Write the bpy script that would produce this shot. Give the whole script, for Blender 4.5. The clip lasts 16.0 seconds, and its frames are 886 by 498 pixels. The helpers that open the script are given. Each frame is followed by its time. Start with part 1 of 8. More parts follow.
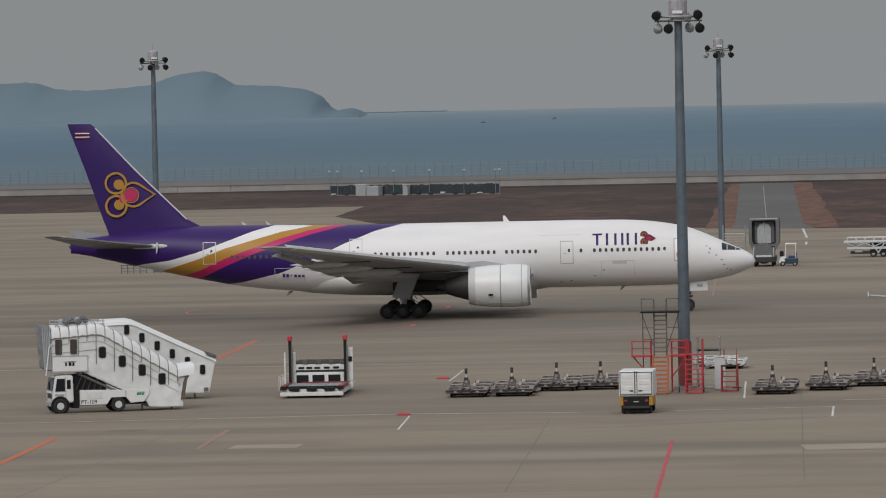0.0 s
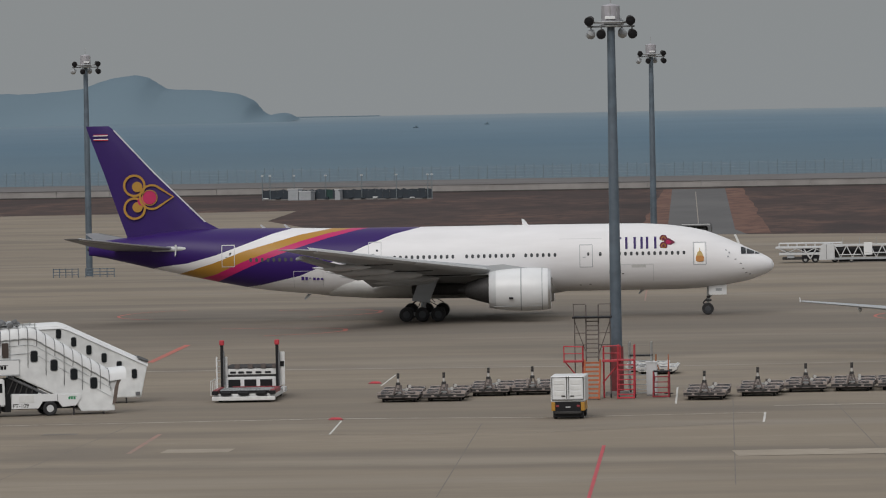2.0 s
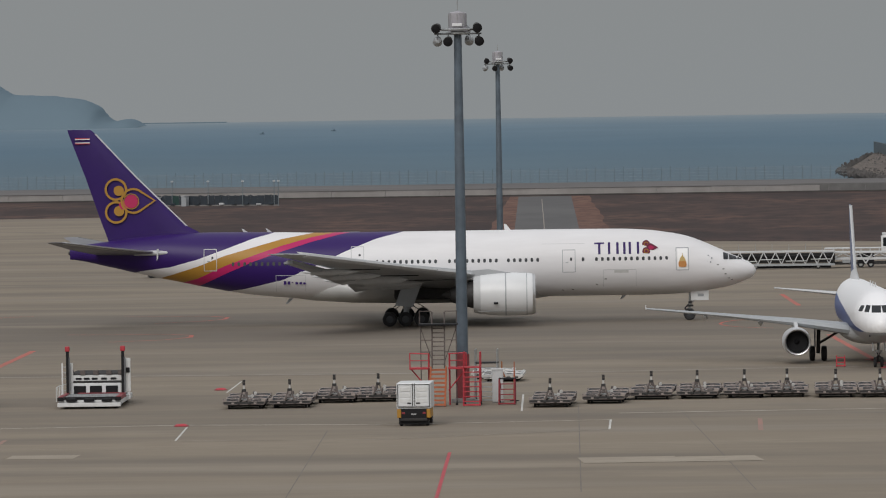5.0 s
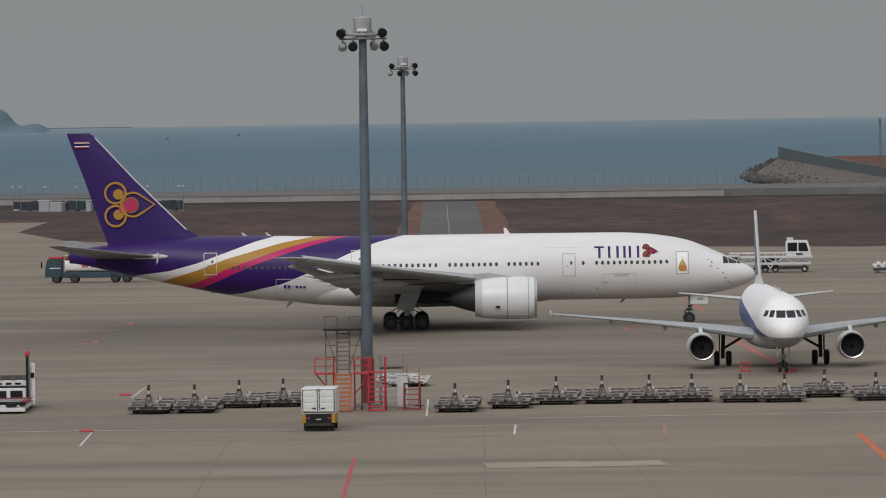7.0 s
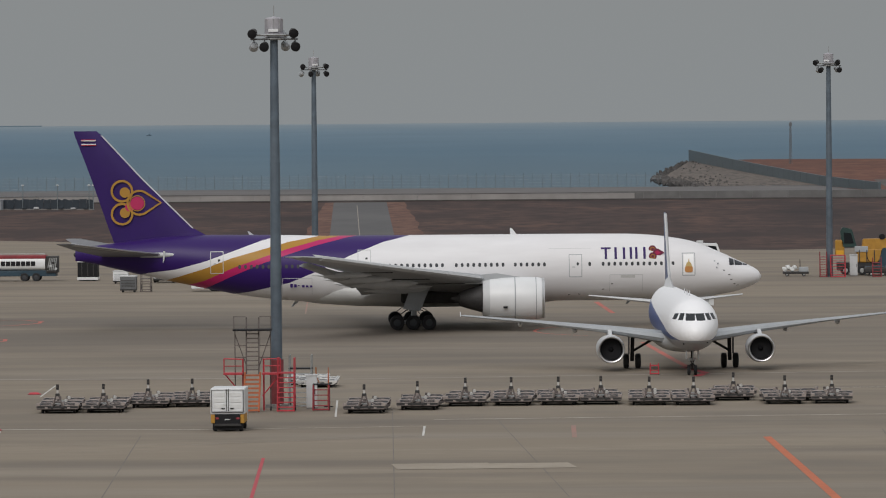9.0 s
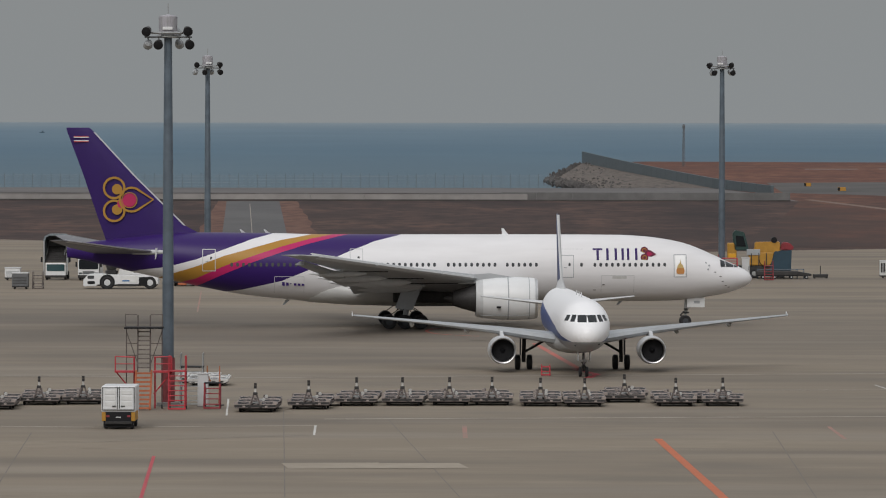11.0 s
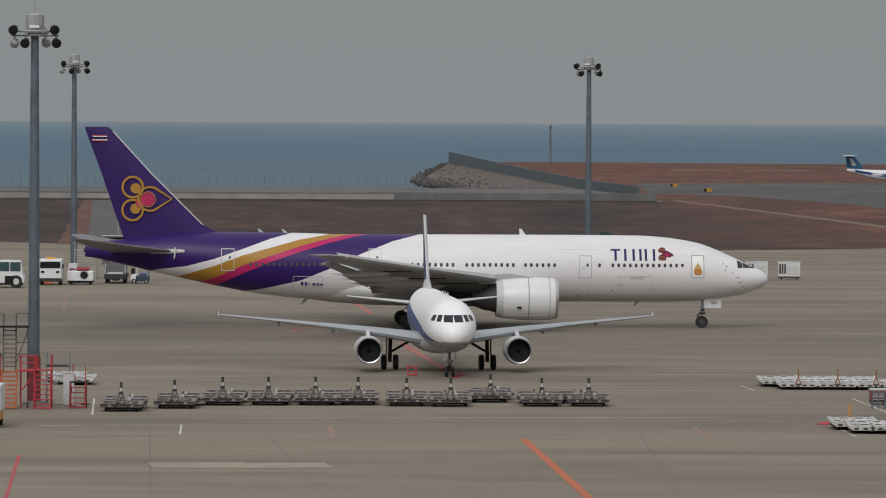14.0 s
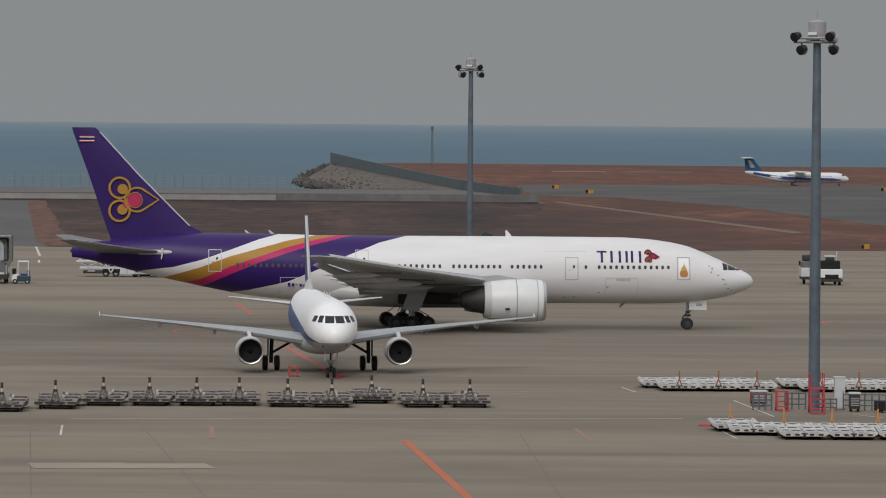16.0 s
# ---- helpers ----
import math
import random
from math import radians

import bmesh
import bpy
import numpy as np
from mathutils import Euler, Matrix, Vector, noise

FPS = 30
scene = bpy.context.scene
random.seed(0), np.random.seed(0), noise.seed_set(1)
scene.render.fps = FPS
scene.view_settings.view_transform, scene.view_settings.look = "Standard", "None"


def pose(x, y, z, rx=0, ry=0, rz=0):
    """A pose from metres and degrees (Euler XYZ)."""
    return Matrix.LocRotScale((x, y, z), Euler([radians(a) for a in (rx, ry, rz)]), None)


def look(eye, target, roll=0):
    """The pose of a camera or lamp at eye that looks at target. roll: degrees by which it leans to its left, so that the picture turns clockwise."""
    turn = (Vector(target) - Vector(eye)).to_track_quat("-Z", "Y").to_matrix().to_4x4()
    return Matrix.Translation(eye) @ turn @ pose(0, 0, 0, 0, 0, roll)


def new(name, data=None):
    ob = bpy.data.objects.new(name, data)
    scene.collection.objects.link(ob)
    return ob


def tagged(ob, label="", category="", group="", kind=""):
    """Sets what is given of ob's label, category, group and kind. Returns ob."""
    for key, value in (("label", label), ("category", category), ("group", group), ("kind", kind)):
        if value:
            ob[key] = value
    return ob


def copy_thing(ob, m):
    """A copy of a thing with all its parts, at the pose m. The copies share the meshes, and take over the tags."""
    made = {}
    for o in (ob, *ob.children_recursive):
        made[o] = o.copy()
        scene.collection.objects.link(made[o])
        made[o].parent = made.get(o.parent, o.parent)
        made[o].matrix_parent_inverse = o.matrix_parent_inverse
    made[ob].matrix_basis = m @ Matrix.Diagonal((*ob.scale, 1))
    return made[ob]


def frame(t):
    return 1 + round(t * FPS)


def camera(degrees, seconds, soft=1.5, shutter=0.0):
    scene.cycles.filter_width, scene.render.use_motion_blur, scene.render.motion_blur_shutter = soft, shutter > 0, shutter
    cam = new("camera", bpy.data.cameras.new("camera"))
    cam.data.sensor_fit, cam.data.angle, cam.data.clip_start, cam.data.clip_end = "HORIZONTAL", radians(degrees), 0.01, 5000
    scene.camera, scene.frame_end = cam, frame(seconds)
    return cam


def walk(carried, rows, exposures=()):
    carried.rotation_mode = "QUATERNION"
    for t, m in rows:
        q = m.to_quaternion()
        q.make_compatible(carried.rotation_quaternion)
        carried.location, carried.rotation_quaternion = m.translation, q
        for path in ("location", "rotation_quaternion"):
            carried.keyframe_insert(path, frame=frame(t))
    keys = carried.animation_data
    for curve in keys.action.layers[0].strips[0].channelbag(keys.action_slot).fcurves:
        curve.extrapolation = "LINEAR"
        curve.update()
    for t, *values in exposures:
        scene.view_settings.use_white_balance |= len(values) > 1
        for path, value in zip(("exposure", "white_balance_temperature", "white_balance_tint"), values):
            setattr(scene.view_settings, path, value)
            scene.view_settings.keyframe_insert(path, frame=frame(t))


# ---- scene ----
cam = camera(8.5404, 16.0, soft=1.1)
EYE = (0.0, 0.0, 20.2)
# seconds, turn to the right, tilt, lean, in degrees
PAN = [
    (0, -5.7836, -1.4592, -1.211), (0.5, -5.6082, -1.4302, -1.230), (1, -5.5800, -1.4185, -1.274), (1.5, -5.4255, -1.4190, -1.118),
    (2, -5.1283, -1.4245, -1.049), (2.5, -4.8609, -1.4220, -1.086), (3, -4.5714, -1.4248, -1.160), (3.5, -4.3674, -1.4217, -1.119),
    (4, -4.1456, -1.4134, -1.025), (6.5, -2.9295, -1.3441, -0.779), (7, -2.7233, -1.3459, -0.821), (7.5, -2.4788, -1.3489, -0.832),
    (8, -2.2889, -1.3538, -0.738), (8.5, -2.1035, -1.3575, -0.601), (9, -1.8545, -1.3440, -0.448), (11.5, -0.5810, -1.3475, 0.102),
    (12, -0.3309, -1.3439, 0.063), (12.5, -0.0000, -1.3369, 0.050), (13, 0.2367, -1.3391, 0.178), (13.5, 0.4178, -1.3387, 0.252),
    (14, 0.4729, -1.3451, 0.287), (14.5, 0.6683, -1.3447, 0.420), (15, 0.9250, -1.3349, 0.565), (15.5, 1.3197, -1.3305, 0.574),
    (16, 1.6171, -1.3284, 0.448),
]
walk(cam, [(t, Matrix.Translation(EYE) @ pose(0, 0, 0, 0, 0, -y) @ pose(0, 0, 0, 90 + p) @ pose(0, 0, 0, 0, 0, r))
           for t, y, p, r in PAN])

# ---- light: an overcast, hazy day ----
world = bpy.data.worlds.new("overcast_sky")
scene.world = world
world.use_nodes = True
wn, wl = world.node_tree.nodes, world.node_tree.links
wn.clear()
sky = wn.new("ShaderNodeTexSky")
sky.sky_type, sky.sun_disc = "NISHITA", False
sky.sun_elevation, sky.sun_rotation = radians(37), radians(193)
sky.air_density, sky.dust_density, sky.ozone_density = 1.0, 6.0, 1.0
tc = wn.new("ShaderNodeTexCoord")
sep = wn.new("ShaderNodeSeparateXYZ")
cloud = wn.new("ShaderNodeValToRGB")
cloud.color_ramp.elements[0].position, cloud.color_ramp.elements[0].color = 0.0, (0.285, 0.303, 0.312, 1)
cloud.color_ramp.elements[1].position, cloud.color_ramp.elements[1].color = 1.0, (0.80, 0.82, 0.85, 1)
e = cloud.color_ramp.elements.new(0.028)
e.color = (0.285, 0.298, 0.302, 1)
e = cloud.color_ramp.elements.new(0.25)
e.color = (0.45, 0.46, 0.47, 1)
sky_gain = wn.new("ShaderNodeVectorMath")
sky_gain.operation, sky_gain.inputs[3].default_value = "SCALE", 0.10
mixw = wn.new("ShaderNodeMix")
mixw.data_type = "RGBA"
mixw.inputs[0].default_value = 0.93
bg = wn.new("ShaderNodeBackground")
wo = wn.new("ShaderNodeOutputWorld")
wl.new(tc.outputs["Generated"], sep.inputs[0])
wl.new(sep.outputs["Z"], cloud.inputs[0])
wl.new(sky.outputs[0], sky_gain.inputs[0])
wl.new(sky_gain.outputs[0], mixw.inputs[6])
wl.new(cloud.outputs[0], mixw.inputs[7])
wl.new(mixw.outputs[2], bg.inputs[0])
wl.new(bg.outputs[0], wo.inputs[0])
sun = new("sun", bpy.data.lights.new("sun", "SUN"))
sun.data.energy, sun.data.angle, sun.data.color = 1.48, radians(34), (1.0, 0.97, 0.94)
sun.matrix_world = look((-45, -190, 150), (0, 0, 0))
scene.view_settings.exposure = -0.10


# ---- materials ----
def mat(name, col, rough=0.5, metal=0.0, grain=0.0, scale=4.0, bump=0.0, spec=0.5, wear=None, col2=None):
    """Principled paint with two scales of variation in colour, gloss and relief."""
    m = bpy.data.materials.new(name)
    m.use_nodes = True
    n, l = m.node_tree.nodes, m.node_tree.links
    p = n["Principled BSDF"]
    p.inputs["Base Color"].default_value = (*col, 1)
    p.inputs["Roughness"].default_value = rough
    p.inputs["Metallic"].default_value = metal
    p.inputs["Specular IOR Level"].default_value = spec
    if grain or bump:
        co = n.new("ShaderNodeTexCoord")
        a = n.new("ShaderNodeTexNoise")
        a.inputs["Scale"].default_value, a.inputs["Detail"].default_value = scale, 6
        b = n.new("ShaderNodeTexNoise")
        b.inputs["Scale"].default_value, b.inputs["Detail"].default_value = scale * 0.13, 3
        l.new(co.outputs["Object"], a.inputs[0])
        l.new(co.outputs["Object"], b.inputs[0])
        s = n.new("ShaderNodeMath")
        s.operation = "ADD"
        l.new(a.outputs["Fac"], s.inputs[0])
        l.new(b.outputs["Fac"], s.inputs[1])
        r = n.new("ShaderNodeMapRange")
        r.inputs[1].default_value, r.inputs[2].default_value = 0.65, 1.35
        l.new(s.outputs[0], r.inputs[0])
        mx = n.new("ShaderNodeMix")
        mx.data_type = "RGBA"
        dark = wear or tuple(c * (1 - grain) for c in col)
        light = col2 or tuple(min(1, c * (1 + grain * 0.4)) for c in col)
        mx.inputs[6].default_value, mx.inputs[7].default_value = (*dark, 1), (*light, 1)
        l.new(r.outputs[0], mx.inputs[0])
        l.new(mx.outputs[2], p.inputs["Base Color"])
        if bump:
            bu = n.new("ShaderNodeBump")
            bu.inputs["Strength"].default_value, bu.inputs["Distance"].default_value = bump, 0.05
            l.new(a.outputs["Fac"], bu.inputs["Height"])
            l.new(bu.outputs[0], p.inputs["Normal"])
    return m


white = mat("white_paint", (0.71, 0.72, 0.73), 0.35, grain=0.06, scale=1.2)
truck_white = mat("worn_truck_white", (0.70, 0.715, 0.72), 0.4, grain=0.22, scale=1.6)
scuffed = mat("scuffed_white_deck", (0.60, 0.585, 0.56), 0.6, grain=0.5, scale=3.2)
dirty_white = mat("dirty_white_paint", (0.66, 0.665, 0.66), 0.5, grain=0.16, scale=2.5)
grey_paint = mat("grey_paint", (0.36, 0.38, 0.40), 0.45, grain=0.15, scale=1.5)
wing_grey = mat("wing_grey_paint", (0.40, 0.415, 0.43), 0.4, grain=0.12, scale=1.0)
light_grey = mat("pale_grey_paint", (0.55, 0.56, 0.57), 0.45, grain=0.12, scale=2)
steel = mat("galvanised_steel", (0.42, 0.43, 0.43), 0.45, 0.6, grain=0.25, scale=6)
bare = mat("bare_aluminium", (0.62, 0.62, 0.62), 0.32, 0.9, grain=0.1, scale=3)
pole_blue = mat("blue_grey_pole_paint", (0.098, 0.128, 0.160), 0.5, grain=0.38, scale=1.6)
red = mat("red_paint", (0.26, 0.025, 0.035), 0.5, grain=0.3, scale=3)
bright_red = mat("faded_red_paint", (0.47, 0.034, 0.05), 0.55, grain=0.3, scale=4)
orange = mat("orange_paint", (0.42, 0.12, 0.05), 0.55, grain=0.3, scale=4)
yellow = mat("yellow_paint", (0.46, 0.235, 0.028), 0.55, grain=0.25, scale=2)
rubber = mat("black_rubber", (0.018, 0.018, 0.020), 0.75, grain=0.3, scale=8)
black = mat("black_paint", (0.014, 0.014, 0.016), 0.6, grain=0.3, scale=5, spec=0.2)
dark_steel = mat("dark_worn_steel", (0.040, 0.038, 0.038), 0.6, 0.2, grain=0.5, scale=7)
pale_worn = mat("pale_worn_zinc", (0.35, 0.30, 0.275), 0.55, 0.2, grain=0.4, scale=6)
worn_frame = mat("worn_zinc_frame", (0.135, 0.112, 0.104), 0.6, 0.2, grain=0.45, scale=7)
glass = mat("dark_window_glass", (0.012, 0.015, 0.018), 0.12, spec=0.3)
teal_glass = mat("cab_glass", (0.03, 0.07, 0.08), 0.06, spec=0.7)
purple = mat("purple_paint", (0.030, 0.009, 0.112), 0.42, grain=0.18, scale=0.6, spec=0.3)
gold = mat("gold_paint", (0.40, 0.21, 0.03), 0.4, grain=0.1, scale=1)
magenta = mat("magenta_paint", (0.46, 0.018, 0.10), 0.4, grain=0.1, scale=1)
navy = mat("navy_paint", (0.02, 0.05, 0.17), 0.35, grain=0.12, scale=1)
mid_blue = mat("mid_blue_paint", (0.05, 0.17, 0.38), 0.35, grain=0.12, scale=1)
dark_blue = mat("dark_teal_blue_paint", (0.02, 0.05, 0.075), 0.45, grain=0.2, scale=2)
dark_green = mat("dark_green_paint", (0.02, 0.055, 0.05), 0.5, grain=0.3, scale=2)
lens_glass = mat("lamp_lens", (0.06, 0.065, 0.07), 0.15, spec=0.7)
amber = mat("amber_lens", (0.75, 0.38, 0.03), 0.3)
fence_grey = mat("weathered_fence_grey", (0.165, 0.195, 0.212), 0.6, grain=0.2, scale=1)
cabin_glass = mat("cabin_window_pane", (0.075, 0.078, 0.085), 0.2, spec=0.5)
shade_grey = mat("dark_grey_panel", (0.13, 0.135, 0.142), 0.5, grain=0.25, scale=1.5)
hub_grey = mat("wheel_hub_grey", (0.045, 0.048, 0.055), 0.5, 0.3)
tow_orange = mat("yellow_orange_paint", (0.60, 0.24, 0.04), 0.5, grain=0.2, scale=3)
line_white = mat("worn_white_line", (0.60, 0.59, 0.56), 0.7, grain=0.3, scale=1.5)
line_mid = mat("worn_pale_line", (0.50, 0.47, 0.42), 0.75, grain=0.35, scale=0.7, wear=(0.30, 0.265, 0.22))
line_patch = mat("faded_pale_patch", (0.325, 0.280, 0.222), 0.8, grain=0.16, scale=0.8, wear=(0.262, 0.222, 0.172))
line_faint = mat("faint_white_line", (0.29, 0.262, 0.225), 0.78, grain=0.15, scale=0.7, wear=(0.213, 0.184, 0.151))
line_red = mat("worn_red_line", (0.46, 0.085, 0.062), 0.75, grain=0.35, scale=1.3, wear=(0.30, 0.13, 0.10))
line_pink = mat("faded_red_line", (0.36, 0.15, 0.12), 0.8, grain=0.25, scale=1.2, wear=(0.213, 0.184, 0.151))
line_orange = mat("orange_line", (0.50, 0.13, 0.05), 0.7, grain=0.2, scale=0.9)
stripe_dark = mat("thin_dark_line", (0.150, 0.130, 0.110), 0.8, grain=0.3, scale=1)
wall_conc = mat("seawall_concrete", (0.215, 0.205, 0.195), 0.85, grain=0.25, scale=0.5, bump=0.3)
pale_conc = mat("pale_concrete", (0.30, 0.285, 0.275), 0.85, grain=0.25, scale=0.3, bump=0.2)
dark_conc = mat("weathered_dark_concrete", (0.150, 0.147, 0.146), 0.85, grain=0.3, scale=0.4, bump=0.2)
dike_top = mat("dike_top_gravel", (0.128, 0.120, 0.118), 0.9, grain=0.3, scale=0.15, bump=0.3)
# distance haze painted into the base colour of cape, breakwater and boats
hill_mat = mat("far_haze_tint", (0.150, 0.205, 0.245), 1.0, grain=0.07, scale=0.012, spec=0.0)
rock_mat = mat("breakwater_rock", (0.088, 0.081, 0.078), 0.9, grain=0.45, scale=0.6, bump=0.5)
blue_wall = mat("blue_grey_wall_panels", (0.080, 0.106, 0.120), 0.6, grain=0.15, scale=0.3)
net_dark = mat("dark_blue_screen", (0.028, 0.038, 0.050), 0.7, grain=0.3, scale=0.8)


def ground_mat(name, cols, scales, rough=0.9, bump=0.2, stretch=(1, 1, 1)):
    m = bpy.data.materials.new(name)
    m.use_nodes = True
    n, l = m.node_tree.nodes, m.node_tree.links
    p = n["Principled BSDF"]
    p.inputs["Roughness"].default_value, p.inputs["Specular IOR Level"].default_value = rough, 0.15
    co, mp = n.new("ShaderNodeTexCoord"), n.new("ShaderNodeMapping")
    mp.inputs["Scale"].default_value = stretch
    l.new(co.outputs["Object"], mp.inputs[0])
    last = None
    for i, (c, s) in enumerate(zip(cols[1:], scales)):
        t = n.new("ShaderNodeTexNoise")
        t.inputs["Scale"].default_value, t.inputs["Detail"].default_value = s, 7
        t.inputs["Roughness"].default_value = 0.62
        l.new(mp.outputs[0], t.inputs[0])
        r = n.new("ShaderNodeMapRange")
        r.inputs[1].default_value, r.inputs[2].default_value = 0.42, 0.62
        l.new(t.outputs["Fac"], r.inputs[0])
        mx = n.new("ShaderNodeMix")
        mx.data_type = "RGBA"
        if last:
            l.new(last, mx.inputs[6])
        else:
            mx.inputs[6].default_value = (*cols[0], 1)
        mx.inputs[7].default_value = (*c, 1)
        l.new(r.outputs[0], mx.inputs[0])
        last = mx.outputs[2]
    l.new(last, p.inputs["Base Color"])
    bu = n.new("ShaderNodeBump")
    bu.inputs["Strength"].default_value, bu.inputs["Distance"].default_value = bump, 0.1
    l.new(t.outputs["Fac"], bu.inputs["Height"])
    l.new(bu.outputs[0], p.inputs["Normal"])
    return m


grass = ground_mat("winter_grass", [(0.066, 0.045, 0.041), (0.034, 0.027, 0.028), (0.112, 0.068, 0.055), (0.046, 0.034, 0.033)],
                   [0.05, 0.13, 0.6], stretch=(0.35, 0.10, 1))
far_grass = ground_mat("reddish_dry_grass", [(0.142, 0.062, 0.046), (0.086, 0.044, 0.037), (0.19, 0.092, 0.062), (0.100, 0.050, 0.040)],
                       [0.04, 0.11, 0.5], stretch=(0.35, 0.10, 1))


def scrub_edge(m):
    """Dark scrub thins out into the dry field from its landward corner."""
    n, l = m.node_tree.nodes, m.node_tree.links
    p = n["Principled BSDF"]
    base = p.inputs["Base Color"].links[0].from_socket
    co, sp, mp, t = (n.new("ShaderNode" + k) for k in ("TexCoord", "SeparateXYZ", "Mapping", "TexNoise"))
    mp.inputs["Scale"].default_value = (0.07, 0.018, 1)
    t.inputs["Scale"].default_value, t.inputs["Detail"].default_value = 1.0, 6
    l.new(co.outputs["Object"], sp.inputs[0])
    l.new(co.outputs["Object"], mp.inputs[0])
    l.new(mp.outputs[0], t.inputs[0])
    wob = n.new("ShaderNodeMath")
    wob.operation, wob.inputs[1].default_value = "MULTIPLY_ADD", 110.0
    l.new(t.outputs["Fac"], wob.inputs[0])
    l.new(sp.outputs["X"], wob.inputs[2])
    across, along = n.new("ShaderNodeMapRange"), n.new("ShaderNodeMapRange")
    for r, a, b in ((across, 95.0, 150.0), (along, 1290.0, 1420.0)):
        r.inputs[1].default_value, r.inputs[2].default_value = a, b
        r.inputs[3].default_value, r.inputs[4].default_value = 1.0, 0.0
    l.new(wob.outputs[0], across.inputs[0])
    l.new(sp.outputs["Y"], along.inputs[0])
    k, mx = n.new("ShaderNodeMath"), n.new("ShaderNodeMix")
    k.operation, mx.data_type = "MULTIPLY", "RGBA"
    l.new(across.outputs[0], k.inputs[0])
    l.new(along.outputs[0], k.inputs[1])
    l.new(k.outputs[0], mx.inputs[0])
    l.new(base, mx.inputs[6])
    mx.inputs[7].default_value = (0.058, 0.041, 0.037, 1)
    l.new(mx.outputs[2], p.inputs["Base Color"])


scrub_edge(far_grass)
asphalt = ground_mat("taxiway_asphalt", [(0.105, 0.100, 0.098), (0.13, 0.123, 0.118), (0.085, 0.082, 0.08)],
                     [0.01, 0.06], stretch=(0.5, 0.3, 1))
road_mat = ground_mat("road_asphalt", [(0.108, 0.106, 0.107), (0.128, 0.125, 0.125)], [0.05], stretch=(1, 0.2, 1))


def apron_material():
    """Concrete in square bays with sealed joints, tyre- and shadow-darkened taxi lanes and pale patches."""
    m = ground_mat("apron_concrete", [(0.248, 0.208, 0.162), (0.223, 0.186, 0.143), (0.272, 0.230, 0.179), (0.239, 0.200, 0.155)],
                   [0.03, 0.12, 0.7], rough=0.8, bump=0.1, stretch=(0.45, 1, 1))
    n, l = m.node_tree.nodes, m.node_tree.links
    p = n["Principled BSDF"]
    base = p.inputs["Base Color"].links[0].from_socket
    co = n.new("ShaderNodeTexCoord")
    sp = n.new("ShaderNodeSeparateXYZ")
    l.new(co.outputs["Object"], sp.inputs[0])
    # long tyre and fuel streaks along the taxi lane, by their place across it
    st = n.new("ShaderNodeTexNoise")
    st.inputs["Scale"].default_value, st.inputs["Detail"].default_value = 1.0, 5
    mp = n.new("ShaderNodeMapping")
    mp.inputs["Scale"].default_value = (0.012, 0.055, 1)
    l.new(co.outputs["Object"], mp.inputs[0])
    l.new(mp.outputs[0], st.inputs[0])
    rs = n.new("ShaderNodeMapRange")
    rs.inputs[1].default_value, rs.inputs[2].default_value = 0.44, 0.66
    rs.inputs[3].default_value, rs.inputs[4].default_value = 0.0, 0.55
    l.new(st.outputs["Fac"], rs.inputs[0])
    mx = n.new("ShaderNodeMix")
    mx.data_type = "RGBA"
    l.new(rs.outputs[0], mx.inputs[0])
    l.new(base, mx.inputs[6])
    mx.inputs[7].default_value = (0.152, 0.131, 0.109, 1)
    # lane darkening, with some shadow from under the airliner painted in
    lane = n.new("ShaderNodeValToRGB")
    k = lane.color_ramp
    k.elements[0].position, k.elements[0].color = 0.0, (0, 0, 0, 1)
    k.elements[1].position, k.elements[1].color = 1.0, (0, 0, 0, 1)
    for at, v in ((0.455, 0.0), (0.50, 0.55), (0.545, 0.95), (0.59, 0.5), (0.62, 0.0)):
        q = k.elements.new(at)
        q.color = (v, v, v, 1)
    dv = n.new("ShaderNodeMath")
    dv.operation, dv.inputs[1].default_value = "DIVIDE", 1000.0
    l.new(sp.outputs["Y"], dv.inputs[0])
    l.new(dv.outputs[0], lane.inputs[0])
    mul = n.new("ShaderNodeMath")
    mul.operation = "MULTIPLY"
    l.new(lane.outputs[0], mul.inputs[0])
    l.new(st.outputs["Fac"], mul.inputs[1])
    mx2 = n.new("ShaderNodeMix")
    mx2.data_type = "RGBA"
    l.new(mul.outputs[0], mx2.inputs[0])
    l.new(mx.outputs[2], mx2.inputs[6])
    mx2.inputs[7].default_value = (0.125, 0.111, 0.10, 1)
    # narrower wheel streaks and pale scrubbed lanes over the whole apron
    last = mx2.outputs[2]
    for size, at, lo, hi, amount, colour in (((0.017, 0.085, 1), 3.0, 0.50, 0.68, 0.62, (0.150, 0.129, 0.108, 1)),
                                             ((0.016, 0.075, 1), 40.0, 0.54, 0.72, 0.60, (0.292, 0.256, 0.213, 1)),
                                             ((0.05, 0.05, 1), 90.0, 0.58, 0.70, 0.6, (0.165, 0.143, 0.121, 1))):
        mp3, t3, r3, m3 = (n.new("ShaderNode" + k) for k in ("Mapping", "TexNoise", "MapRange", "Mix"))
        mp3.inputs["Scale"].default_value, mp3.inputs["Location"].default_value = size, (at, at, 0)
        t3.inputs["Scale"].default_value, t3.inputs["Detail"].default_value = 1.0, 6
        m3.data_type = "RGBA"
        r3.inputs[1].default_value, r3.inputs[2].default_value = lo, hi
        r3.inputs[3].default_value, r3.inputs[4].default_value = 0.0, amount
        l.new(co.outputs["Object"], mp3.inputs[0])
        l.new(mp3.outputs[0], t3.inputs[0])
        l.new(t3.outputs["Fac"], r3.inputs[0])
        l.new(r3.outputs[0], m3.inputs[0])
        l.new(last, m3.inputs[6])
        m3.inputs[7].default_value = colour
        last = m3.outputs[2]
    l.new(last, p.inputs["Base Color"])
    return m


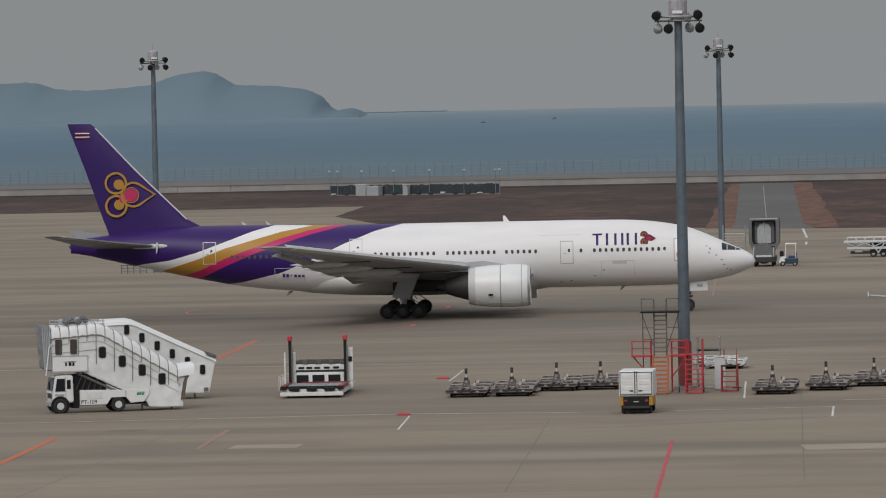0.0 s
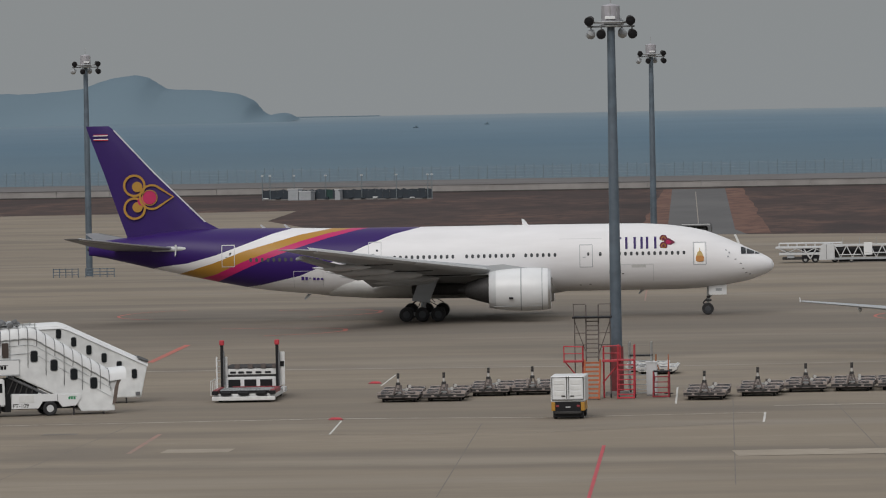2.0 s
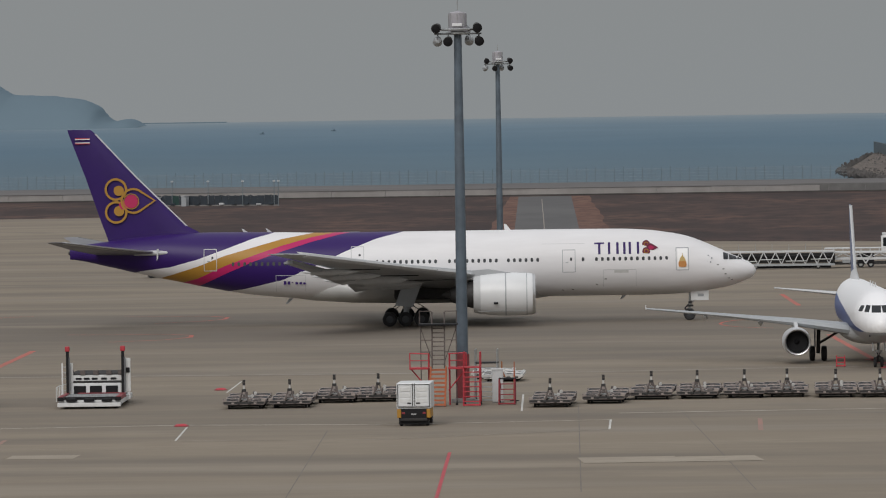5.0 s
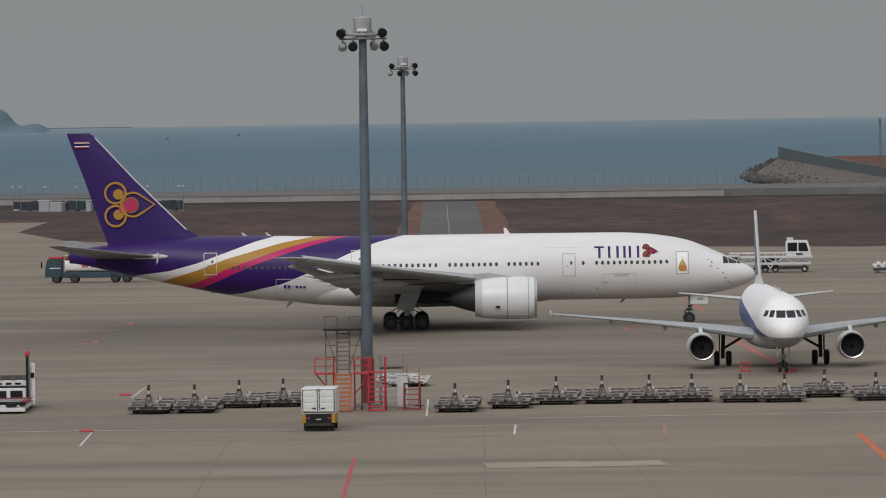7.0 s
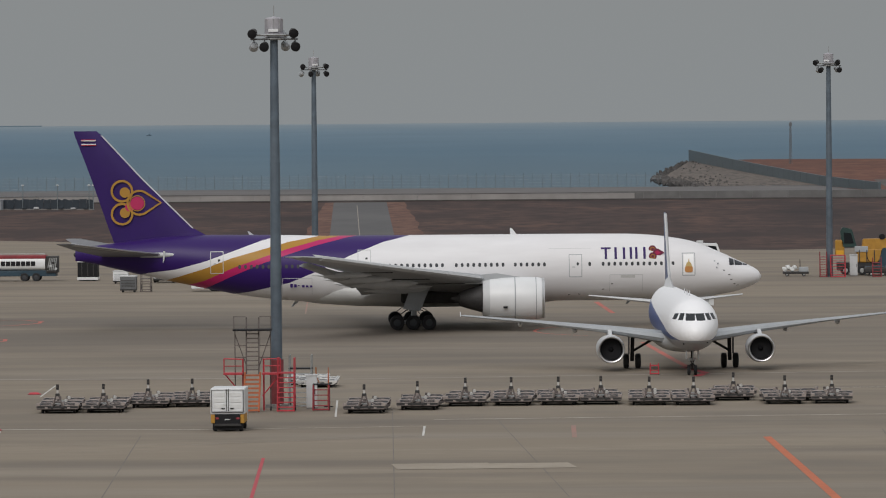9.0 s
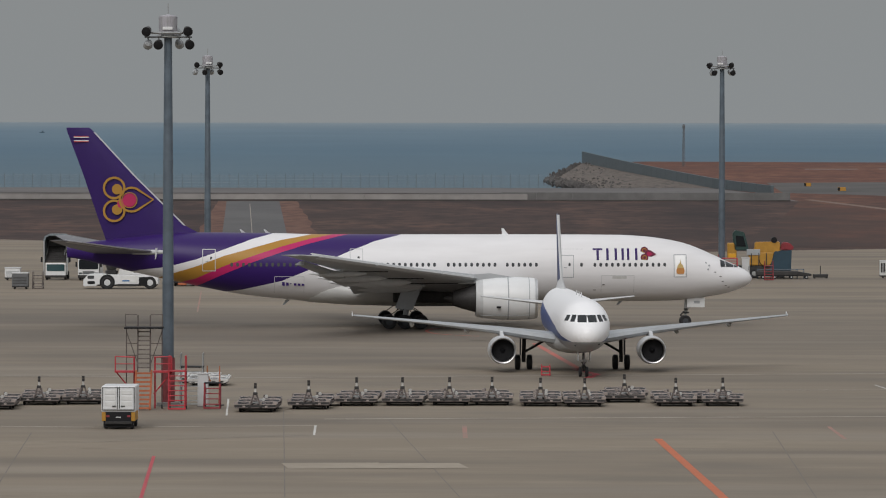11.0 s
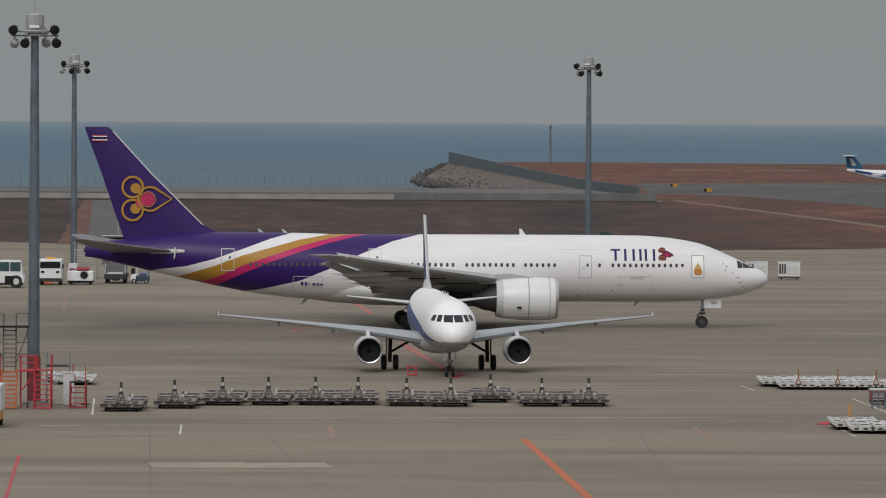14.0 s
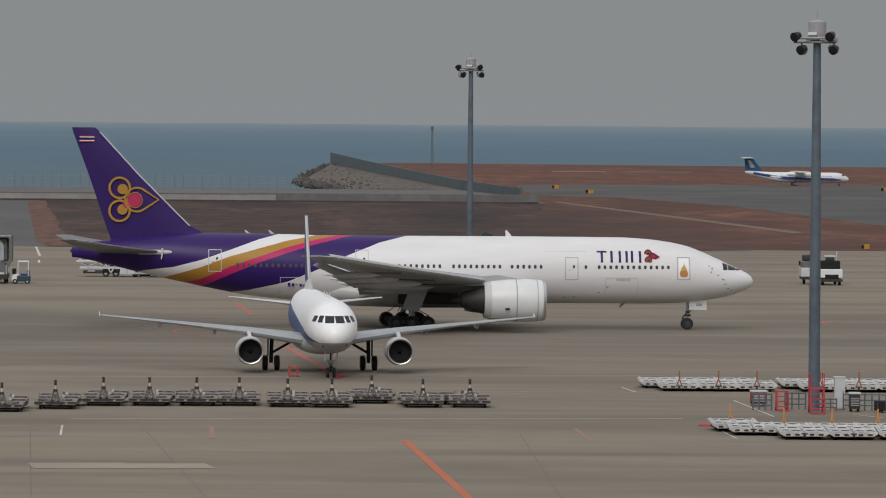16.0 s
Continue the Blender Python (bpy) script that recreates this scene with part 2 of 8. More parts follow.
apron_mat = apron_material()


def sea_material():
    m = mat("grey_sea", (0.075, 0.108, 0.125), 0.55, spec=0.12)
    n, l = m.node_tree.nodes, m.node_tree.links
    p = n["Principled BSDF"]
    co, mp, t, r = (n.new("ShaderNode" + k) for k in ("TexCoord", "Mapping", "TexNoise", "ValToRGB"))
    mp.inputs["Scale"].default_value = (0.012, 0.003, 1)
    t.inputs["Scale"].default_value, t.inputs["Detail"].default_value = 1.0, 8
    l.new(co.outputs["Object"], mp.inputs[0])
    l.new(mp.outputs[0], t.inputs[0])
    l.new(t.outputs["Fac"], r.inputs[0])
    r.color_ramp.elements[0].position, r.color_ramp.elements[0].color = 0.3, (0.42, 0.44, 0.46, 1)
    r.color_ramp.elements[1].position, r.color_ramp.elements[1].color = 0.7, (0.56, 0.55, 0.545, 1)
    # greener shallows, blue open water; towards the horizon, haze is painted into the colour
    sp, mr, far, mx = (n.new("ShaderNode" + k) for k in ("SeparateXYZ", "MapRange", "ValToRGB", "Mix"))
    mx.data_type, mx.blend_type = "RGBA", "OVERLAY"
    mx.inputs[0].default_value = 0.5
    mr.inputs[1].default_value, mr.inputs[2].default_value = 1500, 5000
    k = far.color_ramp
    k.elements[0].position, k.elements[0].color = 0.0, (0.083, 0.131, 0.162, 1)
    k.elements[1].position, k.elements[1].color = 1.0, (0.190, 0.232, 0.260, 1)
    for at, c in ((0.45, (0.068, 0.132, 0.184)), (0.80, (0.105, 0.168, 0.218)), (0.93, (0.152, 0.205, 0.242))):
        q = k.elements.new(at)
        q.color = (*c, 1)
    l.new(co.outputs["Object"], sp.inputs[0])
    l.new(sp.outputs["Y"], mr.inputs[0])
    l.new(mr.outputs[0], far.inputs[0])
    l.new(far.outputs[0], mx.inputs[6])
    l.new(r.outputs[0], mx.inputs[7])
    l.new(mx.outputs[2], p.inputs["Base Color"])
    w = n.new("ShaderNodeTexNoise")
    w.inputs["Scale"].default_value, w.inputs["Detail"].default_value = 0.25, 4
    l.new(co.outputs["Object"], w.inputs[0])
    bu = n.new("ShaderNodeBump")
    bu.inputs["Strength"].default_value, bu.inputs["Distance"].default_value = 0.25, 0.4
    l.new(w.outputs["Fac"], bu.inputs["Height"])
    l.new(bu.outputs[0], p.inputs["Normal"])
    return m


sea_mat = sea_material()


# ---- mesh helpers ----
def part(name, bm, material, parent=None, label="", at=None, smooth=False):
    """Links a bmesh as one mesh object, under its thing if one is given."""
    me = bpy.data.meshes.new(name)
    bm.normal_update()
    bm.to_mesh(me)
    bm.free()
    me.materials.append(material)
    if smooth:
        for f in me.polygons:
            f.use_smooth = True
        me.set_sharp_from_angle(angle=radians(38))
    ob = new(name, me)
    if parent:
        ob.parent = parent
    if at is not None:
        ob.matrix_basis = at if isinstance(at, Matrix) else Matrix.Translation(at)
    if label:
        ob["label"] = label
    return ob


def twin(ob, at):
    """Another object on the same mesh, under the same parent."""
    o = ob.copy()
    scene.collection.objects.link(o)
    o.matrix_basis = at if isinstance(at, Matrix) else Matrix.Translation(at)
    return o


def thing(name, m, label, category, group="", kind=""):
    ob = new(name)
    ob.empty_display_size = 0.3
    ob.matrix_basis = m
    return tagged(ob, label, category, group, kind)


def box(bm, x0, x1, y0, y1, z0, z1, bevel=0.0):
    r = bmesh.ops.create_cube(bm, size=1)["verts"]
    for v in r:
        v.co = Vector(((x0 + x1) / 2 + v.co.x * (x1 - x0), (y0 + y1) / 2 + v.co.y * (y1 - y0), (z0 + z1) / 2 + v.co.z * (z1 - z0)))
    if bevel:
        es = list({e for v in r for e in v.link_edges})
        bmesh.ops.bevel(bm, geom=es, offset=bevel, segments=2, affect="EDGES", profile=0.6)
    return bm


def bx(x0, x1, y0, y1, z0, z1, bevel=0.0):
    return box(bmesh.new(), x0, x1, y0, y1, z0, z1, bevel)


def tube(bm, a, b, r, r2=None, seg=8, caps=True):
    """A round bar from a to b."""
    a, b = Vector(a), Vector(b)
    d = b - a
    m = Matrix.Translation((a + b) / 2) @ d.to_track_quat("Z", "Y").to_matrix().to_4x4()
    bmesh.ops.create_cone(bm, cap_ends=caps, segments=seg, radius1=r, radius2=r if r2 is None else r2, depth=d.length, matrix=m)
    return bm


def tb(a, b, r, r2=None, seg=8):
    return tube(bmesh.new(), a, b, r, r2, seg)


def rounded(cx, cz, w, h, r, y0, y1, n=5):
    """A plate with round corners, in x and z."""
    pts = []
    for k, (sx, sz) in enumerate(((1, 1), (-1, 1), (-1, -1), (1, -1))):
        for i in range(n):
            a = math.pi / 2 * (k + i / (n - 1))
            pts.append((cx + sx * (w / 2 - r) + r * math.cos(a), cz + sz * (h / 2 - r) + r * math.sin(a)))
    return prism(pts, y0, y1)


def prism(pts, y0, y1, bevel=0.0):
    """A side outline in x, z, given depth from y0 to y1."""
    bm = bmesh.new()
    a = [bm.verts.new((x, y0, z)) for x, z in pts]
    b = [bm.verts.new((x, y1, z)) for x, z in pts]
    n = len(pts)
    bm.faces.new(a), bm.faces.new(b[::-1])
    for i in range(n):
        bm.faces.new((a[i], b[i], b[(i + 1) % n], a[(i + 1) % n]))
    bmesh.ops.recalc_face_normals(bm, faces=bm.faces)
    if bevel:
        bmesh.ops.bevel(bm, geom=bm.edges[:], offset=bevel, segments=2, affect="EDGES")
    return bm


def loft(rings, caps=True, closed=True):
    bm = bmesh.new()
    vs = [[bm.verts.new(p) for p in r] for r in rings]
    n = len(rings[0])
    for a, b in zip(vs, vs[1:]):
        for i in range(n if closed else n - 1):
            j = (i + 1) % n
            bm.faces.new((a[i], a[j], b[j], b[i]))
    if caps:
        bm.faces.new(vs[0]), bm.faces.new(vs[-1][::-1])
    bmesh.ops.recalc_face_normals(bm, faces=bm.faces)
    return bm


def lathe(prof, axis="x", seg=28, close=False):
    """Turns a profile of (along, radius) round an axis."""
    rings = []
    for a, r in prof:
        ring = []
        for i in range(seg):
            t = 2 * math.pi * i / seg
            c, s = r * math.cos(t), r * math.sin(t)
            ring.append((a, c, s) if axis == "x" else (c, a, s) if axis == "y" else (c, s, a))
        rings.append(ring)
    return loft(rings, caps=close)


def sheet(pts, z=0.0):
    bm = bmesh.new()
    f = bm.faces.new([bm.verts.new((x, y, z)) for x, y in pts])
    bm.normal_update()
    if f.normal.z < 0:
        f.normal_flip()
    return bm


def smooth_table(rows, n):
    """Rows of numbers resampled finely along their first column (Catmull-Rom)."""
    rows = np.array(rows, float)
    out = []
    for i in range(len(rows) - 1):
        p0, p1, p2, p3 = rows[max(i - 1, 0)], rows[i], rows[i + 1], rows[min(i + 2, len(rows) - 1)]
        for k in range(n):
            t = k / n
            v = 0.5 * (2 * p1 + (p2 - p0) * t + (2 * p0 - 5 * p1 + 4 * p2 - p3) * t * t + (3 * p1 - p0 - 3 * p2 + p3) * t ** 3)
            v[0] = p1[0] + (p2[0] - p1[0]) * t
            out.append(v)
    return out + [rows[-1]]


def wheel(parent, at, r, w, axis="y", hub=None):
    """A tyre with its rim."""
    h = w / 2
    tyre = part("tyre", lathe([(-h * 0.7, r * 0.55), (-h, r * 0.75), (-h * 0.85, r * 0.95), (-h * 0.4, r), (h * 0.4, r), (h * 0.85, r * 0.95),
                               (h, r * 0.75), (h * 0.7, r * 0.55)], axis, 20, True), rubber, parent, at=at, smooth=True)
    part("rim", lathe([(-h * 0.9, r * 0.15), (-h * 0.8, r * 0.5), (h * 0.8, r * 0.5), (h * 0.9, r * 0.15)], axis, 14, True), hub or steel, tyre, smooth=True)
    return tyre


def wedge(parent, name, ys, secs, material, label=""):
    """A lifting surface: secs of (span place, leading x, trailing x, z, thickness)."""
    rings = []
    shape = [(0.0, 0.0), (0.03, 0.35), (0.12, 0.5), (0.35, 0.55), (0.7, 0.3), (1.0, 0.03), (1.0, -0.03), (0.7, -0.22), (0.35, -0.42), (0.12, -0.42), (0.03, -0.3)]
    for y, le, te, z, th in secs:
        rings.append([(le + (te - le) * a, y * ys, z + th * b) for a, b in shape])
    return part(name, loft(rings), material, parent, label, smooth=True)


# ---- the setting ----
def strip(name, pts, z, material, label, category):
    return tagged(part(name, sheet(pts, z), material), label, category, kind="structure")


ground = strip("ground", [(-1500, -300), (1500, -300), (1500, 1525), (-1500, 1525)], 0.0, grass, "dry brown winter grass beyond the apron", "ground")
strip("apron", [(-1500, -300), (1500, -300), (1500, 871), (72, 876), (20, 840), (-20, 862), (-36, 868), (-104, 940), (-122, 1020), (-127.5, 1114),
                (-200, 1104), (-1500, 1095)], 0.02, apron_mat, "pale worn concrete airport apron with dark streaks", "apron")
strip("road", [(-66, 1300), (-54.4, 1300), (-36.2, 899), (-33.0, 866), (-46, 875), (-46.9, 908)], 0.03, road_mat, "grey asphalt service road through dry grass", "road")
strip("dike_path", [(-1500, 1312), (60, 1312), (58.6, 1427), (47.5, 1524), (-1500, 1524)], 0.03, dike_top, "grey-brown gravel crest behind the seawall", "path")
strip("dry_grass_field", [(30, 873), (72, 876), (700, 871), (1500, 871), (1500, 2274), (170, 2274), (46, 2309), (20.6, 2258), (31, 1948), (47.5, 1529),
                          (56, 1427), (60, 1312), (44, 1050)], 0.035, far_grass, "reddish dry grass field beside the taxiway", "ground")
strip("taxiway", [(62, 1440), (82, 1400), (99, 1290), (106, 1150), (112, 1040), (170, 960), (600, 900), (1500, 900), (1500, 1700), (150, 1684), (66, 1640)],
      0.06, asphalt, "wide dark grey asphalt taxiway", "taxiway")
strip("grass_shoulder_line", [(62, 1330), (64, 1335), (90, 1010), (87.5, 1000)], 0.07, mat("worn_track_earth", (0.17, 0.115, 0.09), 0.9, grain=0.2, scale=0.3), "narrow pale paved track in the grass", "path")
strip("runway_edge", [(94, 2010), (112, 2014), (113, 2030), (94, 2026)], 0.07, wall_conc, "pale concrete strip in far dry grass", "runway")
strip("runway_edge.001", [(120, 2020), (142, 2022), (142, 2036), (120, 2034)], 0.07, wall_conc, "pale concrete strip in far dry grass", "runway")


def sea_height(d):
    return -4 + 12.5 * max(0, (d - 1500) / 3400) ** 2


def make_sea():
    bm = bmesh.new()
    rows = []
    for i in range(36):
        d = 1520 + 3440 * i / 35
        rows.append([bm.verts.new((x, d, sea_height(d))) for x in range(-2500, 2501, 250)])
    for a, b in zip(rows, rows[1:]):
        for i in range(len(a) - 1):
            bm.faces.new((a[i], a[i + 1], b[i + 1], b[i]))
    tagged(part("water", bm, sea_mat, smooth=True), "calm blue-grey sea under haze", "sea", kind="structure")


make_sea()


def make_hill():
    """A low wooded cape far over the water, falling to a thin breakwater."""
    prof = smooth_table([(-1100, 30), (-850, 37), (-805, 39), (-790, 38), (-777, 33.5), (-755, 32), (-735, 32.5), (-699, 35.5), (-681, 42), (-667, 44.5), (-655, 45.2), (-646, 43),
                         (-638, 38), (-630, 34), (-603, 32.6), (-580, 30.2), (-569, 27.0), (-561, 22.5), (-555, 15.5), (-549, 12.0), (-543, 13.0), (-537, 13.4), (-531, 11.6), (-525, 8)], 4)
    bm = bmesh.new()
    rows = []
    for k in range(12):
        f = k / 11
        row = []
        for i, (x, h) in enumerate(prof):
            s = math.sin(math.pi * 0.5 * f) ** 0.8
            wob = noise.noise((x * 0.05, k * 0.6, 3)) * 0.7 * f + noise.noise((x * 0.22, k, 9)) * 0.8 * f + noise.noise((x * 0.7, k, 5)) * 0.6 * f
            row.append(bm.verts.new((x - 9.8, 4590 + 120 * f, 4 + (h - 4 + (wob if h > 14 else 0)) * s)))
        rows.append(row)
    for a, b in zip(rows, rows[1:]):
        for i in range(len(a) - 1):
            bm.faces.new((a[i], a[i + 1], b[i + 1], b[i]))
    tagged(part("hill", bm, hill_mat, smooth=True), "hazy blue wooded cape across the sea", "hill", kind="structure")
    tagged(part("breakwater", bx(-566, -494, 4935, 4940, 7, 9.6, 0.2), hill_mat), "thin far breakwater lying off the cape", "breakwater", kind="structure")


make_hill()


def seawall():
    w = thing("wall_seaside", pose(0, 1311, 0), "low pale concrete seawall in long bays", "wall", kind="structure")
    x = -300.0
    k = 0
    while x < -6:
        part("panel", bx(x + 0.03, x + 11.97, -0.3, 0.3, 0, 1.50 + 0.05 * math.sin(k * 2.1), 0.04), pale_conc, w)
        x += 12
        k += 1
    x = -6
    while x < 58:
        part("panel", bx(x + 0.03, x + 7.97, 0.1, 0.7, 0, 1.9, 0.04), dark_conc, w, "darker concrete panel")
        x += 8
    part("coping", bx(-300, -6, -0.4, 0.4, 1.56, 1.72), dike_top, w, "dark coping")
    part("footing", bx(-300, 58, -1.0, -0.42, 0, 0.32, 0.05), mat("dark_footing", (0.075, 0.068, 0.066), 0.9, grain=0.4, scale=0.3), w, "dark footing")


seawall()


def dike_fence():
    f = thing("fence", pose(0, 1518, 0), "tall thin steel perimeter fence along the sea", "fence", kind="structure")
    post = part("post", tb((0, 0, 0), (0, 0, 3.4), 0.06), fence_grey, f, at=(-290, 0, 0))
    arm = part("arm", tb((0, 0, 3.4), (0.0, -0.5, 3.9), 0.04), fence_grey, f, at=(-290, 0, 0))
    x = -287.6
    while x < 7:
        twin(post, (x, 0, 0)), twin(arm, (x, 0, 0))
        x += 2.4
    for z in (0.6, 1.4, 2.2, 3.0, 3.35):
        part("wire", bx(-290, 7, -0.01, 0.01, z, z + 0.02), grey_paint, f)
    bm = bmesh.new()
    xx = -290.0
    while xx < 7:
        box(bm, xx, xx + 0.03, 0.0, 0.01, 0.1, 3.3)
        xx += 0.3
    part("mesh_wires", bm, fence_grey, f)


dike_fence()


rubble = ground_mat("brown_rubble", [(0.125, 0.108, 0.097), (0.075, 0.069, 0.067), (0.175, 0.148, 0.128)], [0.12, 0.6], bump=0.5, stretch=(1, 0.12, 1))


def breakwater_wall():
    """The blue-grey wall that runs out along the point, on its rock bank."""
    line = [(20.6, 2258, 4.3), (31, 1948, 3.5), (39, 1740, 3.0), (47.5, 1529, 2.6), (53, 1470, 2.3), (58.6, 1427, 2.0)]
    w = thing("wall_point", pose(0, 0, 0), "blue-grey panelled wave wall on the rocky point", "wall", kind="structure")
    for (x0, y0, h0), (x1, y1, h1) in zip(line, line[1:]):
        n = max(2, int(math.hypot(x1 - x0, y1 - y0) / 22))
        for i in range(n):
            a, b = i / n, (i + 0.985) / n
            p = [(x0 + (x1 - x0) * t, y0 + (y1 - y0) * t, h0 + (h1 - h0) * t) for t in (a, b)]
            bm = bmesh.new()
            q = []
            for x, y, h in p:
                q.append([bm.verts.new((x + dx, y, z)) for dx, z in ((0, 0), (0.6, 0), (0.6, h), (0, h))])
            for j in range(4):
                bm.faces.new((q[0][j], q[0][(j + 1) % 4], q[1][(j + 1) % 4], q[1][j]))
            bm.faces.new(q[0]), bm.faces.new(q[1][::-1])
            bmesh.ops.recalc_face_normals(bm, faces=bm.faces)
            part("panel", bm, blue_wall, w)
    strip("point_bank", [(8.4, 1739), (13, 1584), (18.3, 1526), (48, 1526), (39, 1740), (31.4, 1948), (21, 2258), (14, 1960)], 0.05, rubble,
          "brown rubble bank on the point", "bank")
    rng = random.Random(4)
    bm = bmesh.new()
    for i in range(620):
        t = rng.random()
        inner = i >= 420
        a, b = ((6.5, 1739), (16.5, 1526)) if rng.random() < 0.6 else ((6.5, 1739), (19, 2240))
        x, y = a[0] + (b[0] - a[0]) * t + rng.gauss(0, 1.0), a[1] + (b[1] - a[1]) * t + rng.gauss(0, 3)
        if inner:
            x, y = x + rng.uniform(2, 20) * (1 - 0.5 * t), y + rng.uniform(-10, 30)
        s = rng.uniform(0.4, 0.7) if inner else rng.uniform(0.5, 1.2) * (1.0 if b[1] < 1739 else 0.6)
        r = bmesh.ops.create_icosphere(bm, subdivisions=1, radius=s)["verts"]
        for v in r:
            v.co = Vector((x, y, rng.uniform(-1.2, 0.3))) + Vector((v.co.x, v.co.y, v.co.z * 0.7)) * rng.uniform(0.75, 1.2)
    tagged(part("boulders", bm, rock_mat), "dark armour rocks along the point's shore", "rocks", kind="stuff")


breakwater_wall()


def radar_mast():
    m = thing("lattice_mast", pose(55.3, 2105, 0.03), "tall thin grey lattice mast by the shore", "mast")
    for dx, dy in ((-0.5, -0.3), (0.5, -0.3), (0, 0.5)):
        part("leg", tb((dx, dy, 0), (dx * 0.4, dy * 0.4, 15), 0.09), shade_grey, m)
    for i in range(10):
        z = i * 1.5
        part("brace", tb((-0.5, -0.3, z), (0.4, -0.3, z + 1.5), 0.05), shade_grey, m)
    part("head", bx(-0.5, 0.5, -0.3, 0.3, 13.6, 14.6, 0.1), shade_grey, m)


radar_mast()


def compound():
    """The fenced plant yard by the dike with its huts."""
    f = thing("screen_fence", pose(-149.5, 1243, 0, 0, 0, -24), "dark blue screened fence round a small plant yard", "fence")
    post = part("post", tb((0, -0.15, 0), (0, -0.15, 5.0), 0.09), fence_grey, f)
    tip = part("lamp_head", bx(-0.25, 0.25, -0.3, 0, 5.0, 5.3, 0.03), light_grey, f)
    for x in (1.9, 7.8, 15.5, 24.2, 32.5, 40.0, 41.0):
        twin(post, (x, 0, 0)), twin(tip, (x, 0, 0))
    sway = random.Random(5)
    for i in range(24):
        x = 41 * i / 24
        part("screen", prism([(x + 0.03, 0.25), (x + 1.68, 0.25), (x + 1.68, 2.35 - sway.uniform(0, 0.25)), (x + 0.9, 2.25 - sway.uniform(0, 0.25)), (x + 0.03, 2.35 - sway.uniform(0, 0.25))], 0, 0.06),
             net_dark if i != 9 else dark_green, f)
    for z in (2.75, 3.6):
        part("rail", tb((0, 0.05, z), (41, 0.05, z), 0.035), fence_grey, f)
    for i in range(14):
        x = 0.4 + i * 2.95
        part("sand_bag", bx(x, x + 1.1, -0.5, -0.1, 0.25, 0.5 + 0.15 * (i % 2), 0.08), light_grey if i % 3 == 0 else net_dark, f)
    part("kerb", bx(0, 41, -0.2, 0.2, 0, 0.25), wall_conc, f)
    for x0, x1, h, lab in ((7.6, 10.0, 2.3, "white plant hut with a flat roof beside a screened fence"), (10.2, 13.1, 1.8, "low white plant cabinet beside a screened fence"),
                           (19.0, 19.8, 2.1, "narrow white equipment cabinet beside a screened fence")):
        h_ = thing("hut", pose(-149.5, 1243, 0, 0, 0, -24) @ pose(x0, -2.4, 0), lab, "hut")
        part("body", bx(0, x1 - x0, 0, 1.8, 0, h, 0.03), grey_paint, h_)
        part("roof", bx(-0.1, x1 - x0 + 0.1, -0.1, 1.9, h, h + 0.15, 0.02), light_grey, h_)
        part("door", bx(0.5, 1.2, -0.03, 0, 0.1, min(2.0, h - 0.3), 0.01), grey_paint, h_)


compound()


def verge(name, x0, y0, x1, y1, w0, w1, seed, label):
    """Bare earth along a road edge, its outer side uneven."""
    n = 90
    inner = [(x0 + (x1 - x0) * i / n, y0 + (y1 - y0) * i / n) for i in range(n + 1)]
    outer = [(x + (w0 + (w1 - w0) * i / n) * (1 + 0.14 * noise.noise((i * 0.09, seed, 0))), y) for i, (x, y) in enumerate(inner)]
    strip(name, inner + outer[::-1], 0.025, verge_mat, label, "verge")


verge_mat = ground_mat("bare_reddish_earth", [(0.150, 0.082, 0.064), (0.185, 0.108, 0.082), (0.105, 0.060, 0.049)], [0.05, 0.3], stretch=(1, 0.25, 1))
verge("road_verge", -56.5, 1300, -36.5, 874, 6.0, 6.6, 3, "bare reddish earth verge beside the road")
verge("road_verge", -64.5, 1300, -45.5, 878, -3.4, -4.4, 6, "bare reddish earth verge beside the road")


# ---- markings on the apron: thin painted strips ----
def line(pts, w, material, label, z=0.032):
    for (x0, y0), (x1, y1) in zip(pts, pts[1:]):
        d = Vector((x1 - x0, y1 - y0)).normalized() * w / 2
        tagged(part("marking", sheet([(x0 - d.y, y0 + d.x), (x1 - d.y, y1 + d.x), (x1 + d.y, y1 - d.x), (x0 + d.y, y0 - d.x)], z), material),
               label, "marking", kind="structure")


FAINT, THIN = "faint worn white line painted on concrete", "short white line painted on concrete"
line([(-85, 373), (-64, 373.6), (-41.3, 377.2), (-26.7, 375.4), (-13.4, 378.1)], 0.32, line_mid, FAINT)
line([(-59, 1260), (-43.2, 931)], 0.16, line_faint, "thin white centre line on asphalt", 0.045)
line([(-34.9, 866), (-32.2, 812)], 0.35, line_white, "short white line painted on concrete", 0.045)
line([(-31.4, 790), (-30.9, 776)], 0.3, line_white, "short white line painted on concrete", 0.045)
line([(-40.3, 374.6), (-39.4, 359.4)], 0.13, line_white, THIN, 0.034)
line([(-13.5, 378), (-13.2, 366.9)], 0.14, line_white, THIN, 0.034)
line([(-20.8, 412.5), (-19.8, 390.1)], 0.13, line_white, THIN)
line([(-42.3, 420), (-42.9, 437)], 0.12, line_white, THIN)
line([(-13.2, 386), (27, 391)], 0.4, line_mid, FAINT)
line([(-40, 359.4), (-27, 358.5), (-13.3, 367)], 0.25, line_faint, FAINT)
for x0, x1, yc, w in ((-13.7, -8.2, 335.0, 5.4), (-8.2, -3.6, 335.2, 4.8)):
    line([(x0, yc), (x1, yc + 0.6)], w, line_patch, "broad faded pale patch painted on concrete", 0.028 + 0.002 * w)
line([(-47.5, 344), (-43.5, 344)], 3.6, line_patch, "broad faded pale patch painted on concrete")
line([(32.3, 416.5), (33.3, 394.6)], 0.13, line_white, THIN)
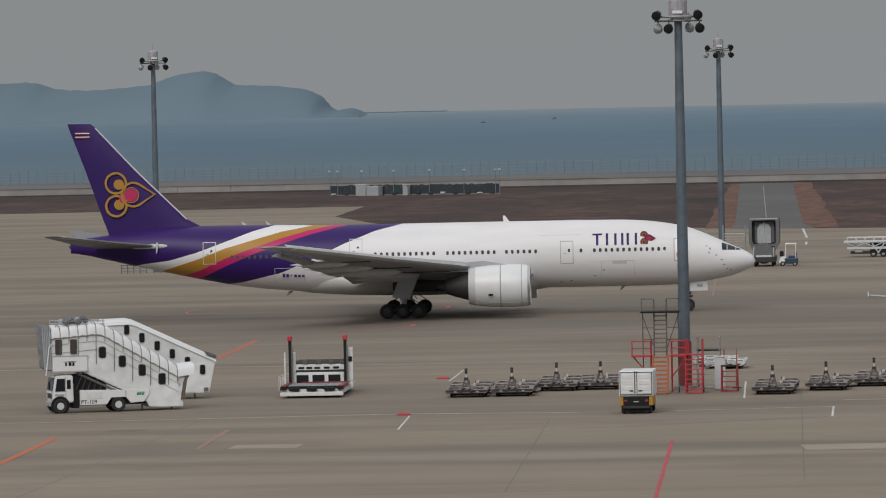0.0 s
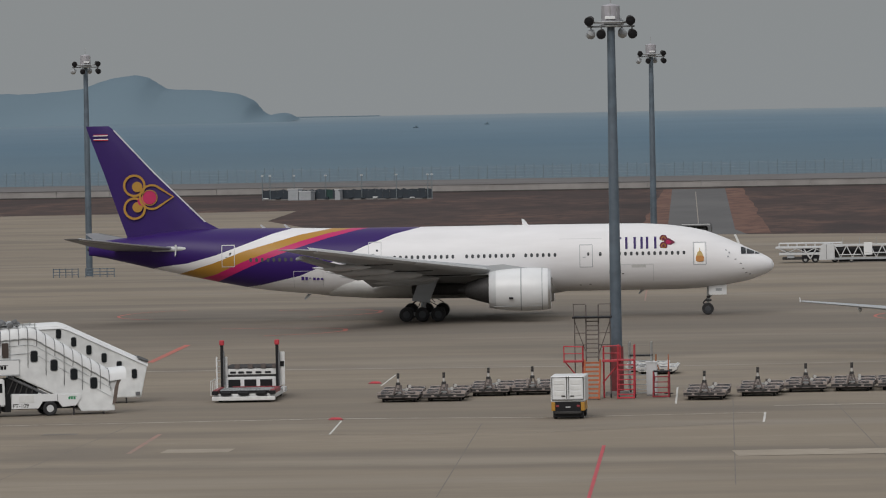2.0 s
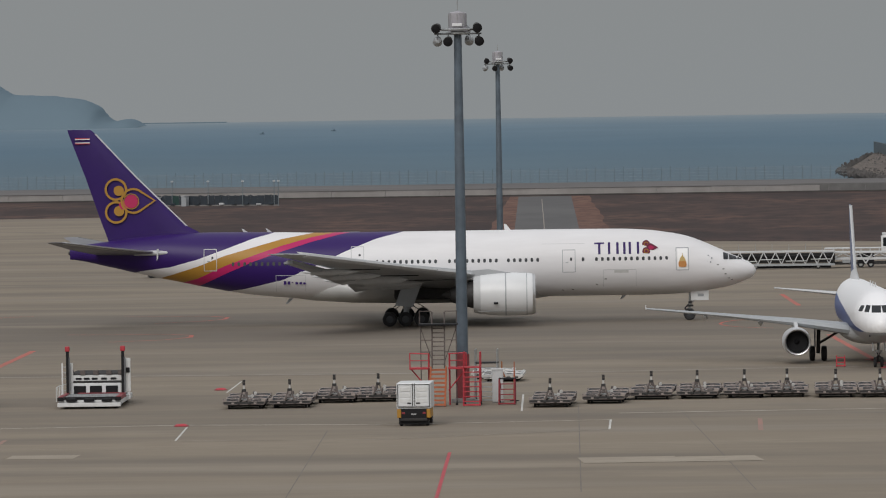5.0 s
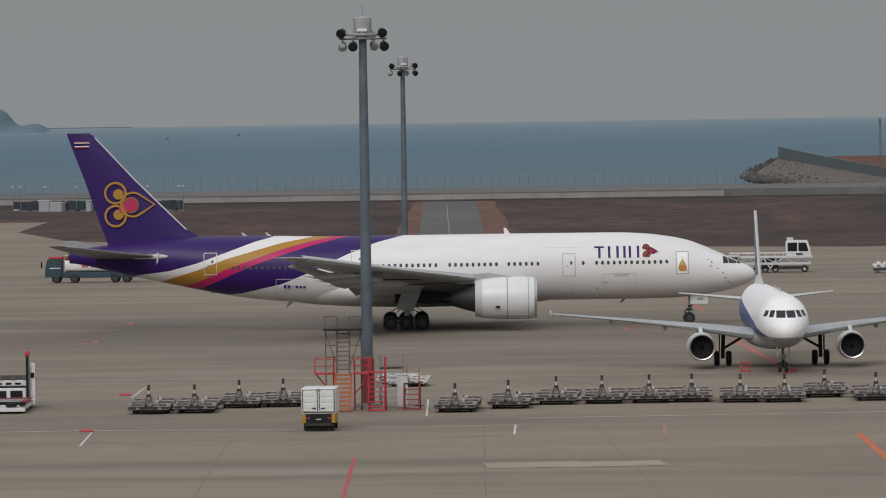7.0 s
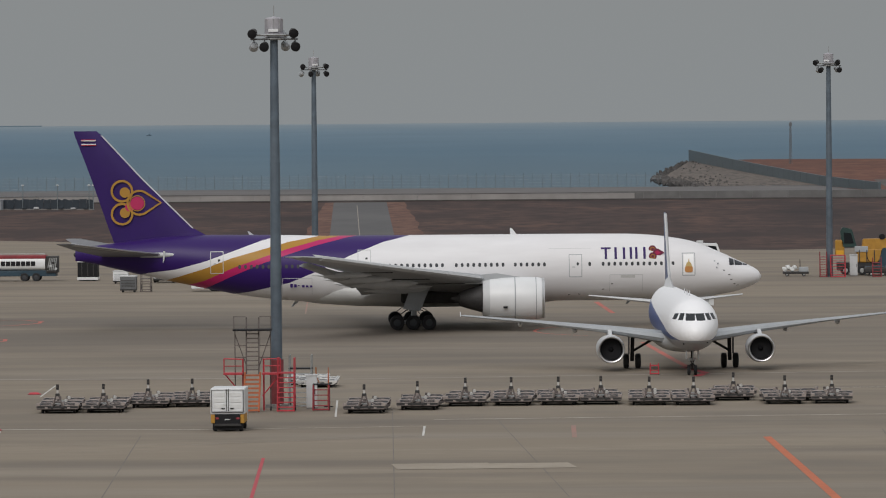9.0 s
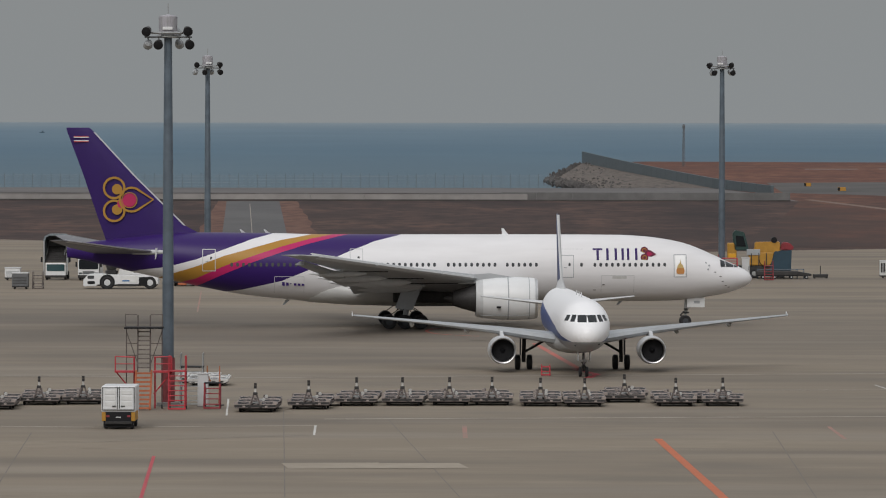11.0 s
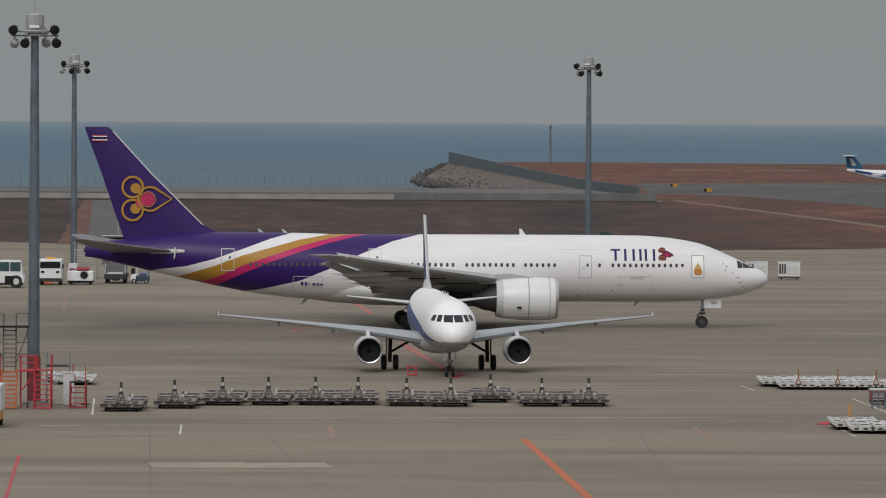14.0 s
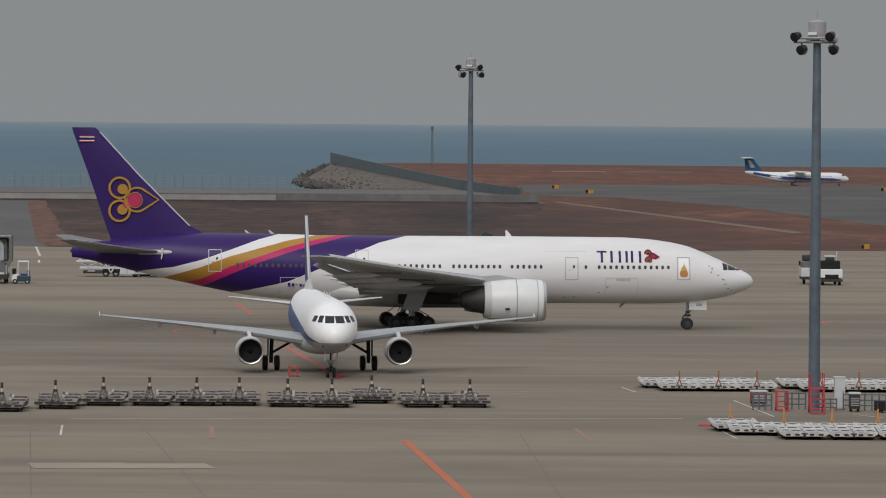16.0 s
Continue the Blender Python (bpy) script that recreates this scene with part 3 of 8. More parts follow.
line([(28.3, 379.3), (28.75, 367.5)], 0.13, line_white, THIN)
line([(39, 398), (48, 372)], 0.13, line_white, THIN)
line([(25.5, 435.4), (26.1, 428.2)], 0.14, line_white, THIN)
line([(14, 427), (36, 428.5)], 0.3, line_mid, FAINT)
line([(-22, 445), (30, 455)], 0.8, line_faint, FAINT)
line([(-90, 449), (-30, 447)], 1.2, line_faint, FAINT)
line([(8.0, 363.6), (10.2, 309.0), (12.4, 256)], 0.5, line_orange, "bold orange guide line painted on concrete")
line([(-4.1, 619.4), (-2.2, 584.9)], 0.5, line_red, "worn red line painted on concrete")
line([(0.6, 512), (4.2, 459)], 0.5, line_red, "worn red line painted on concrete")
line([(3.6, 462), (5.3, 452), (4.6, 446)], 0.6, bright_red, "bright red stop mark painted on concrete")
line([(-59.0, 331.1), (-60.0, 356.2)], 0.45, line_orange, "bold orange guide line painted on concrete")
line([(-18.6, 276), (-19.5, 295.3), (-21.7, 344.2)], 0.2, bright_red, "worn red line painted on concrete")
line([(-65.0, 463.8), (-66.4, 497)], 0.55, line_red, "worn red line painted on concrete")
line([(-49.3, 342), (-50.2, 362)], 0.3, line_pink, "faded red line painted on concrete")
line([(-3.8, 364), (-4.0, 378)], 0.3, line_pink, "faded red line painted on concrete")
line([(19.5, 364), (19.2, 378)], 0.25, line_pink, "faded red line painted on concrete")
line([(-36.2, 658), (-32.8, 589)], 0.16, line_pink, "faded red line painted on concrete")


def arc(cx, cy, rx, ry, a0, a1, w, material, label):
    n = 16
    pts = [(cx + rx * math.cos(radians(a0 + (a1 - a0) * i / n)), cy + ry * math.sin(radians(a0 + (a1 - a0) * i / n))) for i in range(n + 1)]
    line(pts, w, material, label)


for cx, cy in ((-1.7, 540), (-75, 569), (60.4, 571)):
    arc(cx, cy, 7.5, 13, 110, 250, 0.28, line_red, "thin red turning curve painted on concrete")
line([(-68, 577), (-59.5, 575.5), (-57.4, 572), (-57.2, 567), (-59, 562), (-63, 558)], 0.4, line_red, "worn red mark painted on concrete")
line([(-68, 532), (-58.5, 530.5), (-56.2, 527.5), (-55.8, 523), (-57.5, 518), (-62, 514)], 0.4, line_red, "worn red mark painted on concrete")
line([(-5, 518), (4, 519)], 0.35, stripe_dark, "thin dark stain line on concrete")
for x0, y0, x1, y1 in ((-27.6, 301.2, -30.9, 369.1), (-12.6, 308.1, -16.3, 396.4), (-3.5, 308.4, -9.3, 389.4), (15, 300, 15.4, 372), (-53, 300, -53.5, 372)):
    line([(x0, y0), (x1, y1)], 0.06, stripe_dark, "thin dark sealed joint in concrete", 0.025)
for yy in (329, 352, 383, 432, 468, 500):
    line([(-120, yy), (110, yy)], 0.10, line_faint if yy in (352, 432) else stripe_dark, "thin sealed joint in concrete", 0.024)


line([(-57.7, 363.2), (-55.5, 363.2)], 1.6, stripe_dark, "dark oil stain on concrete", 0.03)


def red_disc(x, y):
    d = thing("ground_marker", pose(x, y, 0.032), "low red plastic marker disc on the apron", "marker")
    part("base", lathe([(0, 0.5), (0.06, 0.46)], "z", 20, True), red, d)
    part("cap", lathe([(0.06, 0.42), (0.14, 0.3), (0.16, 0.05)], "z", 20, True), bright_red, d, smooth=True)


for p in ((-40.8, 375.9), (-43.1, 423.7), (27.8, 382.1)):
    red_disc(*p)


# ---- the large airliner that taxies past ----
def ramp_curve(n, l, src, pts, s0, s1, zmax):
    """A height that depends on the place along the fuselage."""
    mr = n.new("ShaderNodeMapRange")
    mr.inputs[1].default_value, mr.inputs[2].default_value = s0, s1
    l.new(src, mr.inputs[0])
    r = n.new("ShaderNodeValToRGB")
    r.color_ramp.interpolation = "LINEAR"
    el = r.color_ramp.elements
    f = [((s - s0) / (s1 - s0), z / zmax) for s, z in pts]
    el[0].position, el[0].color = f[0][0], (f[0][1],) * 3 + (1,)
    el[1].position, el[1].color = f[-1][0], (f[-1][1],) * 3 + (1,)
    for p, v in f[1:-1]:
        q = el.new(p)
        q.color = (v, v, v, 1)
    l.new(mr.outputs[0], r.inputs[0])
    m = n.new("ShaderNodeMath")
    m.operation, m.inputs[1].default_value = "MULTIPLY", zmax
    l.new(r.outputs[0], m.inputs[0])
    return m.outputs[0]


def livery_material():
    """White body; purple tail swept by white, gold and magenta ribbons."""
    m = bpy.data.materials.new("purple_ribbon_livery")
    m.use_nodes = True
    n, l = m.node_tree.nodes, m.node_tree.links
    p = n["Principled BSDF"]
    p.inputs["Roughness"].default_value = 0.42
    p.inputs["Specular IOR Level"].default_value = 0.3
    co, sp = n.new("ShaderNodeTexCoord"), n.new("ShaderNodeSeparateXYZ")
    l.new(co.outputs["Object"], sp.inputs[0])
    s = n.new("ShaderNodeMath")
    s.operation, s.inputs[1].default_value, s.inputs[2].default_value = "MULTIPLY_ADD", -1 / 1.007, 6.0 / 1.007
    l.new(sp.outputs["X"], s.inputs[0])
    t = n.new("ShaderNodeTexNoise")
    t.inputs["Scale"].default_value, t.inputs["Detail"].default_value = 0.5, 6
    mp = n.new("ShaderNodeMapping")
    mp.inputs["Scale"].default_value = (0.35, 1, 2.2)
    l.new(co.outputs["Object"], mp.inputs[0])
    l.new(mp.outputs[0], t.inputs[0])
    wm = n.new("ShaderNodeMix")
    wm.data_type = "RGBA"
    wm.inputs[6].default_value, wm.inputs[7].default_value = (0.64, 0.63, 0.64, 1), (0.82, 0.815, 0.83, 1)
    l.new(t.outputs["Fac"], wm.inputs[0])
    # greyer towards the keel
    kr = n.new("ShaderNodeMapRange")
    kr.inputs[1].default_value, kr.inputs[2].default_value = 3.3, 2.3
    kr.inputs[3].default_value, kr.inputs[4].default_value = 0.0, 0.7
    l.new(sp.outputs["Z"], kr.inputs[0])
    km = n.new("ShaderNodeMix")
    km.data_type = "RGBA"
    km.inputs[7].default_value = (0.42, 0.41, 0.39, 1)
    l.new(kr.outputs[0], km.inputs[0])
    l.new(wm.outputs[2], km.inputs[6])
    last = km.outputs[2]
    purple_c, gold_c, mag_c = (0.030, 0.009, 0.112, 1), (0.40, 0.21, 0.035, 1), (0.46, 0.018, 0.12, 1)
    E_ = [(26, 12), (30.0, 9.0), (31.7, 8.72), (34.7, 8.0), (37.6, 6.85), (40.8, 5.35), (43.3, 4.32), (46.9, 3.5), (49.5, 3.15), (53, 2.0), (64, 0)]
    D_ = [(26, 12), (35.0, 9.0), (36.0, 8.78), (38.1, 8.42), (40.7, 7.78), (43.3, 6.98), (45.9, 6.08), (48.5, 4.98), (51.1, 3.78), (54, 2.6), (64, 0)]
    C_ = [(26, 12), (36.5, 9.1), (38.1, 8.68), (40.7, 8.2), (43.3, 7.5), (45.9, 6.65), (48.5, 5.72), (51.1, 4.55), (53.7, 3.85), (57, 2.2), (64, 0)]
    B_ = [(26, 12), (38.5, 9.1), (40.7, 8.56), (43.3, 8.1), (45.9, 7.38), (48.5, 6.66), (51.1, 5.66), (53.7, 4.86), (56, 4.2), (60, 2.4), (64, 0)]
    A_ = [(26, 12), (43.0, 9.0), (43.8, 8.75), (45.9, 8.2), (48.5, 7.25), (51.1, 6.32), (53.7, 5.62), (56.3, 5.3), (58, 4.9), (60, 3.8), (64, 0)]
    white_c = last
    for pts, colour in ((E_, purple_c), (D_, mag_c), (C_, gold_c), (B_, None), (A_, purple_c)):
        z = ramp_curve(n, l, s.outputs[0], pts, 26, 64, 12)
        g = n.new("ShaderNodeMath")
        g.operation = "GREATER_THAN"
        l.new(sp.outputs["Z"], g.inputs[0])
        l.new(z, g.inputs[1])
        mx = n.new("ShaderNodeMix")
        mx.data_type = "RGBA"
        l.new(g.outputs[0], mx.inputs[0])
        l.new(last, mx.inputs[6])
        if colour:
            mx.inputs[7].default_value = colour
        else:
            l.new(white_c, mx.inputs[7])
        last = mx.outputs[2]
    l.new(last, p.inputs["Base Color"])
    return m


def super_ring(x, zb, zt, hw, n=40):
    zc, hz = (zb + zt) / 2, (zt - zb) / 2
    return [(x, hw * math.cos(2 * math.pi * i / n), zc + hz * math.sin(2 * math.pi * i / n)) for i in range(n)]


def drop_outline(cx, cz, r, tip, n=20):
    """A round bud that runs out to a point towards the nose."""
    pts = []
    for i in range(n + 1):
        a = radians(50 + 260 * i / n)
        pts.append((cx + r * math.cos(a), cz + r * math.sin(a)))
    pts.append((cx + tip, cz))
    return pts


def ring_plate(cx, cz, r0, r1, a0=0, a1=360, n=26):
    bm = bmesh.new()
    rows = []
    for i in range(n + 1):
        a = radians(a0 + (a1 - a0) * i / n)
        rows.append([bm.verts.new((cx + r * math.cos(a), y, cz + r * math.sin(a))) for r, y in ((r0, 0), (r1, 0), (r1, -0.02), (r0, -0.02))])
    for a, b in zip(rows, rows[1:]):
        for j in range(4):
            bm.faces.new((a[j], a[(j + 1) % 4], b[(j + 1) % 4], b[j]))
    bmesh.ops.recalc_face_normals(bm, faces=bm.faces)
    return bm


def disc_plate(cx, cz, r, n=20):
    return prism([(cx + r * math.cos(2 * math.pi * i / n), cz + r * math.sin(2 * math.pi * i / n)) for i in range(n)], -0.02, 0)


def outline_plate(pts, w):
    """A ribbon that follows an outline."""
    bm = bmesh.new()
    n = len(pts)
    cx, cz = sum(p[0] for p in pts) / n, sum(p[1] for p in pts) / n
    rows = []
    for x, z in pts:
        d = Vector((cx - x, cz - z)).normalized() * w
        rows.append([bm.verts.new((x + d.x * k, y, z + d.y * k)) for k, y in ((0, 0), (1, 0), (1, -0.02), (0, -0.02))])
    for i in range(n):
        a, b = rows[i], rows[(i + 1) % n]
        for j in range(4):
            bm.faces.new((a[j], a[(j + 1) % 4], b[(j + 1) % 4], b[j]))
    bmesh.ops.recalc_face_normals(bm, faces=bm.faces)
    return bm


def at_station(tab, s):
    """A table row interpolated at a station."""
    for p, q in zip(tab, tab[1:]):
        if p[0] <= s <= q[0]:
            k = (s - p[0]) / max(1e-6, q[0] - p[0])
            return [a + (b - a) * k for a, b in zip(p, q)]
    return tab[-1]


def big_airliner():
    plane = thing("airliner", pose(-32.79, 551, 0.02), "white twin-engine airliner with purple tail and gold ribbons", "airplane")
    X = lambda s: 6.0 - 1.007 * s
    X0 = lambda s: 5.9 - s
    liv = livery_material()
    tab = smooth_table([(-0.2, 4.40, 4.60, 0.10), (0.03, 4.02, 5.02, 0.62), (0.48, 3.75, 5.34, 1.05), (1.2, 3.45, 5.70, 1.55), (2.0, 3.18, 6.05, 1.98), (2.85, 2.98, 6.48, 2.32),
                        (4.3, 2.75, 7.12, 2.68), (5.9, 2.55, 7.74, 2.92), (7.4, 2.45, 8.10, 3.03), (9.5, 2.40, 8.40, 3.09), (12, 2.4, 8.56, 3.1), (20, 2.4, 8.6, 3.1),
                        (30, 2.4, 8.6, 3.1), (40, 2.4, 8.6, 3.1), (43, 2.62, 8.68, 3.08), (47, 3.05, 8.74, 2.95), (51, 3.80, 8.76, 2.6), (54.2, 4.5, 8.70, 2.15),
                        (57.3, 5.2, 8.35, 1.6), (60, 5.85, 8.0, 1.0), (62, 6.3, 7.75, 0.5), (62.94, 6.42, 7.62, 0.2)], 5)
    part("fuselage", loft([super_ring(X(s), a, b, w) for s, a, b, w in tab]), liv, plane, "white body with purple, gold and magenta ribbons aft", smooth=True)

    def half_width(s, z):
        _, a, b, w = at_station(tab, s)
        k = (z - (a + b) / 2) / ((b - a) / 2)
        return w * math.sqrt(max(0.0, 1 - k * k))

    def patch(name, s0, s1, z0, z1, material, ys=-1, off=0.012, label="", ns=2, nz=6):
        """A thin plate that lies on the skin."""
        bm = bmesh.new()
        g = [[bm.verts.new((X(s0 + (s1 - s0) * i / ns), (half_width(s0 + (s1 - s0) * i / ns, z0 + (z1 - z0) * j / nz) + off) * ys, z0 + (z1 - z0) * j / nz)) for j in range(nz + 1)] for i in range(ns + 1)]
        for i in range(ns):
            for j in range(nz):
                bm.faces.new((g[i][j], g[i + 1][j], g[i + 1][j + 1], g[i][j + 1]))
        bmesh.ops.recalc_face_normals(bm, faces=bm.faces)
        bmesh.ops.solidify(bm, geom=bm.faces[:], thickness=0.02)
        return part(name, bm, material, plane, label)

    # belly fairing round the wing root
    part("belly_fairing", loft([super_ring(X(s), zb, zb + 2.6, w, 24) for s, zb, w in ((18.5, 2.45, 0.6), (20.5, 2.15, 2.4), (23, 1.95, 3.2), (31, 1.9, 3.35), (37, 2.05, 3.1), (40.5, 2.3, 1.9), (42.5, 2.6, 0.5))]),
         mat("fairing_grey_white", (0.50, 0.50, 0.49), 0.4, grain=0.2, scale=0.8), plane, "pale grey fairing under the wing root", smooth=True)
    # wings, both sides
    for ys in (-1, 1):
        wing = wedge(plane, "wing", ys, [(2.6, X0(20.2), X0(35.4), 3.7, 1.5), (9.8, X0(25.5), X0(36.1), 4.75, 1.0), (20, X0(33.5), X0(39.5), 6.05, 0.5), (29.0, X0(40.6), X0(43.2), 7.25, 0.24), (30.4, X0(42.3), X0(43.9), 7.4, 0.1)],
                     wing_grey, "grey swept wing")
        for y, s0, s1, z, r in ((6.2, 30.6, 37.4, 3.78, 1.0), (8.4, 30.4, 36.8, 4.05, 0.75), (12.6, 31.8, 39.4, 4.5, 1.0), (16.5, 34.2, 40.4, 5.0, 0.85), (20.4, 36.1, 41.4, 5.5, 0.7)):
            part("flap_fairing", loft([super_ring(X0(q), z - k * r * 0.85, z + k * r * 0.8, k * r * 0.6, 12) for q, k in ((s0, 0.06), (s0 + 0.8, 0.34), (s0 + 2.2, 0.5), (s0 + 4.2, 0.5), (s1 - 1, 0.3), (s1, 0.05))]),
                 light_grey, wing, "grey flap track fairing", at=(0, y * ys, 0), smooth=True)
        # flap panels stand a little open behind the wing, with dark gaps between them
        flaps = [(3.3, 35.2, 3.55, 1.6), (9.3, 35.9, 4.4, 1.5), (11.2, 36.2, 4.45, 1.6), (19.6, 39.2, 5.6, 1.15), (20.0, 39.3, 5.65, 0.9), (26.5, 42.0, 6.65, 0.6)]
        for (y0, e0, z0, c0), (y1, e1, z1, c1) in zip(flaps[::2], flaps[1::2]):
            part("flap", loft([[(X0(e - 0.25), y * ys, z + 0.12), (X0(e + c * 0.3), y * ys, z + 0.10), (X0(e + c), y * ys, z - c * 0.26), (X0(e + c * 0.25), y * ys, z - 0.26), (X0(e - 0.2), y * ys, z - 0.2)] for y, e, z, c in ((y0, e0, z0, c0), (y1, e1, z1, c1))]),
                 grey_paint, wing, "grey trailing flap", smooth=True)
        for y0, y1 in ((10.6, 14.4), (14.5, 18.3), (18.4, 22.2), (22.3, 28.8)):
            def lead(y):
                k = (y - 9.8) / 10.2 if y < 20 else (y - 20) / 9.0
                a, b = ((25.5, 4.75), (33.5, 6.05)) if y < 20 else ((33.5, 6.05), (40.6, 7.25))
                return a[0] + (b[0] - a[0]) * k, a[1] + (b[1] - a[1]) * k
            part("slat", loft([[(X0(lead(y)[0]) + 0.10, y * ys, lead(y)[1] - 0.02), (X0(lead(y)[0]) + 0.02, y * ys, lead(y)[1] + 0.16), (X0(lead(y)[0] + 0.9), y * ys, lead(y)[1] + 0.34), (X0(lead(y)[0] + 0.3), y * ys, lead(y)[1] - 0.22)] for y in (y0, y1)]),
                 light_grey, wing, "pale leading edge slat")
        for y, s0, s1, z in ((10.9, 27.5, 35.0, 4.42), (15.2, 30.8, 36.6, 4.98), (19.9, 34.2, 38.6, 5.72)):
            part("gap_seam", bx(X0(s1), X0(s0), y * ys - 0.05, y * ys + 0.05, z - 0.1, z - 0.02), black, wing)
        # engine
        eng = part("engine_nacelle", lathe([(X0(20.1), 1.60), (X0(19.75), 1.72), (X0(19.75), 1.80), (X0(20.2), 1.90), (X0(21.5), 1.96), (X0(23.2), 1.93), (X0(24.6), 1.78), (X0(25.3), 1.62), (X0(25.3), 1.5), (X0(23.2), 1.5)], "x", 40),
                   white, plane, "white engine cowling", at=(-0.55, 9.8 * ys, 2.95), smooth=True)
        part("inlet_lip", lathe([(X0(20.05), 1.58), (X0(19.72), 1.70), (X0(19.70), 1.78), (X0(19.95), 1.87)], "x", 40), bare, eng, "bare metal inlet lip", smooth=True)
        part("fan", lathe([(X0(20.3), 0.25), (X0(21.0), 1.6)], "x", 30, True), dark_steel, eng)
        part("core_exhaust", lathe([(X0(24.4), 1.40), (X0(25.5), 1.22), (X0(26.6), 0.92), (X0(27.4), 0.66), (X0(27.5), 0.4), (X0(28.2), 0.1)], "x", 28, True), dark_steel, eng, "dark metal exhaust core", smooth=True)
        part("cowl_seam", lathe([(X0(22.35), 1.962), (X0(22.40), 1.975), (X0(22.45), 1.962)], "x", 40), grey_paint, eng)
        part("cowl_seam", lathe([(X0(20.45), 1.925), (X0(20.48), 1.935), (X0(20.52), 1.93)], "x", 40), grey_paint, eng)
        part("cowl_latch", bx(X0(24.9), X0(20.6), -0.03, 0.03, -0.02, 0.02, 0.01), grey_paint, eng, at=(0, ys * 1.25, -1.5))
        part("nozzle_band", lathe([(X0(24.7), 1.775), (X0(25.0), 1.70), (X0(25.32), 1.63), (X0(25.34), 1.5)], "x", 40), light_grey, eng, "grey fan nozzle band", smooth=True)
        part("vent", bx(X0(23.5), X0(23.1), -0.03, 0.03, -0.10, 0.10, 0.02), black, eng, at=(0, 1.93 * -1, -0.75) if ys < 0 else (0, 1.93, -0.75))
        part("pylon", prism([(X0(21.0), 4.75), (X0(24.0), 5.25), (X0(28.8), 4.9), (X0(28.8), 4.25), (X0(25.3), 4.3)], 9.55 * ys, 10.05 * ys, 0.05), wing_grey, plane, "grey engine pylon", at=(-0.55, 0, 0))
        # tailplane
        wedge(plane, "tailplane", ys, [(0.9, X0(54.1), X0(60.8), 6.85, 0.42), (5.5, X0(58.6), X0(62.9), 7.48, 0.30), (10.3, X0(62.9), X0(64.5), 8.18, 0.16), (10.75, X0(63.5), X0(64.6), 8.26, 0.08)], mat("tail_shade_grey", (0.17, 0.17, 0.185), 0.4, grain=0.2, scale=0.8), "grey tailplane")
    for ys in (-1, 1):
        part("tail_edge", loft([[(X0(le) + 0.08, y * ys, z), (X0(le + 0.35), y * ys, z + 0.14), (X0(le + 0.3), y * ys, z - 0.12)] for y, le, z in ((0.9, 54.1, 6.85), (5.5, 58.6, 7.48), (10.3, 62.9, 8.18))]), bare, plane, "bright bare metal tailplane edge", smooth=True)
    part("root_fairing", lathe([(X0(57.2), 0.22), (X0(55.3), 0.24), (X0(54.2), 0.18), (X0(53.4), 0.03)], "x", 14, True), light_grey, plane, "pale tailplane root fairing", at=(0, -2.0, 6.98), smooth=True)
    part("tail_mast", prism([(X0(55.1), 7.35), (X0(54.9), 7.35), (X0(55.0), 6.5), (X0(55.12), 6.25)], -2.36, -2.3), light_grey, plane)
    # fin
    rings = []
    for z, le, te, th in ((8.0, 49.6, 59.35, 0.9), (8.75, 50.9, 59.6, 0.82), (9.4, 52.1, 59.85, 0.78), (14, 56.7, 61.4, 0.5), (18.05, 60.4, 62.9, 0.28), (18.45, 60.9, 63.0, 0.15)):
        rings.append([(X(le + (te - le) * a), th * 0.5 * b, z) for a, b in ((0, 0), (0.04, 0.45), (0.15, 0.85), (0.4, 1), (0.75, 0.6), (1, 0.05), (1, -0.05), (0.75, -0.6), (0.4, -1), (0.15, -0.85), (0.04, -0.45))])
    fin = part("fin", loft(rings), purple, plane, "purple tail fin with a gold and magenta emblem", smooth=True)
    fy = -0.43
    for cz in (12.88, 10.76):
        emb = part("emblem_ring", ring_plate(X(58.6), cz, 0.84, 1.05), gold, fin, "gold ring", at=(0, fy, 0))
        part("emblem_dot", disc_plate(X(58.55) + 0.22, cz - 0.12 if cz > 12 else cz + 0.12, 0.48), gold, fin, at=(0, fy, 0))
    part("emblem_bud", outline_plate(drop_outline(X(57.0), 11.80, 1.2, 2.1), 0.2), gold, fin, "gold bud outline", at=(0, fy - 0.02, 0))
    part("emblem_ring", ring_plate(X(57.2), 11.75, 0.66, 0.74), gold, fin, at=(0, fy - 0.03, 0))
    part("emblem_heart", disc_plate(X(57.2), 11.75, 0.62), magenta, fin, "magenta bud", at=(0, fy - 0.02, 0))
    part("emblem_stem", disc_plate(X(57.9), 11.42, 0.42), magenta, fin, at=(0, fy - 0.015, 0))
    part("leading_edge", loft([[(X(le) + 0.05, 0, z), (X(le + 0.12), 0.12, z), (X(le + 0.12), -0.12, z)] for z, le in ((9.4, 52.1), (14, 56.7), (18.05, 60.4))]), bare, fin, "bare metal fin edge")
    for k, mm in ((0.0, bright_red), (0.08, white), (0.40, white), (0.48, bright_red)):
        part("flag_stripe", bx(X(62.3), X(60.95), -0.02, 0, 17.12 + k, 17.2 + k), mm, fin, at=(0, -0.24, 0))
    part("tail_cone", lathe([(X(62.85), 0.2), (X(63.05), 0.16), (X(63.1), 0.05)], "x", 16, True), dark_steel, plane, at=(0, 0, 7.02))

    # cabin windows, doors and marks on both sides of the body
    win_me = None
    rows = [(s0, n) for s0, n in ((8.1, 13), (15.75, 1), (19.9, 6), (23.7, 9), (29.25, 11), (41.4, 13))]
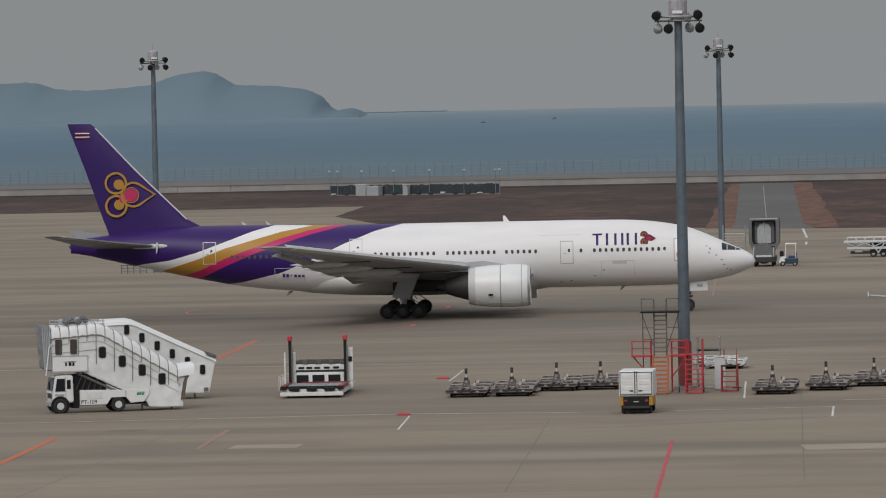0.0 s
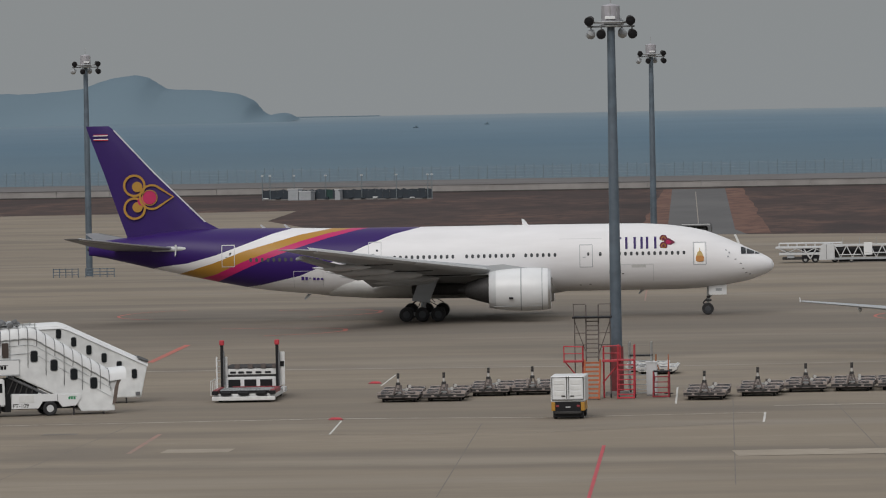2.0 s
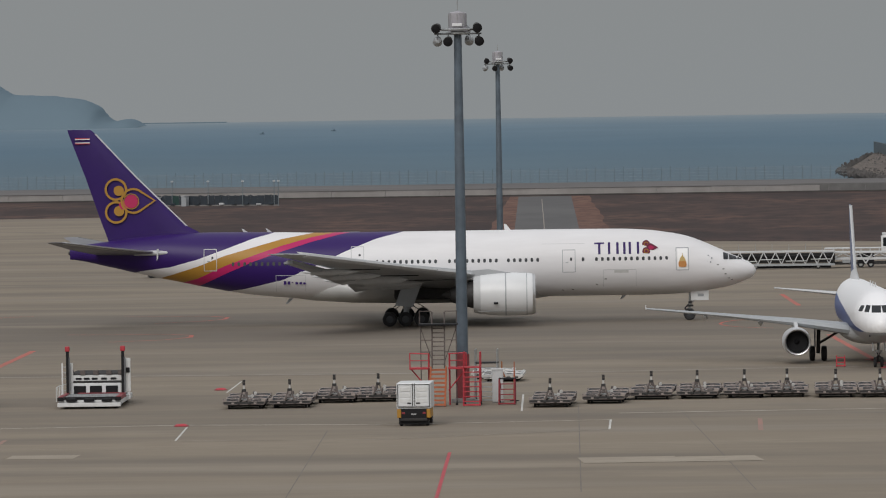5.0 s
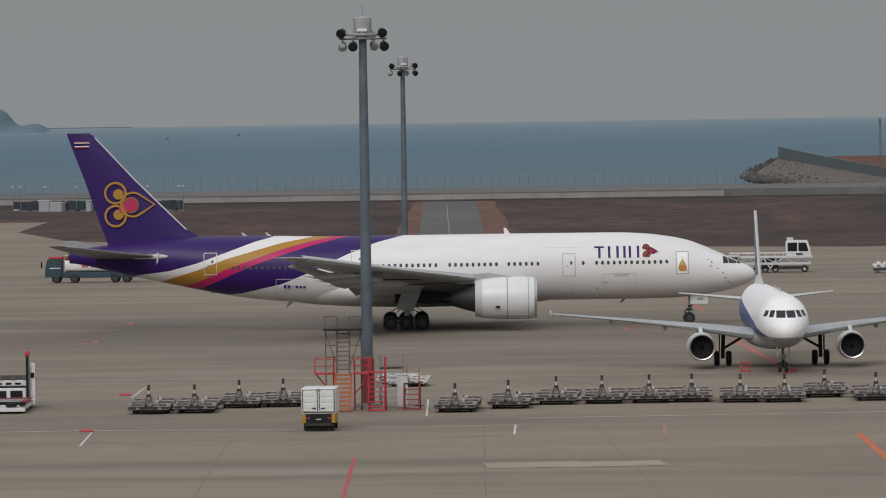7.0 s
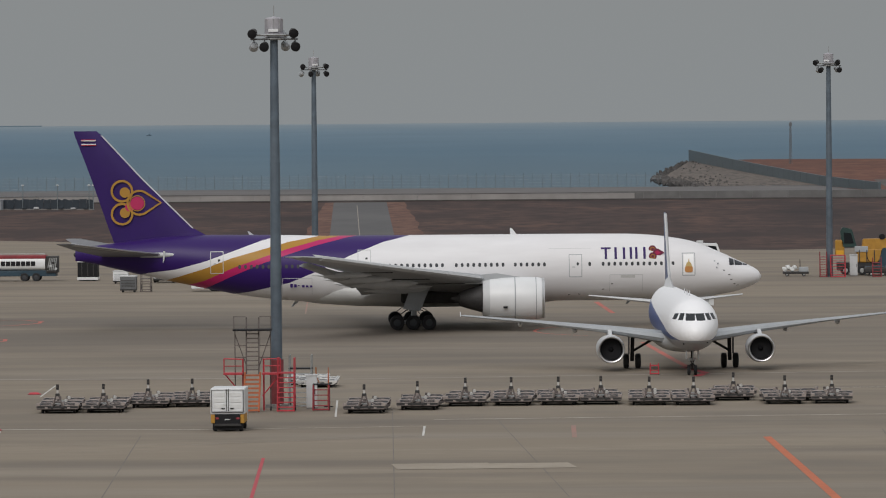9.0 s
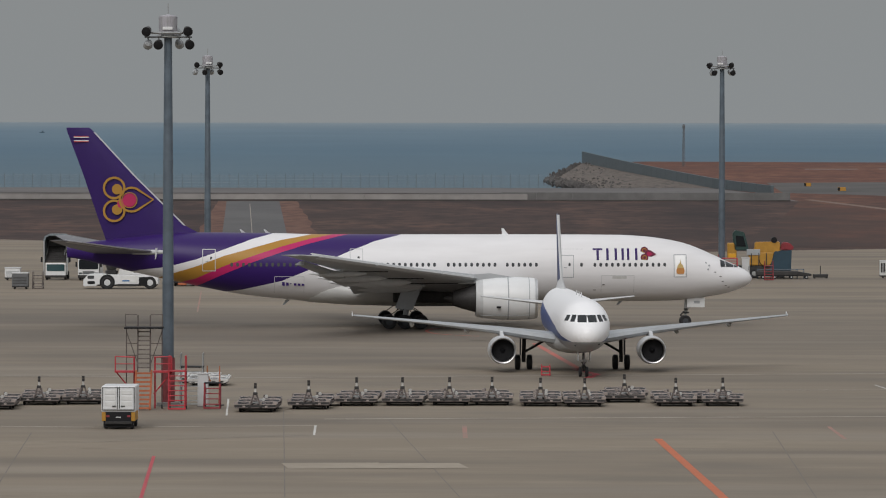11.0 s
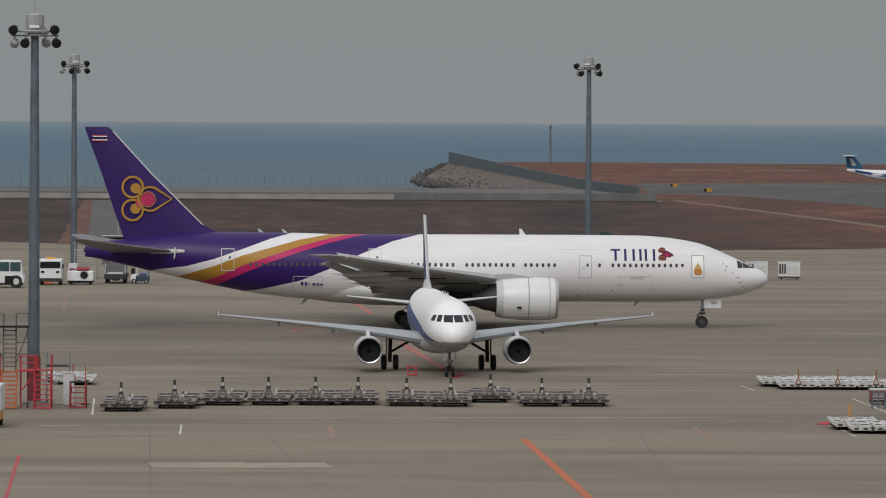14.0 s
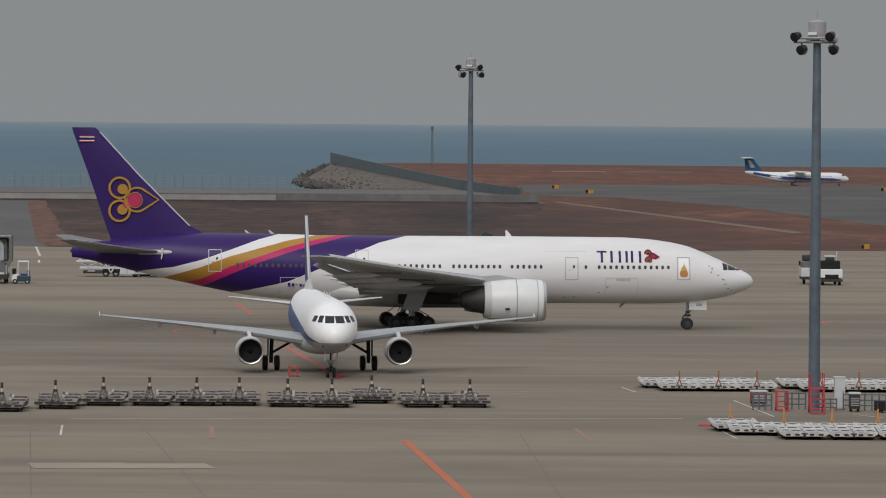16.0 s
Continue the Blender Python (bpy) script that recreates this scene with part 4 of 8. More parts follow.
    for ys in (-1, 1):
        for s0, n in rows:
            for i in range(n):
                s = s0 + 0.535 * i
                y = half_width(s, 5.85) * ys
                if win_me is None:
                    win_me = part("window", rounded(0, 0, 0.25, 0.36, 0.11, -0.02, 0.02), cabin_glass, plane, at=(X(s), y, 5.85))
                else:
                    twin(win_me, (X(s), y, 5.85))
    for s, z, w, h in ((6.65, 5.75, 1.15, 2.05), (17.05, 5.7, 1.15, 2.05), (36.4, 6.3, 1.15, 2.0), (49.9, 6.25, 1.15, 2.0)):
        for ys in (-1, 1):
            seam = grey_paint if s < 30 else light_grey
            patch("door_seam", s - w / 2, s + w / 2, z + h / 2 - 0.03, z + h / 2 + 0.03, seam, ys, nz=1)
            patch("door_seam", s - w / 2, s + w / 2, z - h / 2 - 0.03, z - h / 2 + 0.03, seam, ys, nz=1)
            for e in (s - w / 2, s + w / 2):
                patch("door_seam", e - 0.03, e + 0.03, z - h / 2, z + h / 2, seam, ys, ns=1, nz=8)
            y = half_width(s, z + 0.2) * ys
            if s > 7 or ys > 0:
                part("door_window", rounded(X(s) + 0.2, z + 0.17, 0.2, 0.3, 0.08, y - 0.02, y + 0.02), cabin_glass, plane)
            part("door_handle", bx(X(s) - 0.3, X(s) - 0.05, half_width(s, z - 0.1) * ys - 0.02, half_width(s, z - 0.1) * ys + 0.02, z - 0.15, z - 0.08), grey_paint, plane)
    y = -half_width(6.65, 5.5) - 0.02
    patch("door_plaque", 6.2, 7.1, 4.82, 6.70, mat("bright_plaque_white", (0.86, 0.86, 0.86), 0.4), label="white plaque on the door", off=0.01)
    part("door_emblem", prism([(X(6.98), 5.5), (X(6.32), 5.5), (X(6.45), 5.85), (X(6.6), 6.0), (X(6.65), 6.38), (X(6.7), 6.0), (X(6.85), 5.85)], y - 0.03, y + 0.03), mat("pale_gold_paint", (0.55, 0.40, 0.16), 0.5), plane, "small gold emblem on the door")
    part("door_emblem", rounded(X(6.65), 5.28, 0.74, 0.55, 0.18, y - 0.06, y + 0.02), mat("tan_orange_paint", (0.50, 0.22, 0.06), 0.5), plane, "orange panel of the door emblem")
    # the airline's name and flower as plain shapes
    for s in (14.25, 13.35, 12.58, 11.95, 11.45, 10.70):
        patch("name_bar", s - 0.11, s + 0.11, 6.28, 7.36, purple, label="plain purple bar of the airline name", off=0.02, nz=8)
    patch("name_bar", 13.8, 14.7, 7.21, 7.36, purple, label="plain purple bar of the airline name", off=0.02, nz=2)
    maroon = mat("maroon_paint", (0.17, 0.022, 0.06), 0.4, grain=0.1, scale=1)
    for r, cx, cz, mm in ((0.36, 9.95, 7.16, maroon), (0.36, 9.95, 6.52, maroon), (0.22, 9.95, 7.16, gold), (0.22, 9.95, 6.52, gold), (0.14, 9.95, 7.16, maroon), (0.14, 9.95, 6.52, maroon)):
        part("name_flower", disc_plate(X(cx), cz, r), mm, plane, at=(0, -half_width(10, cz) - 0.16 + 0.3 * r, 0))
    part("name_flower", prism(drop_outline(X(9.55), 6.84, 0.38, 0.68), -0.05, 0.1), maroon, plane, at=(0, -half_width(9.5, 6.84) - 0.06, 0))
    part("name_flower", prism(drop_outline(X(9.55), 6.84, 0.2, 0.34), -0.07, 0.1), magenta, plane, at=(0, -half_width(9.5, 6.84) - 0.06, 0))
    for i in range(6):
        part("registration_bar", bx(X(43.2) + i * 0.36, X(43.2) + i * 0.36 + (0.24 if i != 2 else 0.15), -0.03, 0.01, 3.9 if i != 2 else 4.05, 4.28 if i != 2 else 4.12), purple, plane, at=(0, -half_width(42.5, 4.1) - 0.005, 0))
    patch("cargo_door_seam", 10.9, 13.9, 4.82, 4.87, light_grey, nz=1)
    for s in (13.9, 10.9):
        patch("cargo_door_seam", s - 0.02, s + 0.02, 3.3, 4.84, light_grey, ns=1, nz=8)
    patch("cargo_door_seam", 41.2, 43.9, 4.72, 4.76, light_grey, nz=1)
    for s in (41.2, 43.9):
        patch("cargo_door_seam", s - 0.02, s + 0.02, 3.2, 4.72, light_grey, ns=1, nz=8)
    patch("access_panel", 11.6, 12.9, 4.55, 4.8, mat("worn_panel", (0.56, 0.56, 0.55), 0.4, grain=0.2, scale=2), off=0.004, nz=2)
    patch("stain", 15.6, 19.5, 7.28, 7.31, light_grey, off=0.003, nz=1)
    for i in range(5):
        a = radians(90 + 72 * i)
        part("nose_emblem", bx(-0.07, 0.07, -0.02, 0.02, -0.07, 0.07, 0.015), grey_paint, plane, at=(X(4.25) + 0.32 * math.cos(a), -half_width(4.25, 5.7 + 0.3 * math.sin(a)), 5.68 + 0.32 * math.sin(a)))
    for s, z in ((2.7, 4.3), (2.4, 3.9), (2.1, 3.75), (2.9, 4.75), (3.4, 5.15), (13.7, 4.0), (14.5, 3.5), (17.6, 3.0), (16.7, 3.05)):
        part("sensor", bx(-0.10, 0.10, -0.02, 0.02, -0.035, 0.035, 0.01), dark_steel, plane, at=(X(s), -half_width(s, z), z))
    # cockpit windows
    for ys in (-1, 1):
        for s0, s1, zb0, zt0, zb1, zt1 in ((2.85, 2.42, 5.62, 6.26, 5.62, 6.13), (2.34, 1.62, 5.62, 6.10, 5.59, 5.80), (1.56, 1.16, 5.59, 5.78, 5.57, 5.64)):
            bm = bmesh.new()
            g = []
            for i in range(5):
                row = []
                for j in range(5):
                    s = s0 + (s1 - s0) * i / 4
                    lo, hi = zb0 + (zb1 - zb0) * i / 4, zt0 + (zt1 - zt0) * i / 4
                    z = lo + (hi - lo) * j / 4
                    row.append(bm.verts.new((X(s) + 0.01, (half_width(s, z) + 0.03) * ys, z + 0.02)))
                g.append(row)
            for i in range(4):
                for j in range(4):
                    bm.faces.new((g[i][j], g[i + 1][j], g[i + 1][j + 1], g[i][j + 1]))
            bmesh.ops.recalc_face_normals(bm, faces=bm.faces)
            bmesh.ops.solidify(bm, geom=bm.faces[:], thickness=0.03)
            part("cockpit_window", bm, glass, plane, smooth=True)
    part("beacon", prism([(X(22.9), 8.55), (X(22.3), 8.55), (X(22.75), 9.15), (X(22.95), 9.15)], -0.03, 0.03), white, plane, "small white blade antenna")
    for s in (44.6, 46.8):
        part("antenna", prism([(X(s), 8.55), (X(s - 0.5), 8.55), (X(s + 0.15), 9.05), (X(s + 0.3), 9.05)], -0.03, 0.03), light_grey, plane)
    for s in (12.0, 42.8):
        part("antenna", prism([(X(s), 2.55), (X(s - 0.4), 2.55), (X(s + 0.15), 2.05), (X(s + 0.35), 2.05)], -0.03, 0.03), grey_paint, plane)
    # dark boxes added for the wing's shade beside the belly fairing
    for ys in (-1, 1):
        part("wing_shade", bx(X0(33.2), X0(27.6), min(2.4 * ys, 3.5 * ys), max(2.4 * ys, 3.5 * ys), 2.35, 3.45, 0.25), dark_steel, plane, "dark box for the shade under the wing root")
    # landing gear
    ng = part("nose_gear", tb((0, 0, 0.55), (0.1, 0, 2.9), 0.14), steel, plane)
    part("drag_brace", tb((0.1, 0, 1.5), (1.2, 0, 2.8), 0.07), steel, ng)
    part("torque_link", tb((0.05, 0, 0.7), (-0.45, 0, 1.1), 0.06), dark_steel, ng)
    part("torque_link", tb((-0.45, 0, 1.1), (0.05, 0, 1.6), 0.06), dark_steel, ng)
    part("steering_actuator", bx(-0.25, 0.35, -0.3, 0.3, 1.25, 1.42, 0.04), dark_steel, ng)
    part("taxi_light", bx(-0.1, 0.2, -0.4, 0.4, 1.55, 1.75, 0.04), dark_steel, ng)
    for ys in (-1, 1):
        part("gear_door", bx(0.1, 1.75, ys * 0.75 - 0.03, ys * 0.75 + 0.03, 1.85, 2.75, 0.02), white, ng, "white nose gear door")
        part("door_bar", bx(0.75, 1.3, ys * 0.75 - 0.045, ys * 0.75 + 0.045, 2.2, 2.45), grey_paint, ng)
    wheels = [wheel(plane, (0, ys * 0.36, 0.55), 0.55, 0.36, hub=hub_grey) for ys in (-1, 1)]
    for ys in (-1, 1):
        mg = part("main_gear", tb((X0(32.15), 5.49 * ys, 0.7), (X0(31.8), 5.2 * ys, 3.9), 0.26), grey_paint, plane, "grey main gear leg")
        part("bogie_beam", bx(X0(33.75), X0(30.55), 5.34 * ys - 0.12, 5.34 * ys + 0.42 - 0.12, 0.55, 0.85, 0.04), grey_paint, mg)
        part("side_brace", tb((X0(32), 5.3 * ys, 1.6), (X0(32), 2.6 * ys, 2.9), 0.1), grey_paint, mg)
        part("gear_door", prism([(X0(32.4), 3.85), (X0(30.65), 3.85), (X0(31.5), 1.75), (X0(33.1), 1.95)], 6.25 * ys - 0.03, 6.25 * ys + 0.03), grey_paint, mg, "grey gear door")
        for k in (-1.3, -0.35, 0.75, 1.6):
            part("brake_hose", tb((X0(32.15) + k * 0.4, 5.9 * ys, 1.9), (X0(32.15) + k, 6.0 * ys, 1.35), 0.035), black, mg)
        for k in (-1.46, 0, 1.46):
            for dy in (-0.62, 0.62):
                wheels.append(wheel(plane, (X0(32.15) + k, 5.49 * ys + dy, 0.67), 0.67, 0.5, hub=hub_grey))
    return plane, wheels


airliner, airliner_wheels = big_airliner()


# ---- the smaller airliner that stands nose on ----
def small_livery():
    m = mat("white_blue_livery", (0.87, 0.87, 0.885), 0.4)
    n, l = m.node_tree.nodes, m.node_tree.links
    p = n["Principled BSDF"]
    co, sp = n.new("ShaderNodeTexCoord"), n.new("ShaderNodeSeparateXYZ")
    l.new(co.outputs["Object"], sp.inputs[0])
    x = ramp_curve(n, l, sp.outputs["X"], [(-33, 4.0), (-24, 5.0), (-10, 4.2), (-3, 3.7), (1.0, 3.2), (3.2, 2.84), (6, 2.5)], -33, 6, 12)
    x2 = ramp_curve(n, l, sp.outputs["X"], [(-33, 3.6), (-24, 3.3), (-10, 2.9), (-3, 2.8), (1.5, 2.78), (6, 2.78)], -33, 6, 12)
    last = None
    for z, c in ((None, (0.87, 0.87, 0.885, 1)), (x, (0.03, 0.07, 0.24, 1)), (x2, (0.34, 0.35, 0.37, 1))):
        if z is None:
            continue
        g = n.new("ShaderNodeMath")
        g.operation = "LESS_THAN"
        l.new(sp.outputs["Z"], g.inputs[0])
        l.new(z, g.inputs[1])
        mx = n.new("ShaderNodeMix")
        mx.data_type = "RGBA"
        mx.inputs[6].default_value, mx.inputs[7].default_value = (0.87, 0.87, 0.885, 1), c
        if last:
            l.new(last, mx.inputs[6])
        l.new(g.outputs[0], mx.inputs[0])
        last = mx.outputs[2]
    l.new(last, p.inputs["Base Color"])
    return m


def small_airliner():
    plane = thing("airliner", pose(4.25, 448.2, 0.02, 0, 0, -86.6), "white and blue narrow-body airliner parked nose on", "airplane")
    X = lambda s: 5.07 - s
    tab = smooth_table([(0.0, 3.285, 3.295, 0.005), (0.003, 3.215, 3.365, 0.075), (0.012, 3.14, 3.44, 0.15), (0.04, 3.02, 3.56, 0.27), (0.16, 2.80, 3.80, 0.53), (0.42, 2.57, 4.07, 0.82), (0.9, 2.38, 4.40, 1.13), (1.8, 2.12, 4.90, 1.48), (2.6, 2.02, 5.35, 1.7), (3.6, 1.9, 5.72, 1.88), (5.0, 1.82, 5.9, 1.96),
                        (7, 1.8, 5.94, 1.975), (15, 1.8, 5.94, 1.975), (24, 1.8, 5.94, 1.975), (28, 2.2, 5.96, 1.85), (32, 3.2, 5.95, 1.4), (35.5, 4.3, 5.8, 0.75), (37.4, 4.9, 5.5, 0.25)], 5)
    part("fuselage", loft([super_ring(X(s), a, b, w, 36) for s, a, b, w in tab]), small_livery(), plane, "white body with a blue lower band", smooth=True)
    part("belly_fairing", loft([super_ring(X(s), zb, zb + 1.9, w, 20) for s, zb, w in ((10, 1.8, 0.5), (12, 1.5, 1.8), (14, 1.38, 2.2), (19, 1.38, 2.2), (22, 1.6, 1.6), (23.5, 1.85, 0.4))]), light_grey, plane, smooth=True)
    for ys in (-1, 1):
        wing = wedge(plane, "wing", ys, [(1.7, X(11.8), X(18.6), 2.55, 0.95), (5.75, X(13.9), X(18.7), 3.1, 0.6), (11, X(16.6), X(19.9), 3.62, 0.30), (16.7, X(19.5), X(21.1), 4.10, 0.14), (17.0, X(19.8), X(21.2), 4.13, 0.07)],
                     grey_paint, "pale grey wing")
        part("wing_fence", prism([(X(19.9), 4.08), (X(21.3), 4.0), (X(21.4), 4.38), (X(21.1), 4.38)], 17.02 * ys - 0.02, 17.02 * ys + 0.02), white, wing, "white wingtip fence")
        for y, s0, s1, z in ((8.2, 17.2, 20.8, 2.98), (12.4, 18.4, 21.8, 3.45)):
            part("flap_fairing", loft([super_ring(X(s), z - r, z + r, r * 0.7, 10) for s, r in ((s0, 0.04), (s0 + 1, 0.24), (s1 - 1, 0.22), (s1, 0.04))]), light_grey, wing, at=(0, y * ys, 0), smooth=True)
        eng = part("engine_nacelle", lathe([(X(11.5), 0.86), (X(11.2), 0.92), (X(11.18), 0.97), (X(11.5), 1.04), (X(12.6), 1.1), (X(14.2), 1.04), (X(15.4), 0.84), (X(15.4), 0.76), (X(14), 0.76)], "x", 36), light_grey, plane, "pale grey engine cowling", at=(0, 5.75 * ys, 1.72), smooth=True)
        part("inlet_lip", lathe([(X(11.48), 0.845), (X(11.17), 0.905), (X(11.14), 0.97), (X(11.4), 1.035)], "x", 36), bare, eng, "bright bare metal inlet lip", smooth=True)
        part("inlet_duct", lathe([(X(11.35), 0.865), (X(12.3), 0.83)], "x", 36), black, eng, smooth=True)
        fan = part("fan", lathe([(X(12.1), 0.82), (X(12.3), 0.3)], "x", 24, True), black, eng, "dark fan disc")
        part("spinner", lathe([(X(11.75), 0.02), (X(11.95), 0.16), (X(12.25), 0.26)], "x", 18, True), black, eng, smooth=True)
        part("exhaust", lathe([(X(15.0), 0.62), (X(16.3), 0.4), (X(16.9), 0.1)], "x", 20, True), dark_steel, eng, smooth=True)
        part("pylon", prism([(X(12.2), 2.75), (X(13.6), 3.15), (X(17), 3.05), (X(16), 2.35), (X(13.5), 2.6)], 5.75 * ys - 0.14, 5.75 * ys + 0.14, 0.03), light_grey, plane)
        wedge(plane, "tailplane", ys, [(0.5, X(31.8), X(35.6), 4.6, 0.36), (6.2, X(35.3), X(36.9), 5.12, 0.10)], light_grey, "pale grey tailplane")
        leg = part("main_gear", tb((X(17.71), 3.8 * ys, 0.58), (X(17.6), 3.75 * ys, 2.6), 0.16), dark_steel, plane, "grey main gear leg")
        part("side_brace", tb((X(17.6), 3.75 * ys, 1.35), (X(17.6), 2.2 * ys, 2.25), 0.10), dark_steel, leg)
        part("gear_door", bx(X(18.3), X(17.1), 4.05 * ys - 0.03, 4.05 * ys + 0.03, 1.1, 2.7, 0.02), dark_steel, leg)
        for dy in (-0.46, 0.46):
            wheel(plane, (X(17.71), 3.8 * ys + dy, 0.58), 0.58, 0.42, hub=hub_grey)
        wheel(plane, (0, 0.25 * ys, 0.38), 0.38, 0.23, hub=dark_steel)
        part("nose_gear_door", bx(-0.3, 0.9, 0.45 * ys - 0.02, 0.45 * ys + 0.02, 1.25, 1.95), white, plane)
        # cockpit panes: front, side, aft side
        def sx(y, z):
            """The station at which the nose is as wide as y at that height."""
            for i in range(400):
                s = i * 0.01
                _, a, b, w = at_station(tab, s)
                k = (z - (a + b) / 2) / ((b - a) / 2)
                if abs(k) < 1 and w * math.sqrt(1 - k * k) >= y:
                    return s
            return 3.0
        for ya, yb, z0, z1, skew in ((0.06, 0.73, 4.27, 4.77, 0.06), (0.94, 1.24, 4.29, 4.78, 0.19), (1.39, 1.62, 4.33, 4.76, 0.22)):
            bm = bmesh.new()
            g = []
            for i in range(6):
                row = []
                for j in range(5):
                    z = z0 + (z1 - z0) * j / 4
                    y = ya + (yb - ya) * i / 5 - skew * j / 4
                    row.append(bm.verts.new((X(sx(max(y, 0.03), z)) + 0.025, (y + 0.012) * ys, z + 0.012)))
                g.append(row)
            for i in range(5):
                for j in range(4):
                    bm.faces.new((g[i][j], g[i + 1][j], g[i + 1][j + 1], g[i][j + 1]))
            bmesh.ops.recalc_face_normals(bm, faces=bm.faces)
            bmesh.ops.solidify(bm, geom=bm.faces[:], thickness=0.03)
            part("cockpit_window", bm, glass, plane, smooth=True)
    rings = []
    for z, le, te, th in ((5.6, 29.0, 35.6, 0.42), (6.3, 30.2, 35.8, 0.36), (9, 32.6, 36.6, 0.27), (11.6, 34.8, 37.2, 0.18), (11.76, 35.2, 37.25, 0.1)):
        rings.append([(X(le + (te - le) * a), th * 0.5 * b, z) for a, b in ((0, 0), (0.05, 0.5), (0.3, 1), (0.7, 0.7), (1, 0.05), (1, -0.05), (0.7, -0.7), (0.3, -1), (0.05, -0.5))])
    fin = part("fin", loft(rings), navy, plane, "dark blue tail fin with a pale leading edge", smooth=True)
    part("leading_edge", loft([[(X(le) + 0.04, 0, z), (X(le + 0.3), 0.12, z), (X(le + 0.3), -0.12, z)] for z, le in ((6.3, 30.2), (9, 32.6), (11.7, 34.9))]), white, fin, "white leading edge")
    part("fin_root", loft([[(X(q), 0.0, z1), (X(q), w, z0), (X(q), -w, z0)] for q, z0, z1, w in ((26.6, 5.85, 5.97, 0.05), (28.6, 5.8, 6.35, 0.3), (30.4, 5.75, 7.0, 0.36), (33.0, 5.7, 7.2, 0.34))]), white, plane, "white fillet before the fin", smooth=True)
    for q in (7.5, 10.2, 13.0):
        part("antenna", prism([(X(q), 5.9), (X(q - 0.35), 5.9), (X(q + 0.05), 6.3), (X(q + 0.2), 6.3)], -0.03, 0.03), light_grey, plane)
    ng = part("nose_gear", tb((0, 0, 0.4), (0.1, 0, 1.95), 0.10), dark_steel, plane)
    part("gear_link", tb((0.15, -0.2, 0.7), (0.15, 0.2, 1.2), 0.05), dark_steel, ng)
    part("gear_link", tb((0.15, 0.2, 0.7), (0.15, -0.2, 1.2), 0.05), dark_steel, ng)
    part("taxi_light", bx(0.1, 0.22, -0.28, 0.28, 1.1, 1.3, 0.04), light_grey, ng)
    part("drag_brace", tb((0.1, 0, 0.9), (1.1, 0, 1.85), 0.05), grey_paint, ng)
    for y, z in ((-1.0, 3.1), (1.0, 3.1), (-0.9, 2.5), (0.9, 2.6)):
        part("probe", bx(X(1.35), X(1.15), y - 0.05, y + 0.05, z - 0.05, z + 0.05, 0.01), dark_steel, plane)


small_airliner()


# ---- the far propeller airliner ----
def turboprop():
    plane = thing("turboprop_airliner", pose(122.0, 1672, 0.06) @ Matrix.Scale(0.92, 4), "white and blue twin turboprop with a dark T-tail", "airplane")
    X = lambda s: 32.8 - s
    tab = smooth_table([(0, 1.9, 2.1, 0.05), (0.5, 1.5, 2.7, 0.55), (1.6, 1.2, 3.3, 1.0), (3.0, 1.05, 3.9, 1.3), (5, 1.0, 4.05, 1.35), (20, 1.0, 4.05, 1.35), (24, 1.5, 4.1, 1.2), (28, 2.6, 4.3, 0.8), (32, 3.7, 4.5, 0.3)], 4)
    rings = [super_ring(X(s), a, b, w, 24) for s, a, b, w in tab]
    part("fuselage", loft(rings), white, plane, "white body", smooth=True)
    part("stripe", loft([[(X(s), -w - 0.03, z0), (X(s), -w - 0.03, z1), (X(s), -w + 0.3, z1), (X(s), -w + 0.3, z0)] for s, w, z0, z1 in ((2.5, 1.15, 1.7, 2.1), (5, 1.33, 1.6, 2.3), (20, 1.33, 1.9, 2.7), (25, 1.1, 2.6, 3.4), (29.5, 0.62, 3.4, 4.1))]), navy, plane, "dark blue stripe")
    part("fin", prism([(X(26.5), 4.2), (X(29.5), 8.2), (X(32.2), 8.3), (X(32.0), 4.1)], -0.14, 0.14, 0.03), mat("fin_blue", (0.02, 0.09, 0.19), 0.4, grain=0.15, scale=1), plane, "dark blue fin")
    part("fin_patch", prism([(X(29.0), 5.4), (X(30.3), 7.6), (X(31.2), 7.6), (X(30.4), 5.4)], -0.17, 0.17), light_grey, plane)
    part("tailplane", bx(X(33.0), X(29.8), -4.6, 4.6, 8.25, 8.5, 0.1), white, plane)
    part("wing", bx(X(17.0), X(14.2), -14.2, 14.2, 4.05, 4.35, 0.12), light_grey, plane)
    for ys in (-1, 1):
        nac = part("engine_nacelle", loft([super_ring(X(s), 3.5 - r, 3.5 + r, r * 0.8, 16) for s, r in ((10.8, 0.3), (11.3, 0.6), (13, 0.8), (17, 0.75), (19.5, 0.35))]), white, plane, at=(0, 4.4 * ys, 0), smooth=True)
        for k in range(6):
            part("blade", bx(X(10.85), X(10.75), -0.12, 0.12, 0.2, 2.0, 0.02), dark_steel, nac, at=pose(0, 0, 3.5, 60 * k))
        part("gear_leg", tb((X(17), 4.4 * ys, 0.5), (X(16.7), 4.4 * ys, 3.0), 0.14), dark_steel, plane)
        for dy in (-0.3, 0.3):
            wheel(plane, (X(17), 4.4 * ys + dy, 0.5), 0.5, 0.32)
    part("nose_leg", tb((X(3.1), 0, 0.35), (X(3.0), 0, 1.4), 0.09), dark_steel, plane)
    wheel(plane, (X(3.1), 0, 0.35), 0.35, 0.3)
    part("windscreen", bx(X(2.5), X(1.55), -0.9, 0.9, 2.95, 3.4, 0.1), glass, plane)
    for i in range(20):
        part("window", bx(X(5.8 + i * 0.8), X(5.55 + i * 0.8), -1.37, -1.3, 2.75, 3.05, 0.05), glass, plane)
    return plane


